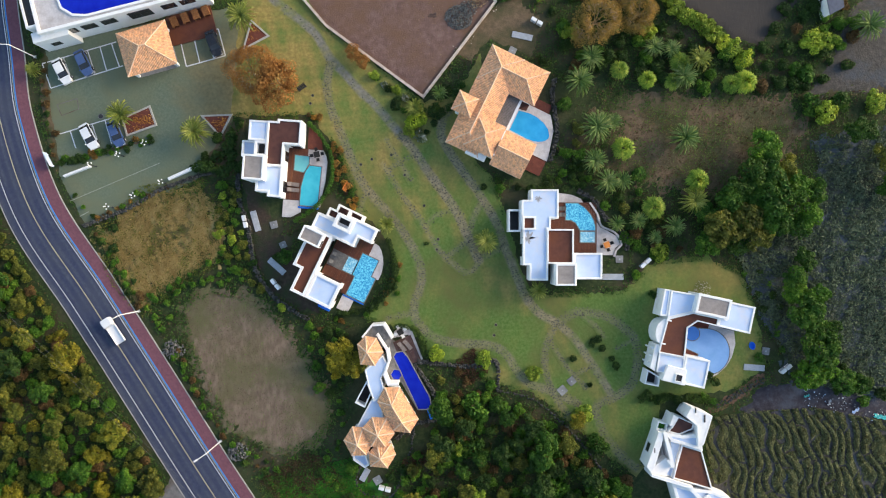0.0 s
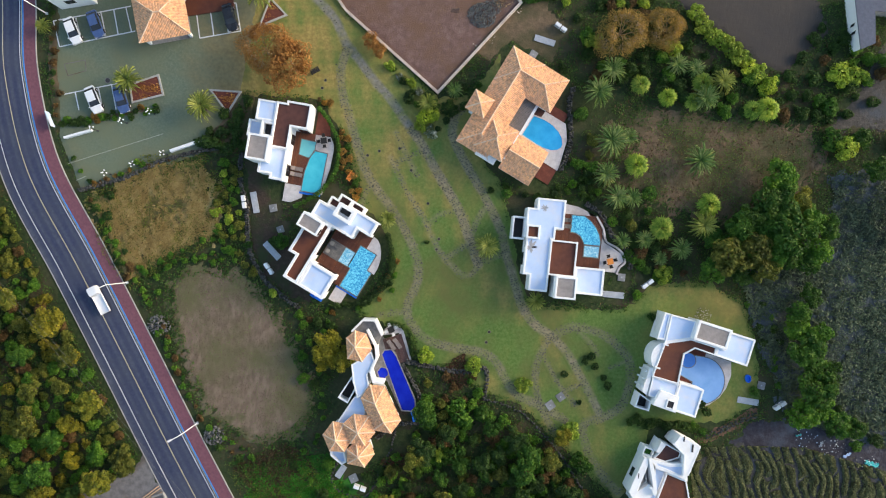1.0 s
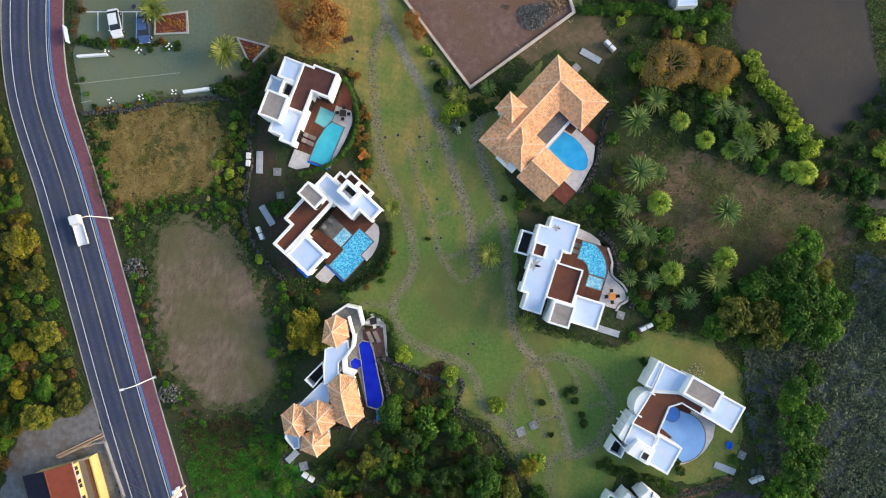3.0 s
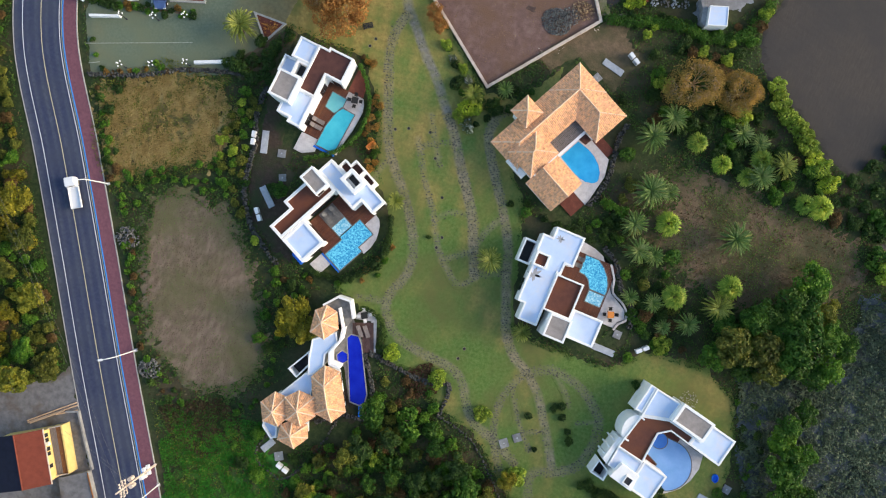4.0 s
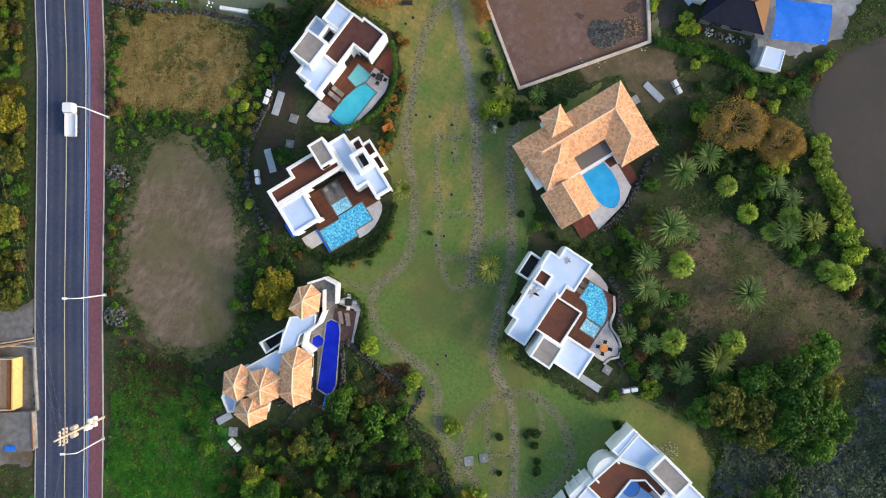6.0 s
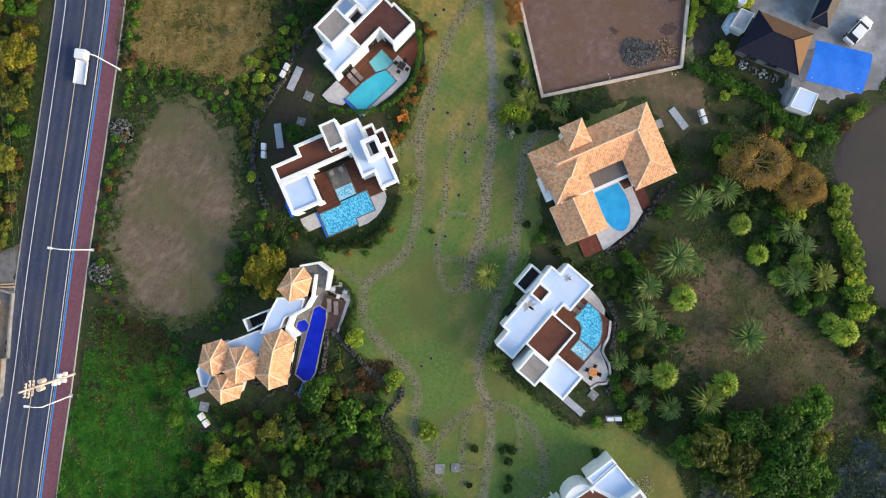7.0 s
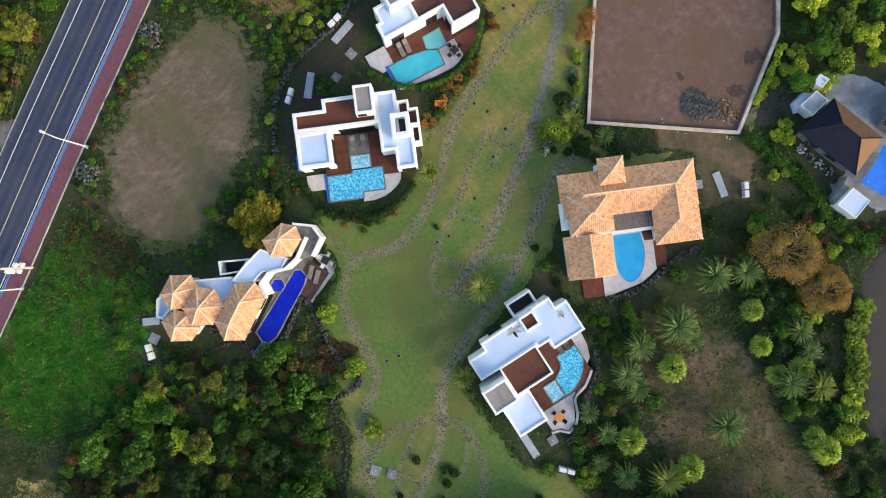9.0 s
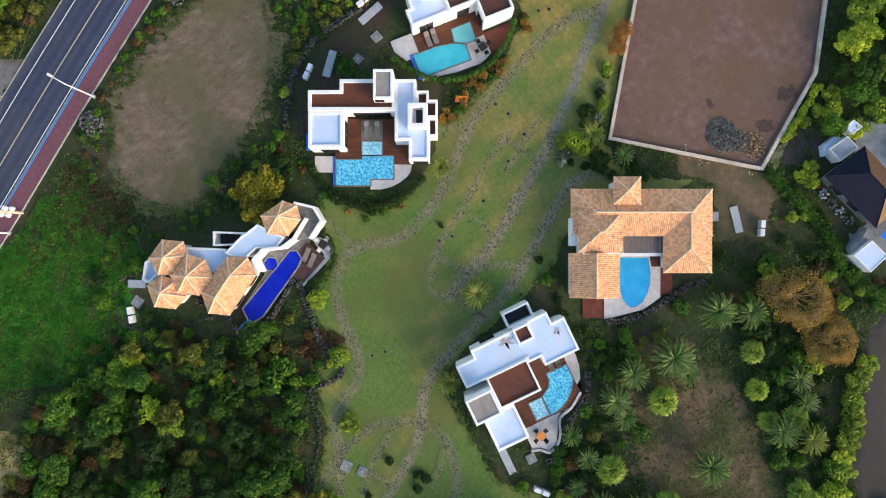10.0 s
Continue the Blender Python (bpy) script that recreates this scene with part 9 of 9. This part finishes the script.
heap(67.5, -26.0, 2.6, 22, M_CONC, "scattered pale rubbish and stones along a ditch", 5, 0.15)
heap(61.5, -24.0, 2.2, 14, M_ROOFPALE, "scattered pale rubbish and stones along a ditch", 6, 0.15)
M_TURQ = mat("turquoise_plastic", [(0.3, (0.04, 0.4, 0.4)), (0.7, (0.08, 0.55, 0.52))], 2, 5, rough=0.5)
for x, y, a, b, mt, lab in ((59.6, -23.9, 20, 0.45, M_TURQ, "crumpled turquoise plastic sheet in the ditch"), (71.7, -27.3, -10, 1.1, M_TURQ, "long turquoise tarpaulin in the ditch"), (67.6, -26.3, 35, 0.7, M_ROOFPALE, "crumpled pale blue plastic sheet in the ditch"),
                        (63.3, -25.0, 60, 0.5, M_GREYLID, "torn white plastic sheet in the ditch")):
    t = thing("plastic_sheet", pose(x, y, 0.1, 0, 0, a), lab, "sheet", "ditch rubbish")
    bm = bmesh.new()
    g = [[bm.verts.new((b * (i / 4 - 1) + 0.1 * math.sin(j * 2.3 + x), 0.3 * b * (j / 2 - 1) + 0.1 * math.sin(i * 1.9), 0.03 + 0.2 * abs(math.sin(i * 1.7 + j * 2.1 + y)))) for i in range(9)] for j in range(5)]
    for j in range(4):
        for i in range(8):
            bm.faces.new((g[j][i], g[j][i + 1], g[j + 1][i + 1], g[j + 1][i]))
    part("sheet", bm, mt, t)
tub = thing("plastic_tub", pose(50.6, -15.7, 0, 0, 0, 10) @ Matrix.Diagonal((0.6, 0.85, 0.8, 1)), "bright blue plastic tub on the grass", "tub")
bm = bmesh.new()
ring(bm, circle(0, 0, 0.75, 20), 0, 0.55, 0.1, 0.1)
bmesh.ops.recalc_face_normals(bm, faces=bm.faces)
part("rim", bm, M_TARP, tub)
part("bottom", slab(bmesh.new(), circle(0, 0, 0.66, 18), 0, 0.1), M_TARP, tub)


def garden_bench(x, y, ang, paint, label):
    t = thing("garden_bench", pose(x, y, 0.05, 0, 0, ang), label, "bench", "garden benches")
    for k in range(4):
        part("slat", boxes((-0.75, -0.3 + 0.16 * k, 0.42, 0.75, -0.18 + 0.16 * k, 0.46)), paint, t)
    part("backrest", boxes((-0.75, 0.33, 0.5, 0.75, 0.39, 0.85), bevel=0.02), paint, t)
    for x0 in (-0.65, 0.65):
        part("leg", boxes((x0 - 0.04, -0.28, 0, x0 + 0.04, 0.36, 0.42)), M_DARK, t)


garden_bench(-15.8, 10.1, 60, M_ORANGE, "red-orange slatted bench on the lawn's edge")
garden_bench(-23.1, 26.3, 35, M_DARK, "dark slatted bench below the orange tree")
for x, y, r, n, mt, lab, k in ((60.2, -23.8, 1.4, 16, M_GREYLID, "scattered bluish rubbish along the ditch", 8), (65.2, -25.2, 1.8, 24, M_METAL, "scattered pale rubbish along the ditch", 9), (71.4, -27.2, 1.3, 12, M_WHITE, "scattered white rubbish along the ditch", 10),
                               (2.1, 32.9, 0.6, 5, M_CREAM, "broken pale blocks below the lot's wall", 11), (4.5, 34.3, 0.7, 6, M_CREAM, "broken pale blocks below the lot's wall", 12), (8.2, 39.2, 0.7, 7, M_CREAM, "broken pale blocks below the lot's wall", 13)):
    heap(x, y, r, n, mt, lab, k, 0.14)
